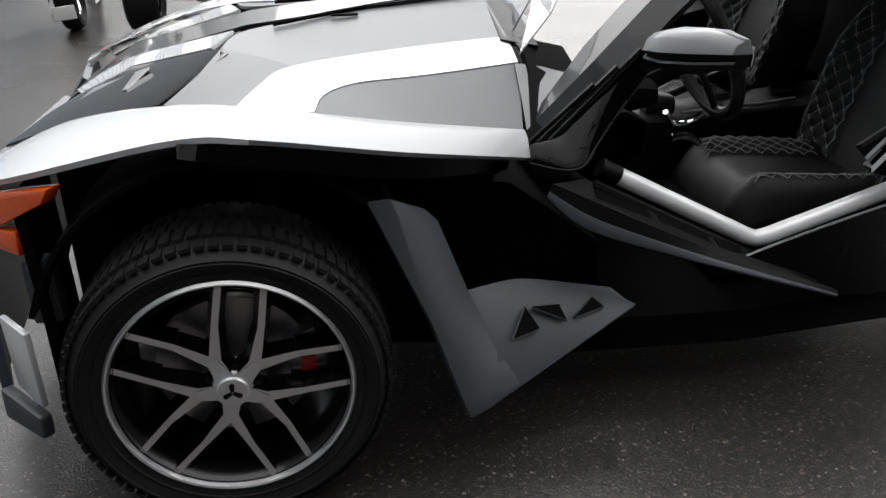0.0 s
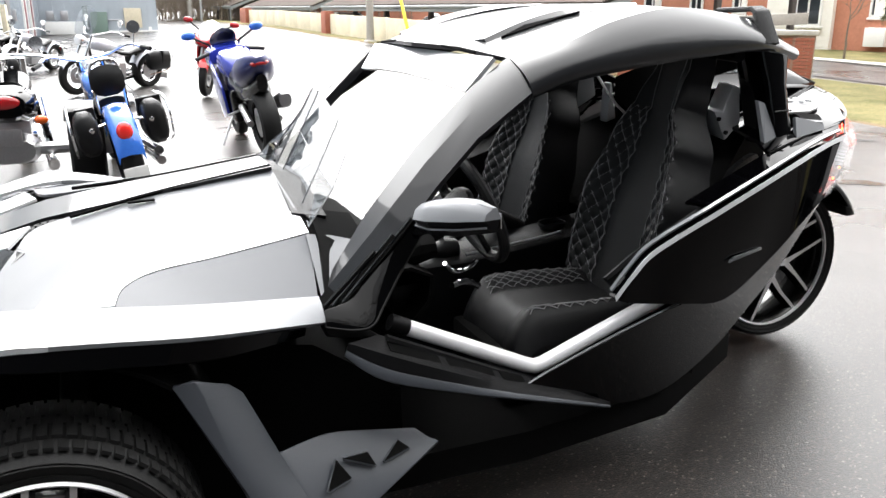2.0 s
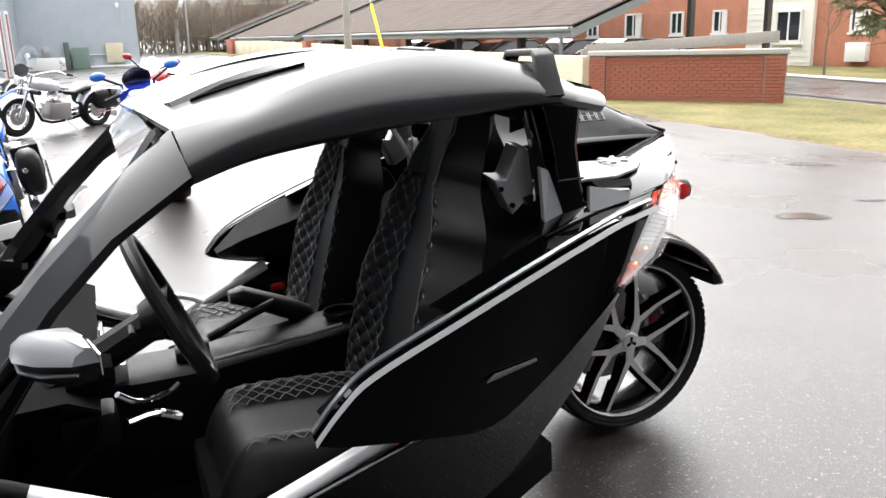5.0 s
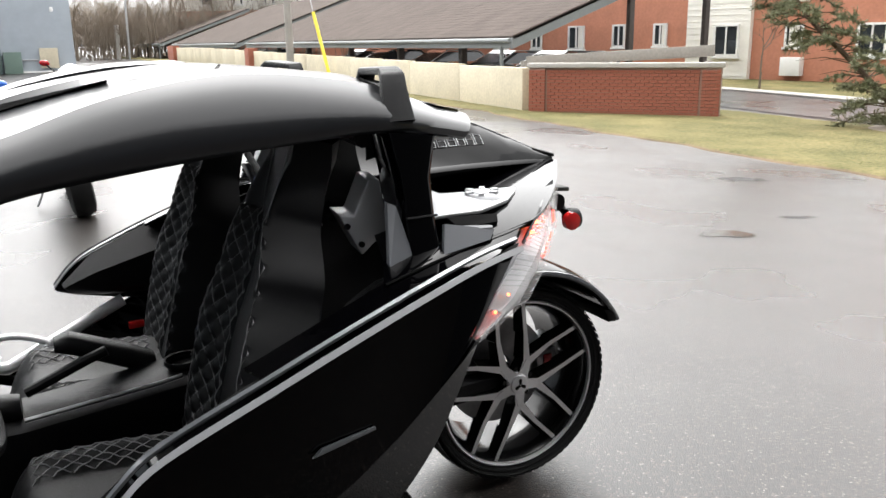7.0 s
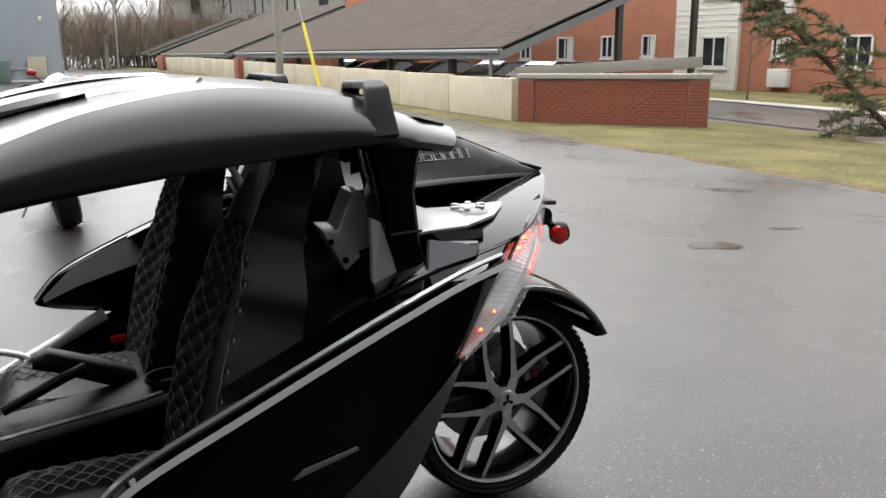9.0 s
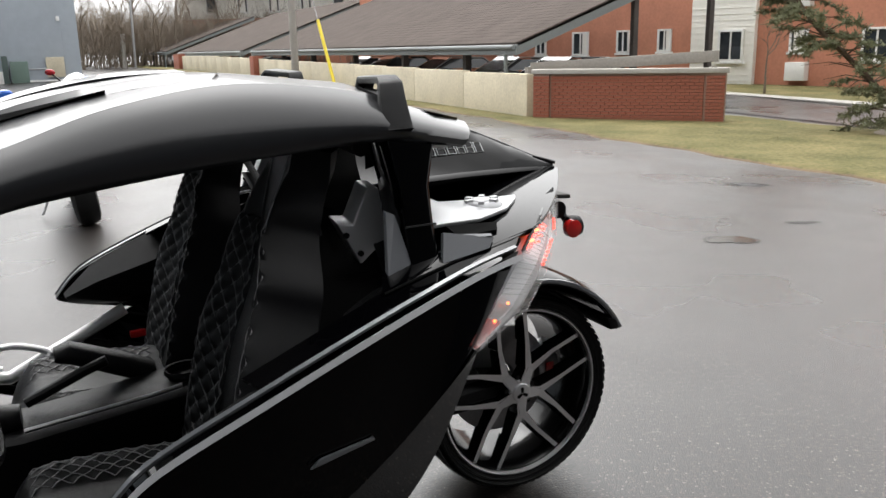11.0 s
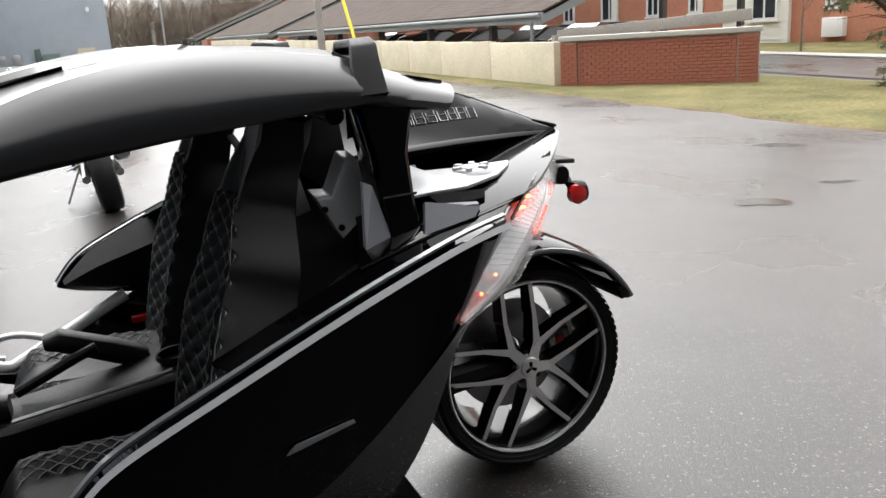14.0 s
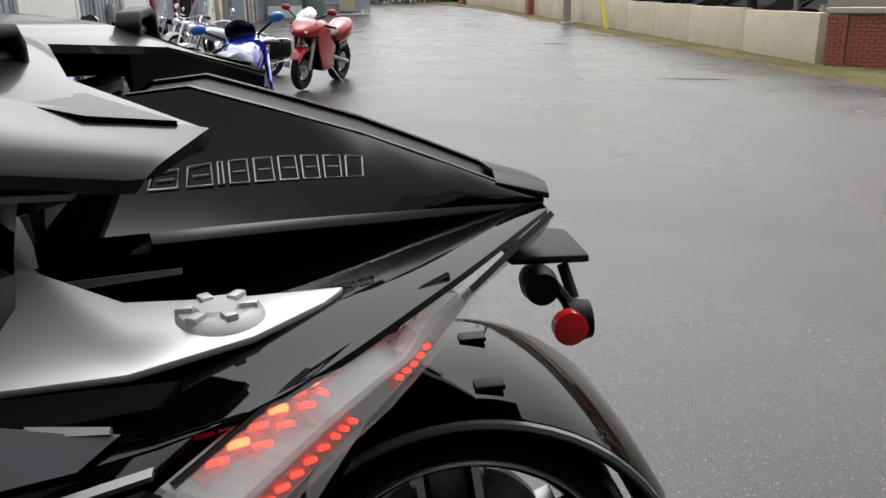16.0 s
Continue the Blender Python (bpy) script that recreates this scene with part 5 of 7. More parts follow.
part("column_stalk", tube([(1.10, -0.36, 0.80), (1.10, -0.52, 0.83)], 0.008, n=8), PLASTIC, car)
part("pedal_box", box((0.98, -0.36, 0.58), (0.12, 0.10, 0.09), None, None, 0.02), PLASTIC, car)
part("cross_bar", tube([(2.04, -0.50, 1.20), (2.06, 0, 1.215), (2.04, 0.50, 1.20)], 0.02, n=10), PLASTIC, car)
for y in (-0.14, 0.14):
    part("roll_bracket", slab([(1.98, y - 0.03, 0.93), (2.0, y - 0.02, 1.07), (2.03, y + 0.02, 1.07), (2.06, y + 0.03, 0.93)], (0, 0.05, 0)), SILVER_PLASTIC, car, bevel=0.005)
part("seat_belt", tube([(1.93, 0.12, 1.12), (1.98, 0.05, 1.0), (2.0, -0.1, 0.93)], 0.018, n=8, smooth=3, flat=0.2), PLASTIC, car)
part("grab_tube", tube([(1.34, 0.69, 0.472), (1.345, 0.70, 0.495), (1.25, 0.70, 0.533), (1.16, 0.70, 0.52), (1.14, 0.70, 0.485), (1.21, 0.70, 0.462)], 0.011, n=10, smooth=4), WHITE_TUBE, car, "white looped grab tube")

part("hood_centre", skin([[(x, y, z) for y in (-0.12, 0, 0.12)] for x, z in ((-0.42, 0.70), (-0.27, 0.80), (0.05, 0.875), (0.36, 0.912), (0.67, 0.945))]), PAINT_ROOF, car, "graphite grey hood centre", solid=0.01)
part("deflector_base", skin([[(0.67, y, z) for y, z in ((-0.34, 0.855), (-0.1, 0.935), (0.1, 0.935), (0.34, 0.855))], [(0.76, y, z) for y, z in ((-0.36, 0.84), (-0.1, 0.90), (0.1, 0.90), (0.36, 0.84))]]), PLASTIC, car, solid=0.012)
part("wind_deflector", skin([[(0.69, -0.45, 0.845), (0.712, -0.28, 0.86), (0.716, -0.05, 0.92), (0.716, 0.05, 0.92), (0.712, 0.28, 0.86), (0.69, 0.45, 0.845)], [(0.77, -0.42, 0.93), (0.775, -0.26, 0.96), (0.78, -0.05, 1.03), (0.78, 0.05, 1.03), (0.775, 0.26, 0.96), (0.77, 0.42, 0.93)], [(0.86, -0.30, 1.03), (0.86, -0.2, 1.08), (0.85, -0.04, 1.15), (0.85, 0.04, 1.15), (0.86, 0.2, 1.08), (0.86, 0.30, 1.03)]]), CLEAR, car, "clear faceted wind deflector", smooth=0)
for ln in ([(0.712, -0.28, 0.862), (0.776, -0.26, 0.962), (0.86, -0.2, 1.082)], [(0.712, 0.28, 0.862), (0.776, 0.26, 0.962), (0.86, 0.2, 1.082)], [(0.716, -0.05, 0.922), (0.78, -0.05, 1.032), (0.85, -0.04, 1.15)], [(0.716, 0.05, 0.922), (0.78, 0.05, 1.032), (0.85, 0.04, 1.15)], [(0.77, -0.42, 0.93), (0.775, -0.26, 0.96), (0.78, -0.05, 1.03), (0.78, 0.05, 1.03), (0.775, 0.26, 0.96), (0.77, 0.42, 0.93)], [(0.69, -0.45, 0.845), (0.77, -0.42, 0.93), (0.86, -0.30, 1.03), (0.86, -0.2, 1.08), (0.85, -0.04, 1.15)], [(0.69, 0.45, 0.845), (0.77, 0.42, 0.93), (0.86, 0.30, 1.03), (0.86, 0.2, 1.08), (0.85, 0.04, 1.15)]):
    part("deflector_edge", tube(ln, 0.0018, n=5), PAINT_GREY, car, "polished edge of the clear sheet")
part("header_band", skin([[(1.14, y, 1.158 + 0.02 * (1 - (y / 0.5) ** 2)) for y in (-0.48, -0.25, 0, 0.25, 0.44)], [(1.205, y, 1.246) for y in (-0.52, -0.25, 0, 0.25, 0.46)]]), PAINT_SILVER, car, "white header panel under the roof's edge", solid=0.012)

arc = [radians(a) for a in range(152, 24, -6)]
part("rear_fender", skin([[(2.642 + r * math.cos(a), y, 0.345 + r * math.sin(a)) for y, r in ((-0.175, 0.348), (-0.168, 0.366), (-0.13, 0.375), (0.03, 0.379), (0.18, 0.375), (0.228, 0.366), (0.235, 0.348))] for a in arc]), PAINT_BLACK, car, "gloss black rear fender", solid=0.012)
part("fender_edge", tube([(2.642 + 0.362 * math.cos(a), -0.178, 0.345 + 0.362 * math.sin(a)) for a in arc], 0.008, n=6), PAINT_GREY, car)
part("fender_flap", slab([(2.915, -0.185, 0.545), (2.955, -0.185, 0.535), (2.965, -0.185, 0.505), (2.93, -0.185, 0.500)], (0, 0.43, 0)), PLASTIC, car, "black rubber fender tip", bevel=0.006)
for y in (-0.09, 0.10):
    part("fender_clip", box((2.70, y, 0.727), (0.05, 0.035, 0.010), None, Matrix(), 0.004), PLASTIC, car)
part("plate_arm", slab([(2.74, -0.10, 0.930), (2.88, -0.05, 0.905), (2.88, 0.10, 0.905), (2.74, 0.10, 0.930)], (0, 0, 0.014)), PLASTIC, car, bevel=0.004)
part("plate_lamp", lathe([(0.0, -0.03), (0.026, -0.03), (0.03, 0.0), (0.026, 0.03), (0.0, 0.03)], "y", 20, None, (2.785, -0.095, 0.895)), PLASTIC, car)
part("plate_strut", tube([(2.80, -0.06, 0.90), (2.83, -0.08, 0.86), (2.84, -0.09, 0.84)], 0.010, n=8), PLASTIC, car)
part("plate_strut", tube([(2.84, -0.03, 0.90), (2.85, -0.06, 0.85)], 0.010, n=8), PLASTIC, car)
part("reflector_cup", lathe([(0.0, 0.03), (0.03, 0.025), (0.034, 0.0), (0.030, -0.010)], "x", 24, None, (2.835, -0.115, 0.836)), PLASTIC, car)
part("reflector", lathe([(0.0, -0.004), (0.018, -0.003), (0.027, 0.0), (0.027, 0.02)], "y", 24, None, (2.822, -0.150, 0.836)), LIT_RED_C, car, "round red reflector")

# ---- surroundings ----
def ridged_wall(name, p0, p1, h, material, parent, z0=0.0, pitch=0.3, thick=0.2):
    """A metal-clad wall with standing ribs."""
    p0, p1 = V(*p0), V(*p1)
    d = (p1 - p0).normalized()
    nrm = V(d.y, -d.x)
    bm = bmesh.new()
    c = (p0 + p1) / 2
    ang = math.atan2(d.y, d.x)
    box((0, 0, 0), ((p1 - p0).length, thick, h), bm, Matrix.Translation((c.x, c.y, z0 + h / 2)) @ Matrix.Rotation(ang, 4, "Z"))
    wall_ = at_shop(part(name, bm, material, parent, smooth=0))
    for i in range(int((p1 - p0).length / pitch)):
        q = p0 + d * (i + 0.5) * pitch
        part("rib", box((0, 0, 0), (0.05, 0.05, h), None, Matrix.Translation((q.x + nrm.x * (thick / 2 + 0.012), q.y + nrm.y * (thick / 2 + 0.012), z0 + h / 2)) @ Matrix.Rotation(ang, 4, "Z")), material, wall_, smooth=0)
    return wall_


shop = thing("workshop_building", "blue-grey metal-clad workshop with maroon-trimmed doors", "building", (-4.3, 50, -0.3))
Z0 = -0.3


def at_shop(ob):
    ob.matrix_parent_inverse = shop.matrix_basis.inverted()
    return ob


# the run below about y = 6 is unseen, added for a darker hood reflection
ridged_wall("wall_long", (-4.3, -14), (-4.3, 50.5), 6.2, METAL_WALL, shop, Z0, 0.3)
ridged_wall("wall_end", (-4.4, 50.6), (3.95, 50.6), 6.4, METAL_WALL, shop, Z0, 0.3)
ridged_wall("wall_side", (3.95, 50.6), (3.95, 75), 6.4, METAL_WALL, shop, Z0, 0.6)
at_shop(part("roof", slab([(-20, -14.5, 6.0), (-5.55, -14.5, 5.9), (-2.15, 50.2, 5.9), (4.2, 50.2, 6.1), (4.2, 76, 6.1), (-20, 76, 6.6)], (0, 0, 0.15)), FASCIA, shop, smooth=0))
at_shop(part("base_kerb", box((2.3, 50.25, 0.04), (3.6, 0.35, 0.22), None, None, 0.01), WHITE, shop, "white concrete kerb along the wall"))
for y, w, h, m, nm in ((13.5, 1.0, 2.2, WHITE, "door"), (18.2, 3.0, 3.4, WHITE, "garage_door"), (24.6, 2.2, 3.4, WHITE, "garage_door"), (34.9, 1.1, 2.2, WHITE, "door"), (44.0, 0.9, 3.2, MAROON, "door"), (46.6, 0.9, 3.2, MAROON, "door")):
    d = at_shop(part(nm, box((-4.13, y, Z0 + h / 2 + 0.1), (0.07, w, h), None, None, 0.01), m, shop, "white panel door" if m == WHITE else "maroon panel door"))
    fr = bmesh.new()
    for sd in (-1, 1):
        box((-4.12, y + sd * (w / 2 + 0.09), Z0 + h / 2 + 0.1), (0.1, 0.16, h + 0.1), fr)
    box((-4.12, y, Z0 + h + 0.16), (0.1, w + 0.34, 0.16), fr)
    x = part("door_frame", fr, WHITE, d, smooth=0)
    x.matrix_parent_inverse = Matrix()
    hd = part("handle", box((-4.08, y + w * 0.36, Z0 + 1.1), (0.05, 0.04, 0.14), None, None, 0.008), STEEL, d)
for y in (26.3, 29.4, 32.2):
    at_shop(part("trim_post", box((-4.11, y, Z0 + 2.1), (0.14, 0.38, 4.2), None, None, 0.01), MAROON, shop, "maroon steel door post"))
# no opening is cut: a near-black box paints the dark inside
at_shop(part("open_doorway", box((-4.14, 30.8, Z0 + 2.0), (0.09, 1.5, 4.0)), VOID, shop, "open doorway, its inner shade drawn as a near-black panel"))
for y in (37.6, 38.0, 38.3, 20.9):
    at_shop(part("conduit", tube([(-4.08, y, Z0 + 0.2), (-4.08, y, Z0 + 4.6)], 0.05, n=8), STEEL, shop))
for y, z, s3, m in ((36.4, 1.2, (0.2, 0.6, 1.3), CONCRETE), (22.2, 1.3, (0.15, 0.4, 0.5), STEEL), (39.5, 1.4, (0.15, 0.4, 0.5), STEEL)):
    at_shop(part("meter_box", box((-4.05, y, Z0 + z), s3, None, None, 0.02), m, shop))
for x, z, s3, m, nm in ((2.7, 1.15, (0.95, 0.2, 1.1), CONCRETE, "cable_box"), (-1.0, 0.62, (2.0, 0.5, 0.7), WHITE, "tank"), (0.85, 0.75, (0.9, 0.5, 1.5), mat("green_cabinet_paint", (0.13, 0.19, 0.16), 0.5), "switch_cabinet"), (0.15, 0.9, (0.28, 0.35, 1.8), mat("dark_green_paint", (0.07, 0.10, 0.09), 0.5), "switch_post"), (-1.7, 1.3, (0.4, 0.15, 0.5), STEEL, "meter"), (-0.95, 1.3, (0.4, 0.15, 0.5), STEEL, "meter"), (3.1, 3.8, (0.18, 0.12, 0.25), WHITE, "wall_light"), (3.6, 0.55, (0.16, 0.1, 0.2), WHITE, "socket")):
    at_shop(part(nm, box((x, 50.36 - s3[1] / 2, Z0 + z), s3, None, None, 0.02), m, shop))
at_shop(part("pipe_run", tube([(1.2, 50.4, 0.75), (2.3, 50.4, 0.75)], 0.04, n=8), STEEL, shop))

# the long front runs slightly askew to the end wall
turned = Matrix.Translation((-2.4, 50.5, 0)) @ Matrix.Rotation(radians(-3.03), 4, "Z") @ Matrix.Translation((4.3, -50.5, 0))
for ob in shop.children:
    if max(v.co.x for v in ob.data.vertices) < -3.8:
        ob.matrix_basis = turned

# low walls along the verge
low_wall = tagged(new("wall_concrete"), "weathered cream concrete parking wall with green stains", "wall", kind="structure")
WL = [(12.42, 15.35), (12.38, 22), (12.35, 30), (12.32, 38), (12.3, 46), (12.3, 56), (12.3, 70)]
for (x0, y0), (x1, y1) in zip(WL, WL[1:]):
    n = max(2, int((y1 - y0) / 2.6))
    for i in range(n):
        a, b = V(x0, y0).lerp(V(x1, y1), i / n), V(x0, y0).lerp(V(x1, y1), (i + 1) / n)
        L = (b - a).length - 0.02
        c = (a + b) / 2
        m = Matrix.Translation((c.x, c.y, lie(c.x, c.y) + 0.5)) @ Matrix.Rotation(math.atan2(b.y - a.y, b.x - a.x), 4, "Z")
        part("panel", box((0, 0, 0), (L, 0.22, 1.12), None, m, 0.012), CONCRETE, low_wall)
for x, y in ((12.3, 42.1), (12.3, 66.5), (12.3, 67.4), (12.3, 68.3)):
    part("brick_pier", box((x - 0.12, y, lie(x, y) + 0.55), (0.5, 0.9, 1.3), None, None, 0.01), BRICK, low_wall, "red brick pier in the wall")

# brick screen wall: courses laid brick by brick
bw = tagged(new("wall_brick"), "low red brick wall with a pale coping", "wall", kind="structure")
A, B = V(12.45, 15.2), V(15.4, 11.85)
D = (B - A).normalized()
LEN = (B - A).length
zb = -0.36
ang = math.atan2(D.y, D.x)
part("core", box((LEN / 2, 0, 0.6), (LEN - 0.02, 0.16, 1.16), None, Matrix.Translation((A.x, A.y, zb)) @ Matrix.Rotation(ang, 4, "Z")), MORTAR, bw)
for c, w in ((0.2, 0.42), (LEN - 0.2, 0.42)):
    part("pier_core", box((c, 0, 0.6), (w - 0.03, 0.27, 1.16), None, Matrix.Translation((A.x, A.y, zb)) @ Matrix.Rotation(ang, 4, "Z")), MORTAR, bw)
part("coping", box((LEN / 2, 0, 1.235), (LEN + 0.1, 0.36, 0.11), None, Matrix.Translation((A.x, A.y, zb)) @ Matrix.Rotation(ang, 4, "Z"), 0.012), CAPSTONE, bw, "pale concrete coping")

# timber guard rail behind the brick wall
rail = thing("guard_rail", "weathered grey timber rail on posts behind the brick wall", "railing", (12.9, 16.3, -0.3))
ri = rail.matrix_basis.inverted()
for nm, ob in [("beam", part("beam", box((0, 0, 0), (4.7, 0.12, 0.26), None, Matrix.Translation((14.35, 14.35, 1.06)) @ Matrix.Rotation(math.atan2(-3.85, 2.6), 4, "Z") @ Matrix.Rotation(radians(-3), 4, "Y"), 0.012), TIMBER, rail))] + [("post", part("post", box((x, y, 0.3), (0.14, 0.14, 1.3), None, None, 0.01), TIMBER, rail)) for x, y in ((12.95, 16.3), (14.3, 14.4), (15.6, 12.5))]:
    ob.matrix_parent_inverse = ri


def carport(y0, y1, x0, eave, posts, gable=()):
    """A long low shelter: shingled slope rising away from the lot, fascia, posts."""
    c = thing("carport", "long low carport with a brown shingle roof and grey fascia", "carport", (x0, (y0 + y1) / 2, -0.3), group="carports along the lot")
    inv = c.matrix_basis.inverted()
    xr, zr = x0 + 8.0, eave + 3.14
    obs = [part("roof", slab([(x0 - 0.35, y0 - 0.3, eave + 0.06), (xr, y0 - 0.3, zr), (xr, y1 + 0.3, zr), (x0 - 0.35, y1 + 0.3, eave + 0.06)], (0, 0, 0.08)), SHINGLE, c, "brown-grey shingled roof slope", smooth=0),
           part("fascia", box((x0 - 0.36, (y0 + y1) / 2, eave - 0.02), (0.06, y1 - y0 + 0.7, 0.26), None, None, 0.008), FASCIA, c, "grey painted fascia board"),
           part("gutter", tube([(x0 - 0.44, y0 - 0.3, eave + 0.05), (x0 - 0.44, y1 + 0.3, eave + 0.05)], 0.06, n=8), FASCIA, c)]
    for y in (y0 - 0.3, y1 + 0.3):
        obs.append(part("barge_board", slab([(x0 - 0.36, y, eave - 0.17), (xr, y, zr - 0.22), (xr, y, zr + 0.08), (x0 - 0.36, y, eave + 0.12)], (0, 0.06, 0)), FASCIA, c))
    k = int((y1 - y0) / 0.22)
    sh = bmesh.new()
    for i in range(32):
        t0 = i / 32
        box((0, 0, 0), (8.97 / 32 + 0.02, y1 - y0 + 0.55, 0.014), sh, Matrix.Translation((x0 - 0.35 + (t0 + 0.5 / 32) * 8.35, (y0 + y1) / 2, eave + 0.155 + (t0 + 0.5 / 32) * (zr - eave - 0.06))) @ Matrix.Rotation(-math.atan2(zr - eave, 8.35) + radians(0.9), 4, "Y"))
    obs.append(part("shingle_course", sh, SHINGLE, c, smooth=0))
    for y in posts:
        obs.append(part("post", box((x0 + 0.12, y, eave / 2 - 0.15), (0.2, 0.2, eave + 0.3), None, None, 0.01), DARK_TIMBER, c, "dark timber post"))
    obs.append(part("downspout", tube([(x0 - 0.38, y0 + 0.2, eave - 0.1), (x0 - 0.36, y0 + 0.2, 0.1), (x0 - 0.42, y0 + 0.2, -0.1), (x0 - 0.62, y0 + 0.2, -0.2)], 0.055, n=8, smooth=3), FASCIA, c))
    for x, z in gable:
        obs.append(part("gable_post", box((x, y0 - 0.15, (z - 0.3) / 2), (0.16, 0.16, z + 0.3), None, None, 0.01), DARK_TIMBER, c, "dark timber gable post"))
    for o in obs:
        o.matrix_parent_inverse = inv


carport(16.7, 44.5, 13.0, 1.42, (20, 24.6, 29.5, 35, 40), ((16.55, 2.75), (19.31, 3.8)))
carport(47.5, 70, 13.0, 1.42, (50, 56, 62, 68))
carport(78, 104, 13.0, 1.5, (82, 90, 98))


# parked cars half hidden behind the wall
def parked_car(x, y, paint, label, rz):
    c = thing("parked_car", label, "car", (x, y, -0.3), rz, "cars under the carport")
    prof = [(-2.1, 0.55), (-2.05, 0.85), (-1.2, 0.98), (-0.55, 1.42), (0.75, 1.45), (1.55, 1.02), (2.1, 0.92), (2.15, 0.5)]
    rows = [[V(px, y * (0.86 if z > 1.1 else 1.0), z) for px, z in prof] for y in (-0.86, -0.8, 0, 0.8, 0.86)]
    b = skin(rows)
    part("body", b, paint, c, solid=0.03, bevel=0.02)
    for s in (-1, 1):
        part("side_glass", slab([(-1.05, s * 0.80, 1.02), (-0.5, s * 0.74, 1.36), (0.7, s * 0.74, 1.38), (1.3, s * 0.80, 1.05)], (0, s * 0.05, 0)), PANE, c)
    part("windshield", slab([(-1.18, -0.72, 1.0), (-0.6, -0.64, 1.38), (-0.6, 0.64, 1.38), (-1.18, 0.72, 1.0)], (-0.04, 0, 0.03)), PANE, c)
    for px in (-1.35, 1.35):
        for s in (-1, 1):
            part("wheel", lathe([(0.05, -0.1), (0.31, -0.1), (0.33, -0.06), (0.33, 0.06), (0.31, 0.1), (0.05, 0.1)], n=24, c=(px, s * 0.78, 0.33)), RUBBER, c)


SILVER_CAR, BLACK_CAR, GREY_CAR = (mat(n + "_car_paint", c, 0.25, 0.2, 1.0, 0.03) for n, c in (("silver", (0.55, 0.56, 0.57)), ("black", (0.01, 0.01, 0.012)), ("dark_grey", (0.06, 0.065, 0.07))))
for i, (y, p, n) in enumerate(((18.6, GREY_CAR, "dark grey"), (21.5, SILVER_CAR, "silver"), (26.3, SILVER_CAR, "silver"), (31.5, BLACK_CAR, "black"), (34.4, GREY_CAR, "dark grey"), (52.0, SILVER_CAR, "silver"), (57.0, BLACK_CAR, "black"))):
    parked_car(16.2, y, p, n + " hatchback parked under the timber carport", 180)

# utility pole, guy sleeve, marker posts
pole = thing("utility_pole", "weathered grey wooden utility pole at the lot's edge", "pole", (11.6, 32.9, lie(11.6, 32.9) - 0.05))
part("shaft", tube([(0, 0, 0), (0.02, 0, 9.5)], 0.17, n=14, taper=0.12), TIMBER, pole)
part("footing", box((0, -0.05, 0.06), (0.5, 0.4, 0.2), None, None, 0.05), CAPSTONE, pole)
guy = thing("guy_wire", "yellow plastic sleeve on a slanting guy wire", "cable", (12.0, 28.8, lie(12.0, 28.8)))
part("sleeve", tube([(0, 0, 0), (-0.12, 1.5, 2.75)], 0.07, n=8), YELLOW, guy)
part("cable", tube([(-0.12, 1.5, 2.75), (-0.45, 3.9, 8.0)], 0.012, n=6), STEEL, guy)
for x, y, h, r, lab in ((9.6, 84, 3.2, 0.22, "pale short marker post near the trees"), (10.2, 80, 6.5, 0.1, "thin grey lamp pole near the trees")):
    p = thing("post", lab, "post", (x, y, lie(x, y)))
    part("shaft", tube([(0, 0, 0), (0.1, 0, h)], r, n=10), CAPSTONE if r > 0.2 else STEEL, p)
    if r < 0.2:
        part("lamp_head", box((0.4, 0, h), (0.9, 0.3, 0.14), None, None, 0.03), STEEL, p)

# road and grass behind the brick wall
road = [[(x, y, lie(x, y) + 0.02) for x, y in ((16.2 + 0.30 * k * 2, 4.0 + 4 * k), (20.0 + 0.35 * k * 2, 2.0 + 4.2 * k))] for k in range(-3, 8)]
tagged(part("road", skin(road), ASPHALT), "dark wet access road behind the brick wall", "road", kind="structure")
lawn = [[(x, y, lie(x, y) + 0.06) for x, y in ((20.1 + 0.35 * k * 2, 2.0 + 4.2 * k), (31 + 0.45 * k * 2, -2.0 + 4.6 * k))] for k in range(-3, 8)]
tagged(part("lawn", skin(lawn), GRASS), "green-yellow lawn in front of the brick flats", "grass", kind="structure")
kerb = [V(20.0 + 0.35 * k * 2, 2.0 + 4.2 * k, -0.27) for k in range(-3, 8)]
tagged(part("kerb", tube(kerb, 0.10, n=6), CAPSTONE), "pale concrete kerb along the road", "kerb", kind="structure")


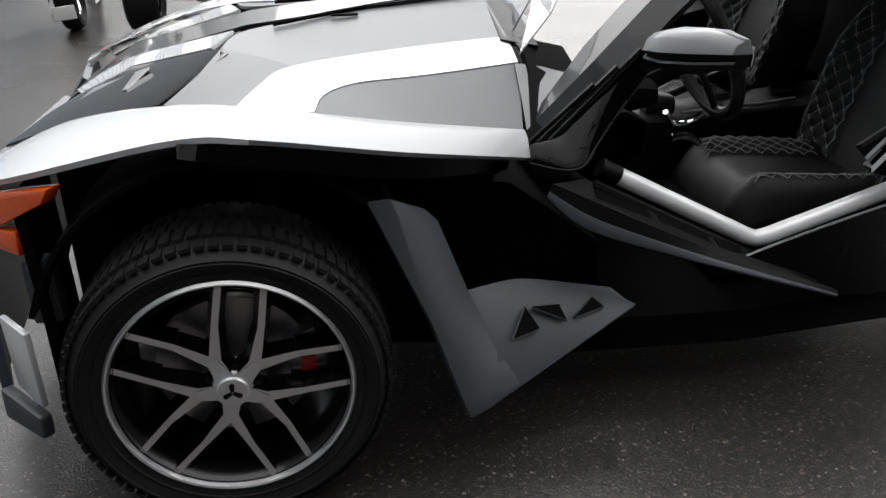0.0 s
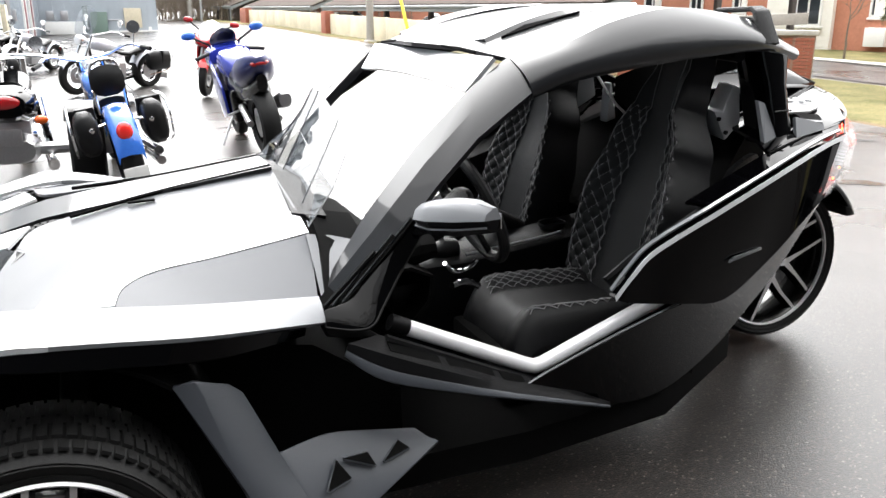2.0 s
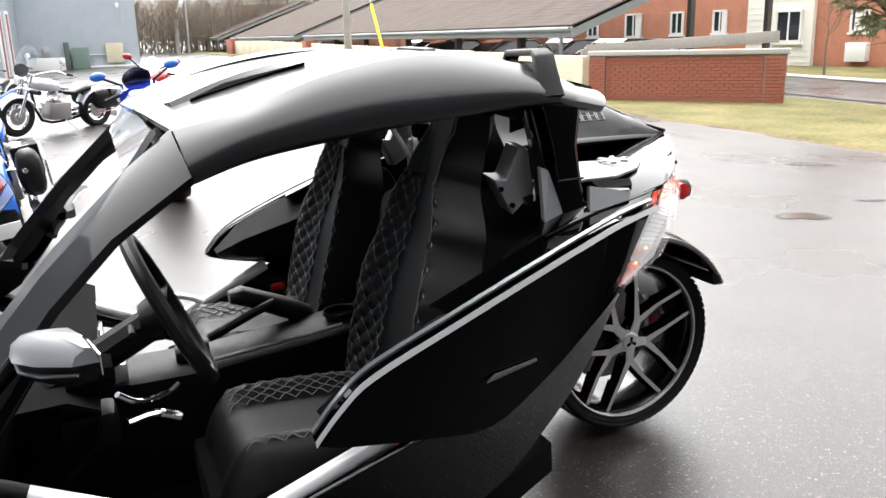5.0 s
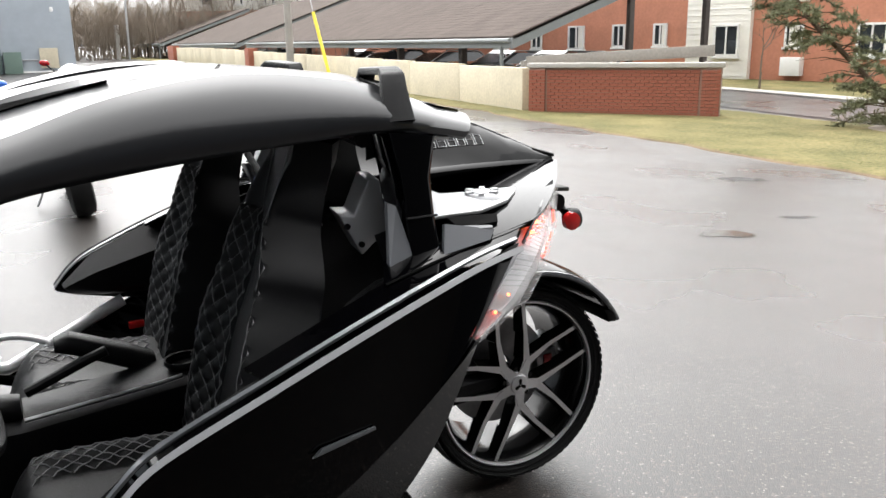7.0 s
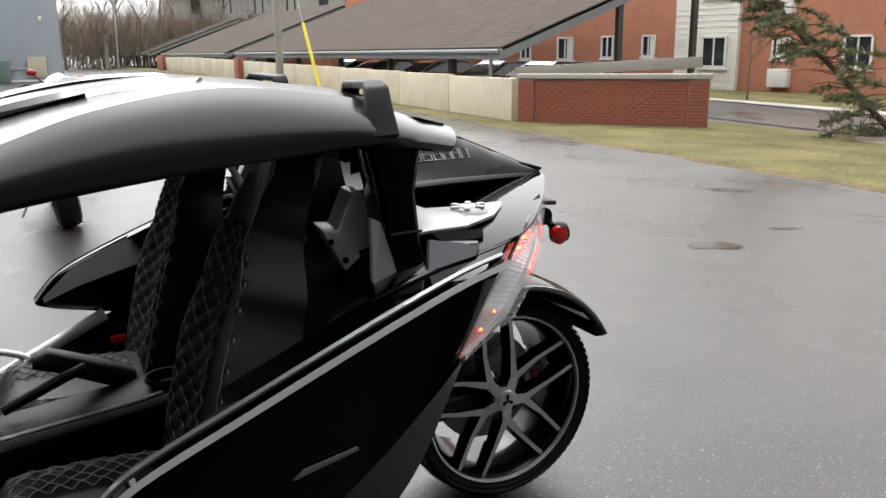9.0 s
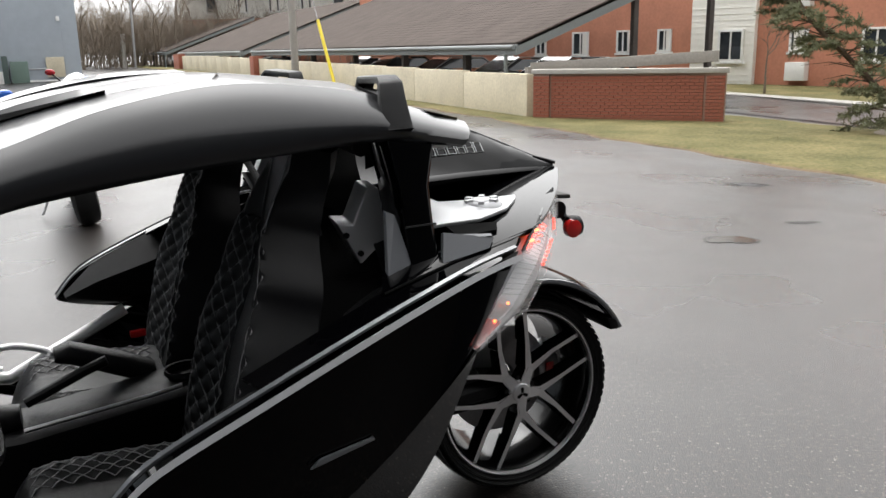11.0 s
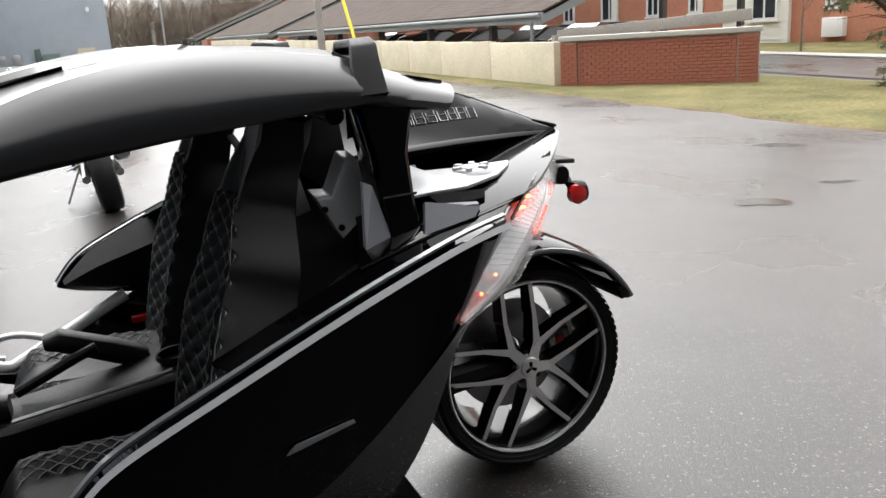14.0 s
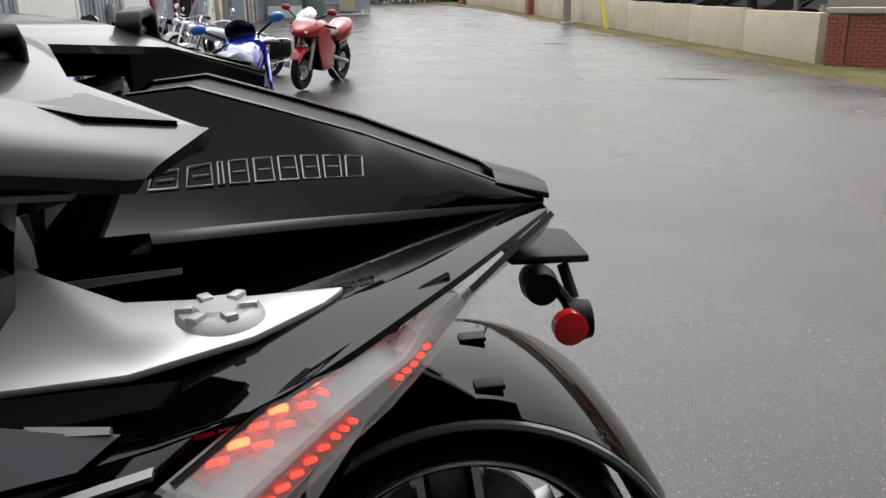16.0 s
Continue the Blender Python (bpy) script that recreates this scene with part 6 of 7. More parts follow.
# brick flats
def window(c, u, nrm, w, h, z, parent, sash=2):
    """Framed window with panes, curtains and sill on a wall; c is its middle on the wall face."""
    ang = math.atan2(u.y, u.x)
    m = Matrix.Translation((c.x, c.y, z)) @ Matrix.Rotation(ang, 4, "Z")
    inv = parent.matrix_basis.inverted()
    fr = bmesh.new()
    t = 0.08
    for sx in (-1, 1):
        box((sx * (w / 2 - t / 2), 0, 0), (t, 0.16, h), fr, m)
        box((0, 0, sx * (h / 2 - t / 2)), (w, 0.16, t), fr, m)
    for k in range(1, sash):
        box((-w / 2 + w * k / sash, 0, 0), (0.06, 0.14, h), fr, m)
    f = part("window", fr, WHITE, parent, smooth=0)
    f.matrix_parent_inverse = inv
    for k in range(sash):
        p = part("pane", box((-w / 2 + w * (k + 0.5) / sash, 0, 0), (w / sash - 0.06, 0.05, h - 0.12), None, m), PANE, f)
        if k % 2 == 0 and random.random() < 0.7:
            part("curtain", box((-w / 2 + w * (k + 0.5) / sash, 0.0, 0.0), (w / sash * 0.55, 0.07, h - 0.14), None, m), SIDING, f)
    part("sill", box((0, -0.04 if nrm.y < 0 else 0.04, -h / 2 - 0.05), (w + 0.14, 0.26, 0.09), None, m, 0.01), WHITE, f)


def wall_run(parent, p, u, s0, s1, z0, z1, material, name="wall"):
    a, b = p + u * s0, p + u * s1
    c = (a + b) / 2
    ob = part(name, box((0, 0, 0), (abs(s1 - s0), 0.3, z1 - z0), None, Matrix.Translation((c.x, c.y, (z0 + z1) / 2)) @ Matrix.Rotation(math.atan2(u.y, u.x), 4, "Z")), material, parent, smooth=0)
    ob.matrix_parent_inverse = parent.matrix_basis.inverted()
    return ob


flats = thing("brick_flats", "two-storey orange-red brick flats with a cream siding bay", "building", (27.8, 22.4, -0.33))
O1, U1 = V(27.78, 22.36), V(-0.29, 0.957).normalized()
N1 = V(-U1.y, U1.x)
wall_run(flats, O1, U1, -24, 0.2, -0.4, 5.4, ORANGE_BRICK)
wall_run(flats, O1, U1, 3.0, 26, -0.4, 5.4, ORANGE_BRICK)
wall_run(flats, O1 + N1 * 0.25, U1, 0.2, 3.0, -0.4, 5.4, SIDING, "siding_bay")
for i in range(23):
    wall_run(flats, O1 + N1 * 0.268, U1, 0.2, 3.0, -0.3 + i * 0.24, -0.275 + i * 0.24, SIDING, "lap_board")
for s, z, w, h, k in ((-4.35, 1.32, 1.05, 1.2, 2), (-1.5, 1.5, 0.72, 0.85, 1), (4.4, 1.62, 0.68, 0.95, 2), (6.55, 1.6, 0.68, 1.0, 2), (8.95, 1.55, 0.95, 1.08, 2), (11.4, 1.55, 0.68, 1.0, 2), (13.8, 1.55, 0.95, 1.0, 2), (-7.6, 1.32, 1.05, 1.2, 2), (-10.5, 1.32, 1.05, 1.2, 2)):
    for dz in (0, 2.75):
        window(O1 + U1 * s + N1 * 0.165, U1, N1, w, h, z + dz, flats, k)
for z in (1.35, 4.1):
    window(O1 + U1 * 1.16 + N1 * 0.43, U1, N1, 1.1, 1.25, z, flats, 2)
at = O1 + U1 * -1.57 + N1 * 0.3
for z in (0.34, 3.1):
    ac = part("air_conditioner", box((0, 0, 0), (0.78, 0.5, 0.7), None, Matrix.Translation((at.x, at.y, z)) @ Matrix.Rotation(math.atan2(U1.y, U1.x), 4, "Z"), 0.03), WHITE, flats, "white wall air conditioner")
    ac.matrix_parent_inverse = flats.matrix_basis.inverted()
lm_ = O1 + U1 * -5.3 + N1 * 0.22
lamp_ = part("wall_lamp", box((lm_.x, lm_.y, 2.35), (0.2, 0.2, 0.22), None, None, 0.03), DARK_TIMBER, flats)
lamp_.matrix_parent_inverse = flats.matrix_basis.inverted()
far = thing("far_hotel", "distant pale brick hotel with rows of small windows", "building", (30, 85, -0.3))
O3, U3 = V(20, 92), V(0.80, -0.6).normalized()
N3 = V(-0.6, -0.8)
wall_run(far, O3, U3, -4, 40, -0.4, 6.0, ORANGE_BRICK)
wall_run(far, O3 + N3 * 0.05, U3, -4, 40, 5.0, 8.2, SIDING, "upper_wall")
for i in range(11):
    for z in (3.0, 6.4):
        window(O3 + U3 * (i * 3.6) + N3 * 0.22, U3, N3, 1.2, 1.6, z, far, 1)
ob = part("roof", slab([(14, 92, 8.2), (56, 62, 8.2), (58, 66, 9.6), (16, 96, 9.6)], (0, 0, 0.2)), SHINGLE, far)
ob.matrix_parent_inverse = far.matrix_basis.inverted()


# ---- trees ----
def limbs(bm, p, d, length, r, depth, rnd, droop=0.0):
    """Forking bare limbs."""
    q = p + d * length
    mid_ = p.lerp(q, 0.5) + V(rnd.uniform(-1, 1), rnd.uniform(-1, 1), rnd.uniform(-0.3, 0.6)) * length * 0.07
    tube([p, mid_, q], r, bm, 5 if depth > 1 else 3, taper=r * 0.6)
    if depth == 0:
        return
    for k in range(rnd.choice((2, 3, 3))):
        a = d.orthogonal().normalized()
        a.rotate(Matrix.Rotation(rnd.uniform(0, 6.28), 3, d))
        nd = (d + a * rnd.uniform(0.35, 0.8) + V(0, 0, 0.12 - droop)).normalized()
        limbs(bm, p.lerp(q, rnd.uniform(0.55, 1.0)), nd, length * rnd.uniform(0.58, 0.8), r * 0.55, depth - 1, rnd, droop)


rnd = random.Random(7)
protos = []
for k in range(4):
    t = thing("bare_tree", "tall bare leafless winter tree with fine grey-brown twigs", "tree", group="bare trees behind the lot")
    b = bmesh.new()
    limbs(b, V(0, 0, 2.6), V(0.05, 0, 1).normalized(), 2.6, 0.10, 5, rnd)
    part("trunk", tube([(0, 0, -0.2), (0.05, 0.02, 1.4), (0.1, 0, 2.7)], 0.15, n=9, taper=0.10), BARK, t)
    part("crown", b, BARK, t)
    protos.append(t)
spots = [(5 + 34 * rnd.random(), 92 + rnd.uniform(-7, 12), rnd.uniform(0.8, 1.7)) for i in range(26)] + [(4.5 + 12 * rnd.random(), 84 + rnd.uniform(-2, 3), rnd.uniform(0.6, 1.1)) for i in range(8)]
# the trees behind the camera, which show in the paint
spots += [(-16 + 1.7 * i, -14 + rnd.uniform(-2.5, 2.5), rnd.uniform(1.4, 2.1)) for i in range(24)]
for i, (x, y, sc) in enumerate(spots):
    m = pose(x, y, lie(max(-10, min(30, x)), y), 0, 0, rnd.uniform(0, 360))
    if i < 4:
        protos[i].matrix_basis = m @ Matrix.Diagonal((sc, sc, sc, 1))
    else:
        c = copy_thing(protos[i % 4], m)
        c.scale = (sc, sc, sc)
# added wall out of view: keeps bright sky out of the black paint's reflections
tagged(part("wall_behind", box((2, -9.0, 4.2), (60, 0.3, 9.6)), UNSEEN_WALL), "unseen dark grey wall added behind the camera to darken reflections", "wall", kind="structure")
# fine bare brush: thin three-sided twigs
vs, fs = [], []


def twig(p, q, r):
    i = len(vs)
    for c, w in ((p, r), (q, r * 0.55)):
        vs.extend(((c.x + w, c.y, c.z), (c.x - w * 0.5, c.y + w * 0.87, c.z), (c.x - w * 0.5, c.y - w * 0.87, c.z)))
    fs.extend(((i, i + 1, i + 4, i + 3), (i + 1, i + 2, i + 5, i + 4), (i + 2, i, i + 3, i + 5)))


def shrub(p, d, length, r, depth):
    q = p + d * length
    twig(p, q, r)
    if depth:
        for k in range(3):
            nd_ = (d + V(rnd.uniform(-0.7, 0.7), rnd.uniform(-0.7, 0.7), rnd.uniform(-0.2, 0.35))).normalized()
            shrub(p.lerp(q, rnd.uniform(0.45, 1.0)), nd_, length * rnd.uniform(0.55, 0.8), r * 0.6, depth - 1)


for i in range(900):
    shrub(V(rnd.uniform(3, 34), rnd.uniform(82, 108), -0.3), V(rnd.uniform(-0.3, 0.3), rnd.uniform(-0.3, 0.3), 1).normalized(), rnd.uniform(1.3, 3.4), 0.05, 4)
tagged(raw("brush", vs, fs, BARK), "thicket of bare grey-brown brush behind the lot", "brush", kind="stuff")
bank = [[(x, y, z) for x, z in ((3.9, -0.2), (12, 0.0), (30, 0.6), (60, 1.0))] for y, z in ((84, 0), (100, 0), (130, 0))]
tagged(part("bank", skin(bank), DIRT), "brown leaf-covered bank under the trees", "ground", kind="structure")

sap = thing("sapling", "thin bare young tree in a mulch ring before the flats", "tree", (23.6, 18.3, -0.33))
b = bmesh.new()
limbs(b, V(0, 0, 0.6), V(0.05, 0.0, 1).normalized(), 0.9, 0.035, 4, random.Random(5))
part("crown", b, BARK, sap)
part("trunk", tube([(0, 0, -0.05), (0.02, 0, 0.65)], 0.05, n=7, taper=0.035), BARK, sap)

# leaning conifer with drooping sprays
tagged(part("mulch_bed", skin([[(16.6 + r * math.cos(a * math.pi / 12), 7.7 + r * 0.8 * math.sin(a * math.pi / 12), lie(16.6, 7.7) + z) for a in range(25)] for r, z in ((0.05, 0.10), (0.6, 0.09), (1.2, 0.05))]), BARK), "brown mulch bed round a leaning spruce", "mulch", kind="structure")
fir = thing("leaning_spruce", "sparse leaning spruce with half-bare drooping boughs", "tree", (16.5, 7.8, -0.32))
rnd = random.Random(11)
trunk = [V(0.06, -0.02, -0.1), V(-0.2, 0.37, 0.37), V(-0.5, 0.87, 0.99), V(-0.8, 1.28, 1.51), V(-1.1, 1.79, 2.09), V(-1.4, 2.2, 2.8), V(-1.6, 2.5, 3.6), V(-1.7, 2.7, 4.3)]
part("trunk", tube(trunk, 0.068, n=9, smooth=4, taper=0.03), DARK_BARK, fir)
TP = spline(trunk, 8)
nd = bmesh.new()
bb = bmesh.new()
for i in range(118):
    p = TP[min(len(TP) - 1, 3 + int(i * (len(TP) - 4) / 118))]
    a = rnd.uniform(0, 6.28)
    L = rnd.uniform(0.5, 1.25) * (1.1 - 0.30 * i / 118)
    d = V(math.cos(a), math.sin(a), rnd.uniform(-0.15, 0.5)).normalized()
    q1 = p + d * L * 0.5
    q2 = p + d * L + V(0, 0, -0.18 * L)
    tube([p, q1, q2], 0.018, bb, 4, taper=0.005)
    if rnd.random() < (0.45 if i < 50 else 0.12):
        continue
    for k in range(34):
        t = rnd.uniform(0.3, 1.0) ** 0.7
        c = (p.lerp(q1, t * 2) if t < 0.5 else q1.lerp(q2, t * 2 - 1))
        e = (d * 0.5 + V(rnd.uniform(-1, 1), rnd.uniform(-1, 1), rnd.uniform(-0.7, 0.5))).normalized() * rnd.uniform(0.08, 0.2)
        tube([c, c + e], 0.004, bb, 3)
        for j in range(8):
            n0 = c + e * (j / 8)
            w = e.orthogonal().normalized()
            w.rotate(Matrix.Rotation(rnd.uniform(0, 6.28), 3, e.normalized()))
            tip = n0 + e * 0.3 + w * rnd.uniform(0.05, 0.09)
            sd = w.cross(e).normalized() * 0.011
            nd.faces.new([nd.verts.new(v) for v in (n0 - sd, n0 + sd, tip)])
part("bough", bb, DARK_BARK, fir)
ob = part("needles", nd, NEEDLE, fir, smooth=0)
ob["kind"] = "stuff"

# ---- motorcycles ----
BLUE = mat("deep_blue_paint", (0.015, 0.03, 0.30), 0.2, 0.2, 1.0, 0.1)
LIGHT_BLUE = mat("mid_blue_paint", (0.03, 0.14, 0.55), 0.22, 0.1, 1.0, 0.08)
NAVY = mat("navy_plastic", (0.012, 0.016, 0.085), 0.3, 0, 0.6, 0.1)
RED_PAINT = mat("bright_red_paint", (0.36, 0.008, 0.012), 0.25, 0.0, 0.35, 0.08)
PEARL = mat("pearl_silver_paint", (0.55, 0.57, 0.62), 0.25, 0.3, 1.0, 0.05)
PLAIN_LENS = mat("clear_lamp_lens", (0.75, 0.76, 0.78), 0.1, 0, 0.8, 0.05)
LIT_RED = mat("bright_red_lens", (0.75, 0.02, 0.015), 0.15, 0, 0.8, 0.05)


def bike_wheel(name, x, r, w, parent, spoked, y=0.0):
    t = part(name, lathe([(r - 0.12, -w * 0.35), (r - 0.06, -w / 2), (r - 0.02, -w * 0.42), (r, -w * 0.12), (r, w * 0.12), (r - 0.02, w * 0.42), (r - 0.06, w / 2), (r - 0.12, w * 0.35)], n=40, c=(x, y, r)), RUBBER, parent)
    part("rim", lathe([(r - 0.125, -w * 0.3), (r - 0.14, 0), (r - 0.125, w * 0.3), (r - 0.10, w * 0.36), (r - 0.10, -w * 0.36), (r - 0.125, -w * 0.3)], n=32, c=(x, y, r)), CHROME if spoked else RIM_BLACK, t)
    sp = bmesh.new()
    for k in range(20 if spoked else 5):
        a = 2 * math.pi * k / (20 if spoked else 5)
        tube([(x + 0.03 * math.cos(a), y + (0.03 if k % 2 else -0.03), r + 0.03 * math.sin(a)), (x + (r - 0.12) * math.cos(a + 0.1), y, r + (r - 0.12) * math.sin(a + 0.1))], 0.004 if spoked else 0.018, sp, 5)
    part("spokes", sp, CHROME if spoked else RIM_BLACK, t)
    part("hub", lathe([(0.01, -0.06), (0.05, -0.06), (0.05, 0.06), (0.01, 0.06)], n=16, c=(x, y, r)), STEEL, t)
    part("brake_disc", lathe([(0.06, w * 0.3), (0.14, w * 0.3), (0.14, w * 0.3 + 0.006), (0.06, w * 0.3 + 0.006)], n=24, c=(x, y, r)), STEEL, t)
    return t


def blob(c, size, n=12, m=None, bm=None):
    bm = bm or bmesh.new()
    bmesh.ops.create_uvsphere(bm, u_segments=n * 2, v_segments=n, radius=0.5, matrix=(m or Matrix()) @ Matrix.Translation(c) @ Matrix.Diagonal((*size, 1)))
    return bm


def hull(stations, n=14):
    """A rounded body: stations of (x, half width, z low, z high)."""
    rings = []
    for x, w, lo, hi in stations:
        ring = []
        for k in range(n):
            a = 2 * math.pi * k / n
            cx, cz = math.cos(a), math.sin(a)
            ring.append(V(x, w * abs(cx) ** 0.7 * (1 if cx > 0 else -1), (lo + hi) / 2 + (hi - lo) / 2 * abs(cz) ** 0.8 * (1 if cz > 0 else -1)))
        rings.append(ring)
    bm = skin(rings, None, True)
    bm.verts.ensure_lookup_table()
    m = len(bm.verts)
    bm.faces.new([bm.verts[k] for k in range(n)][::-1])
    bm.faces.new([bm.verts[m - n + k] for k in range(n)])
    return bm


def engine(parent, chrome=True):
    e = part("engine", box((0.06, 0, 0.36), (0.42, 0.26, 0.28), None, None, 0.03), STEEL, parent)
    fins = bmesh.new()
    for sgn, tilt in ((1, 24), (-1, -24)):
        for k in range(7):
            box((0, 0, 0.12 + 0.03 * k), (0.15, 0.2, 0.012), fins, Matrix.Translation((0.06, 0, 0.38)) @ Matrix.Rotation(radians(tilt), 4, "Y"))
    part("cylinder_fins", fins, CHROME if chrome else RIM_BLACK, e)
    part("air_cleaner", lathe([(0.0, -0.22), (0.08, -0.22), (0.09, -0.19), (0.09, -0.14)], n=24, c=(0.05, 0, 0.58)), CHROME, e)
    part("crank_cover", lathe([(0.0, -0.17), (0.09, -0.165), (0.11, -0.13)], n=24, c=(0.1, 0, 0.32)), CHROME, e)


def cruiser(label, paint, at, rz, lean=-7, bags=True, screen=False, sissy=False, tailpaint=None):
    b = thing("cruiser_motorcycle", label, "motorcycle", group="motorcycles on the lot")
    bike_wheel("front_wheel", 0.82, 0.33, 0.11, b, True)
    bike_wheel("rear_wheel", -0.75, 0.32, 0.17, b, True)
    part("frame", tube([(0.55, 0, 0.85), (0.35, 0, 0.22), (-0.3, 0, 0.2), (-0.72, 0, 0.33), (-0.45, 0, 0.62), (0.5, 0, 0.80)], 0.024, n=8, smooth=3), RIM_BLACK, b)
    engine(b)
    part("tank", hull([(-0.02, 0.03, 0.68, 0.76), (0.05, 0.11, 0.66, 0.84), (0.22, 0.15, 0.68, 0.90), (0.42, 0.13, 0.72, 0.92), (0.55, 0.04, 0.78, 0.88)]), paint, b, "glossy teardrop tank", smooth=60)
    part("seat", hull([(-0.62, 0.10, 0.66, 0.74), (-0.5, 0.13, 0.64, 0.76), (-0.35, 0.13, 0.62, 0.72), (-0.2, 0.17, 0.60, 0.69), (-0.05, 0.14, 0.62, 0.70), (0.03, 0.07, 0.66, 0.72)]), LEATHER, b, "black leather seat", smooth=60)
    arc_ = [radians(a) for a in range(20, 190, 10)]
    part("rear_fender", skin([[(-0.75 + 0.36 * math.cos(a), y, 0.33 + 0.36 * math.sin(a) + dz) for y, dz in ((-0.10, -0.05), (-0.08, 0), (0, 0.012), (0.08, 0), (0.10, -0.05))] for a in arc_]), tailpaint or paint, b, solid=0.006, smooth=60)
    part("front_fender", skin([[(0.82 + 0.355 * math.cos(a), y, 0.33 + 0.355 * math.sin(a) + dz) for y, dz in ((-0.08, -0.05), (-0.06, 0), (0.06, 0), (0.08, -0.05))] for a in [radians(q) for q in range(30, 170, 12)]]), paint, b, solid=0.006, smooth=60)
    for s in (-1, 1):
        part("fork_leg", tube([(0.84, s * 0.10, 0.33), (0.56, s * 0.10, 0.98)], 0.026, n=10), CHROME, b)
        part("turn_signal", blob((-0.98, s * 0.22, 0.56), (0.09, 0.09, 0.09), 8), CHROME, b, "chrome turn signal")
        part("signal_stalk", tube([(-0.90, s * 0.08, 0.58), (-0.97, s * 0.2, 0.57)], 0.012, n=6), CHROME, b)
        part("grip", tube([(0.20, s * 0.42, 1.02), (0.10, s * 0.48, 1.0)], 0.02, n=8), RUBBER, b)
        part("mirror", lathe([(0.0, 0.0), (0.055, 0.0), (0.055, 0.02), (0.0, 0.025)], "x", 20, None, (0.22, s * 0.40, 1.20)), CHROME, b)
        part("mirror_stem", tube([(0.24, s * 0.36, 1.03), (0.23, s * 0.40, 1.18)], 0.007, n=6), CHROME, b)
        if bags:
            g = part("saddlebag", hull([(-1.02, 0.07, 0.40, 0.66), (-0.98, 0.09, 0.36, 0.70), (-0.6, 0.09, 0.36, 0.70), (-0.52, 0.06, 0.42, 0.66)]), LEATHER, b, "black leather saddlebag", smooth=60)
            g.location.y = s * 0.25
            part("strap", box((-0.8, 0, 0.60), (0.03, 0.19, 0.22), None, None, 0.01), PLASTIC, g)
        part("bag_guard", tube([(-0.5, s * 0.34, 0.30), (-0.95, s * 0.36, 0.40), (-0.98, s * 0.36, 0.68), (-0.6, s * 0.34, 0.72)], 0.010, n=6, smooth=4), CHROME, b)
    part("handlebar", tube([(0.20, -0.45, 1.01), (0.32, -0.33, 1.06), (0.50, -0.12, 0.99), (0.50, 0.12, 0.99), (0.32, 0.33, 1.06), (0.20, 0.45, 1.01)], 0.013, n=8, smooth=4), CHROME, b)
    part("headlight", lathe([(0.0, 0.10), (0.06, 0.095), (0.085, 0.07), (0.085, 0.02), (0.05, -0.06), (0.0, -0.08)], "x", 24, None, (0.68, 0, 0.90)), CHROME, b)
    part("headlight_lens", lathe([(0.0, 0.105), (0.06, 0.1), (0.08, 0.078)], "x", 24, None, (0.685, 0, 0.90)), PLAIN_LENS, b)
    part("tail_light", blob((-1.075, 0, 0.52), (0.06, 0.12, 0.14), 8), LIT_RED, b, "bright red tail light")
    part("plate", box((-1.12, 0, 0.36), (0.01, 0.18, 0.11), None, Matrix.Rotation(radians(-8), 4, "Y"), 0.003), WHITE, b)
    for z in (0.22, 0.30):
        part("exhaust", tube([(0.25, -0.14, 0.42), (0.1, -0.18, z), (-0.5, -0.20, z), (-1.05, -0.21, z + 0.02)], 0.036, n=12, smooth=4), CHROME, b)
    part("kick_stand", tube([(0.0, 0.14, 0.22), (-0.12, 0.30, 0.02 + 0.03)], 0.012, n=6), STEEL, b)
    if sissy:
        part("sissy_bar", tube([(-0.62, -0.11, 0.62), (-0.74, -0.11, 0.95), (-0.76, -0.06, 1.03), (-0.76, 0.06, 1.03), (-0.74, 0.11, 0.95), (-0.62, 0.11, 0.62)], 0.014, n=8, smooth=3), CHROME, b)
        part("back_pad", hull([(-0.80, 0.06, 0.84, 0.94), (-0.76, 0.13, 0.76, 1.0), (-0.72, 0.12, 0.78, 0.98), (-0.70, 0.06, 0.84, 0.94)]), LEATHER, b, smooth=60)
    if screen:
        part("windshield", skin([[(0.66, -0.22, 0.96), (0.72, 0, 0.95), (0.66, 0.22, 0.96)], [(0.56, -0.25, 1.22), (0.62, 0, 1.24), (0.56, 0.25, 1.22)], [(0.48, -0.17, 1.42), (0.53, 0, 1.46), (0.48, 0.17, 1.42)]]), CLEAR, b, "clear touring windshield", solid=0.004, sub=1)
    b.matrix_basis = pose(*at, lean, 0, rz)
    return b


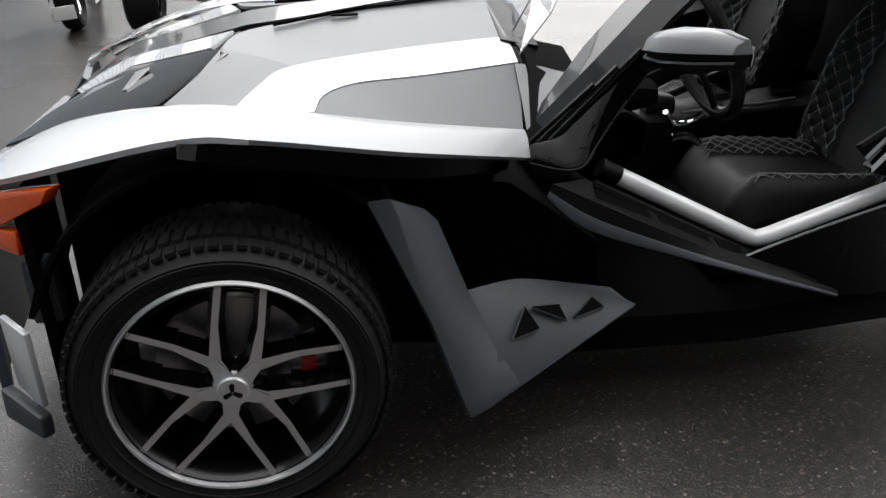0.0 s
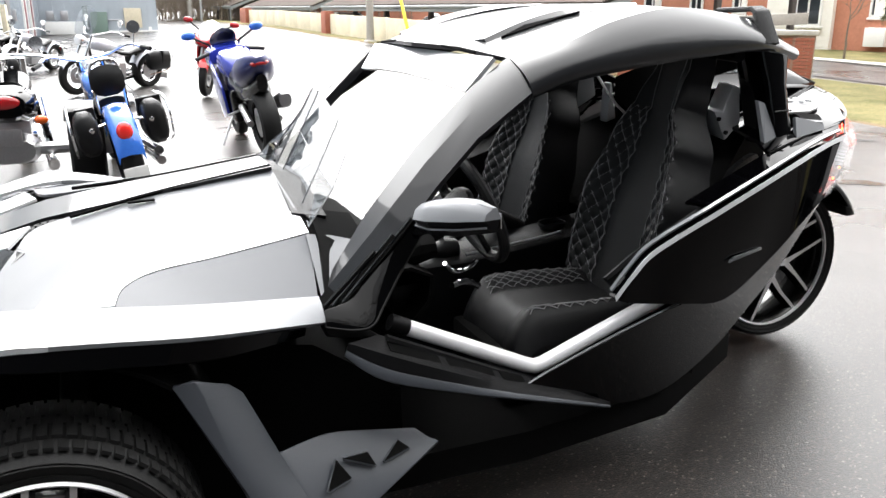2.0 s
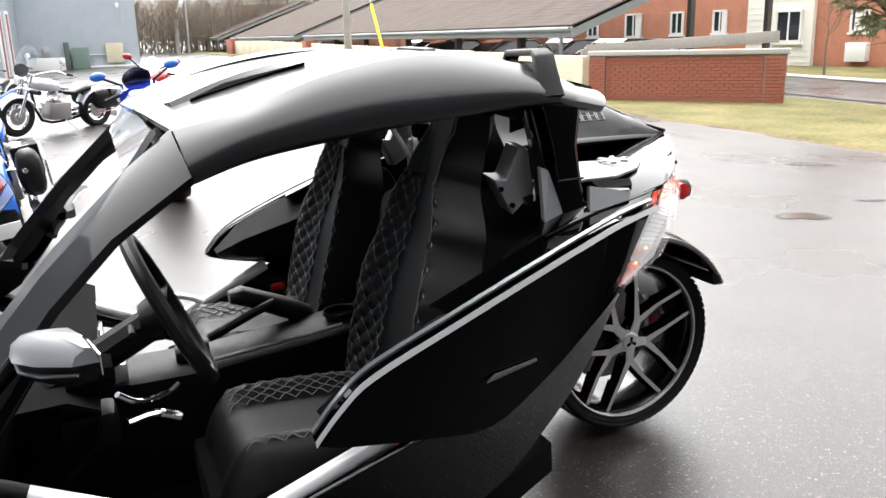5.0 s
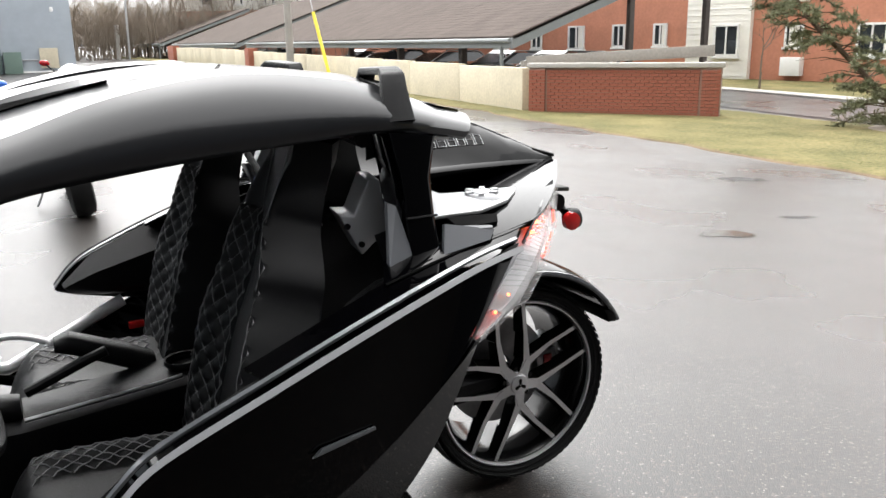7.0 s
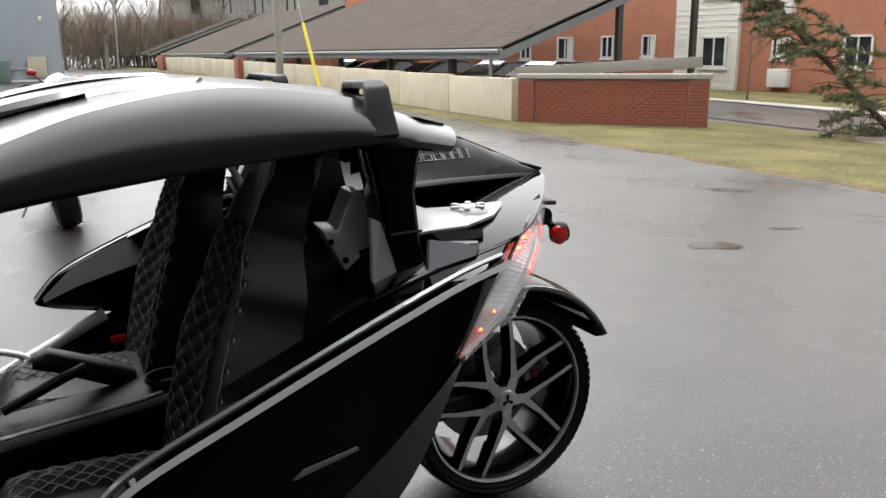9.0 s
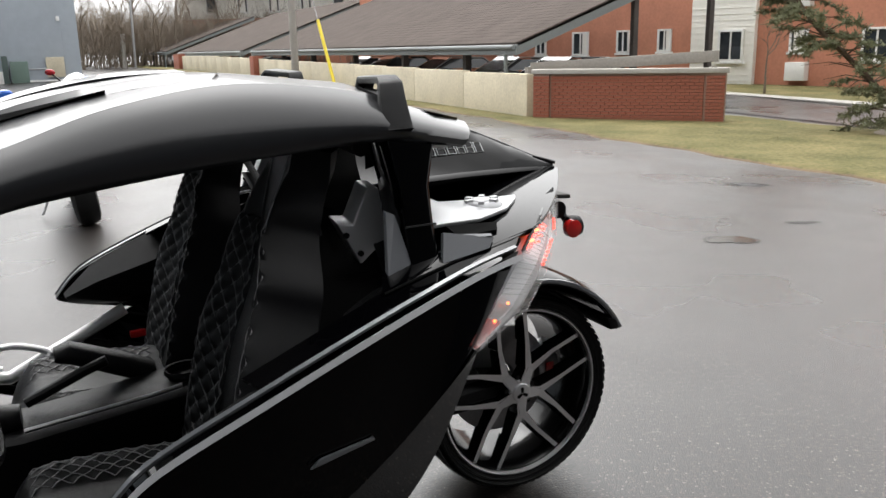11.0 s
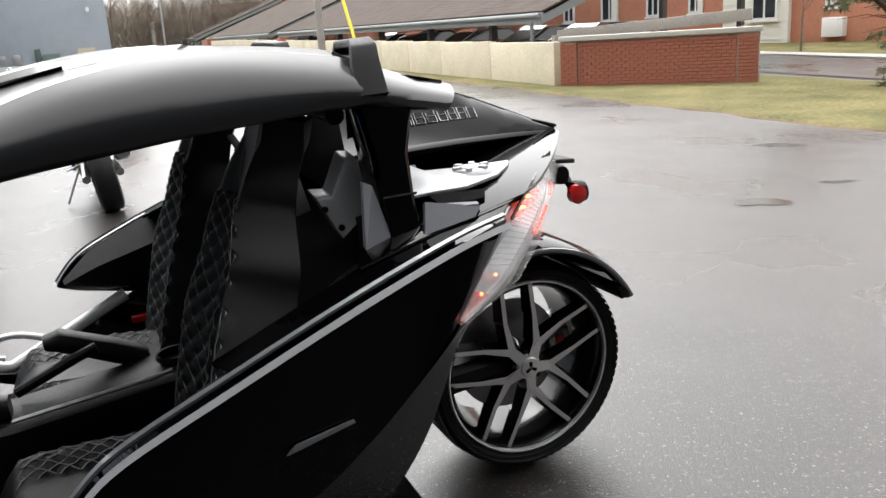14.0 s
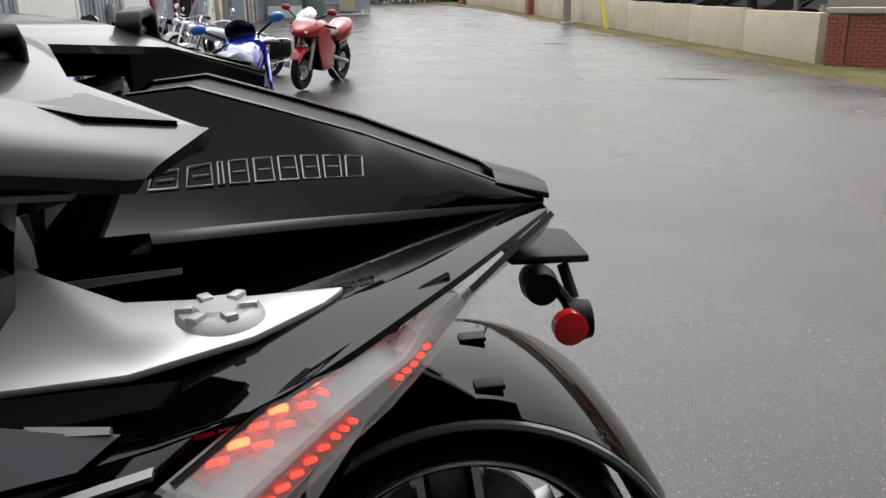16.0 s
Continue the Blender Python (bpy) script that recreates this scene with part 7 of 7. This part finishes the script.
def sport(label, paint, tail, at, rz, lean=-8, mirror_paint=None, screen_paint=None):
    b = thing("sport_motorcycle", label, "motorcycle", group="motorcycles on the lot")
    bike_wheel("front_wheel", 0.70, 0.30, 0.12, b, False)
    bike_wheel("rear_wheel", -0.70, 0.315, 0.19, b, False)
    part("frame", hull([(-0.35, 0.08, 0.42, 0.62), (0.0, 0.16, 0.40, 0.72), (0.42, 0.12, 0.62, 0.82)]), RIM_BLACK, b)
    part("engine", box((0.1, 0, 0.42), (0.46, 0.34, 0.34), None, None, 0.05), RIM_BLACK, b)
    for s in (-1, 1):
        part("swingarm", tube([(-0.2, s * 0.10, 0.42), (-0.70, s * 0.14, 0.315)], 0.035, n=8), STEEL, b)
        part("fork_leg", tube([(0.71, s * 0.11, 0.30), (0.50, s * 0.11, 0.92)], 0.03, n=10), STEEL, b)
        part("side_fairing", slab([(0.62, s * 0.20, 0.80), (0.66, s * 0.16, 0.98), (0.40, s * 0.24, 0.86), (0.02, s * 0.23, 0.62), (0.05, s * 0.21, 0.32), (0.36, s * 0.20, 0.26), (0.55, s * 0.21, 0.52)], (0, -s * 0.03, 0)), paint, b, bevel=0.012)
        part("grip", tube([(0.44, s * 0.20, 0.93), (0.36, s * 0.36, 0.90)], 0.018, n=8), RUBBER, b)
        part("mirror", blob((0.56, s * 0.36, 1.13), (0.06, 0.15, 0.09), 8), mirror_paint or paint, b)
        part("mirror_stem", tube([(0.64, s * 0.15, 1.0), (0.57, s * 0.33, 1.11)], 0.012, n=6), PLASTIC, b)
        part("foot_peg", tube([(-0.25, s * 0.12, 0.40), (-0.30, s * 0.26, 0.38)], 0.012, n=6), STEEL, b)
    part("nose_fairing", hull([(0.40, 0.22, 0.80, 0.98), (0.58, 0.24, 0.74, 1.02), (0.74, 0.20, 0.74, 0.96), (0.90, 0.09, 0.78, 0.88), (0.94, 0.03, 0.81, 0.85)]), paint, b, smooth=60)
    part("headlight", blob((0.85, 0, 0.84), (0.12, 0.26, 0.08), 8), PLAIN_LENS, b)
    part("screen", skin([[(0.74, -0.14, 0.97), (0.80, 0, 0.99), (0.74, 0.14, 0.97)], [(0.60, -0.15, 1.08), (0.66, 0, 1.13), (0.60, 0.15, 1.08)], [(0.50, -0.10, 1.13), (0.52, 0, 1.18), (0.50, 0.10, 1.13)]]), screen_paint or RIM_BLACK, b, "curved windscreen", solid=0.005, sub=1)
    part("tank", hull([(-0.12, 0.06, 0.68, 0.78), (0.0, 0.15, 0.66, 0.90), (0.2, 0.19, 0.68, 0.98), (0.38, 0.16, 0.72, 0.96), (0.46, 0.06, 0.78, 0.90)]), paint, b, "glossy painted tank", smooth=60)
    part("seat", hull([(-0.42, 0.10, 0.76, 0.84), (-0.3, 0.14, 0.72, 0.82), (-0.1, 0.14, 0.68, 0.78), (0.0, 0.07, 0.70, 0.76)]), LEATHER, b, smooth=60)
    part("tail_cowl", hull([(-0.98, 0.05, 0.86, 0.94), (-0.88, 0.13, 0.76, 0.98), (-0.7, 0.19, 0.66, 0.97), (-0.45, 0.18, 0.62, 0.88), (-0.3, 0.10, 0.64, 0.80)]), tail, b, smooth=60)
    part("tail_light", blob((-0.955, 0, 0.88), (0.06, 0.18, 0.06), 8), LENS_RED, b)
    part("undertail", hull([(-0.92, 0.05, 0.62, 0.78), (-0.7, 0.12, 0.52, 0.70), (-0.4, 0.12, 0.48, 0.66)]), RIM_BLACK, b)
    part("exhaust", hull([(-0.85, 0.06, 0.44, 0.56), (-0.8, 0.07, 0.42, 0.58), (-0.35, 0.05, 0.36, 0.48)]), STEEL, b).location.y = -0.2
    part("front_fender", skin([[(0.70 + 0.325 * math.cos(a), y, 0.30 + 0.325 * math.sin(a) + dz) for y, dz in ((-0.08, -0.06), (-0.06, 0), (0.06, 0), (0.08, -0.06))] for a in [radians(q) for q in range(30, 165, 12)]]), paint, b, solid=0.006, smooth=60)
    part("handlebar", tube([(0.36, -0.36, 0.90), (0.50, -0.12, 0.94), (0.50, 0.12, 0.94), (0.36, 0.36, 0.90)], 0.012, n=8), PLASTIC, b)
    part("kick_stand", tube([(0.05, 0.16, 0.32), (-0.08, 0.34, 0.06)], 0.012, n=6), STEEL, b)
    b.matrix_basis = pose(*at, lean, 0, rz)
    return b


def trike(at, rz):
    b = thing("black_trike", "black trike with two fat rear tyres and red tail lamps", "motorcycle", group="motorcycles on the lot")
    for s in (-1, 1):
        bike_wheel("rear_wheel", -0.75, 0.34, 0.27, b, False, s * 0.56)
        part("fender", skin([[(-0.75 + 0.375 * math.cos(a), s * 0.56 + y, 0.34 + 0.375 * math.sin(a)) for y in (-0.15, 0, 0.15)] for a in [radians(q) for q in range(40, 150, 11)]]), PAINT_BLACK, b, solid=0.01, smooth=60)
        part("turn_signal", blob((-1.0, s * 0.25, 0.60), (0.06, 0.1, 0.07), 8), AMBER, b)
        part("axle_arm", tube([(-0.75, s * 0.1, 0.34), (-0.75, s * 0.45, 0.34)], 0.05, n=10), STEEL, b)
        part("shock", tube([(-0.6, s * 0.28, 0.30), (-0.45, s * 0.22, 0.72)], 0.035, n=10), CHROME, b)
        part("grip", tube([(0.20, s * 0.42, 1.02), (0.10, s * 0.48, 1.0)], 0.02, n=8), RUBBER, b)
    bike_wheel("front_wheel", 1.0, 0.33, 0.13, b, True)
    engine(b)
    part("axle_box", hull([(-0.95, 0.18, 0.26, 0.44), (-0.75, 0.22, 0.22, 0.48), (-0.5, 0.14, 0.26, 0.44)]), STEEL, b)
    part("body", hull([(-1.0, 0.16, 0.62, 0.80), (-0.8, 0.24, 0.56, 0.86), (-0.4, 0.2, 0.52, 0.76), (0.0, 0.14, 0.6, 0.74), (0.3, 0.16, 0.64, 0.90), (0.55, 0.05, 0.76, 0.86)]), PAINT_BLACK, b, smooth=60)
    part("seat", hull([(-0.5, 0.14, 0.70, 0.86), (-0.3, 0.17, 0.66, 0.76), (0.0, 0.12, 0.68, 0.76)]), LEATHER, b)
    part("tail_light", blob((-1.0, 0, 0.74), (0.07, 0.24, 0.11), 8), LENS_RED, b, "red tail lamp")
    part("plate_frame", box((-1.0, 0, 0.47), (0.02, 0.2, 0.13), None, None, 0.005), STEEL, b)
    part("fork", tube([(1.02, -0.1, 0.33), (0.56, -0.1, 1.0), (0.56, 0.1, 1.0), (1.02, 0.1, 0.33)], 0.026, n=8), CHROME, b)
    part("handlebar", tube([(0.20, -0.45, 1.01), (0.5, -0.12, 1.02), (0.5, 0.12, 1.02), (0.20, 0.45, 1.01)], 0.014, n=8, smooth=3), CHROME, b)
    part("exhaust", tube([(0.2, -0.16, 0.4), (-0.2, -0.25, 0.24), (-1.0, -0.3, 0.24)], 0.045, n=12, smooth=4), CHROME, b)
    b.matrix_basis = pose(*at, 0, 0, rz)
    return b


def on_lot(x, y):
    return (x, y, lie(x, y))


# each stands with its nose the way it is parked
cruiser("blue cruiser with black saddlebags and a backrest, red tail light", LIGHT_BLUE, on_lot(0.36, 5.2), 94, lean=-9, sissy=True)
sport("deep blue sport motorcycle with a black windscreen on its stand", BLUE, NAVY, on_lot(1.67, 6.1), 92, lean=-8, mirror_paint=LIGHT_BLUE)
sport("bright red sport motorcycle with a clear windscreen", RED_PAINT, RED_PAINT, on_lot(2.05, 11.65), 248, lean=-7, screen_paint=CLEAR)
cruiser("silver-blue touring cruiser with a tall clear windshield", PEARL, on_lot(0.51, 13.2), 221, lean=-7, bags=True, screen=True)
trike(on_lot(-0.5, 5.65), 91)
cruiser("black cruiser with leather saddlebags and chrome pipes", PAINT_BLACK, on_lot(-1.2, 13.0), 95, lean=-7)
cruiser("black cruiser with dark saddlebags beside a trike", PAINT_BLACK, on_lot(-1.75, 6.0), 95, lean=-8)
cruiser("silver chrome cruiser near the workshop doors", PEARL, on_lot(-1.1, 19.4), 240, lean=-7, bags=False)
cruiser("black touring cruiser with a clear screen by the workshop", PAINT_BLACK, on_lot(-2.4, 24.5), 230, lean=-7, bags=True, screen=True)

# ---- bricks, laid last ----
def brick_run(length, courses, y, x_off, mesh_s, mesh_h, m0):
    """Running bond of separate bricks on the face of a wall."""
    step = 0.203
    for c in range(courses):
        shift = 0 if c % 2 else step / 2
        x = x_off
        if not c % 2:
            o = new("brick", mesh_h)
            o.parent = bw
            o.matrix_basis = m0 @ Matrix.Translation((x + 0.048, y + random.uniform(-0.002, 0.002), 0.035 + c * 0.0755))
            x += step / 2
        while x + step <= x_off + length + 0.001:
            o = new("brick", mesh_s)
            o.parent = bw
            o.matrix_basis = m0 @ Matrix.Translation((x + 0.0965, y + random.uniform(-0.002, 0.002), 0.035 + c * 0.0755))
            x += step
        if x + 0.07 <= x_off + length:
            o = new("brick", mesh_h)
            o.parent = bw
            o.matrix_basis = m0 @ Matrix.Translation((x + 0.048, y + random.uniform(-0.002, 0.002), 0.035 + c * 0.0755))


def brick_mesh(name, L):
    bm = box((0, 0, 0), (L, 0.09, 0.064), None, None, 0.004)
    me = bpy.data.meshes.new(name)
    bm.to_mesh(me)
    bm.free()
    me.materials.append(BRICK)
    return me


full, half = brick_mesh("brick", 0.193), brick_mesh("half_brick", 0.092)
wall_m = Matrix.Translation((A.x, A.y, zb)) @ Matrix.Rotation(ang, 4, "Z")
near = -0.07
brick_run(LEN - 0.86, 15, near, 0.44, full, half, wall_m)
brick_run(0.41, 15, near - 0.055, 0.0, full, half, wall_m)
brick_run(0.41, 15, near - 0.055, LEN - 0.42, full, half, wall_m)

# ---- edges: the thickness becomes real mesh and keeps its creases ----
dg = bpy.context.evaluated_depsgraph_get()
done = {}
for ob in [o for o in bpy.data.objects if o.type == "MESH" and len(o.modifiers)]:
    key = (ob.data.name, tuple((m.type, m.name) for m in ob.modifiers))
    if key not in done:
        angle = ob.data.get("crease", 38)
        me = bpy.data.meshes.new_from_object(ob.evaluated_get(dg))
        if angle:
            me.polygons.foreach_set("use_smooth", [True] * len(me.polygons))
            me.set_sharp_from_angle(angle=radians(angle))
        done[key] = me
    ob.modifiers.clear()
    ob.data = done[key]
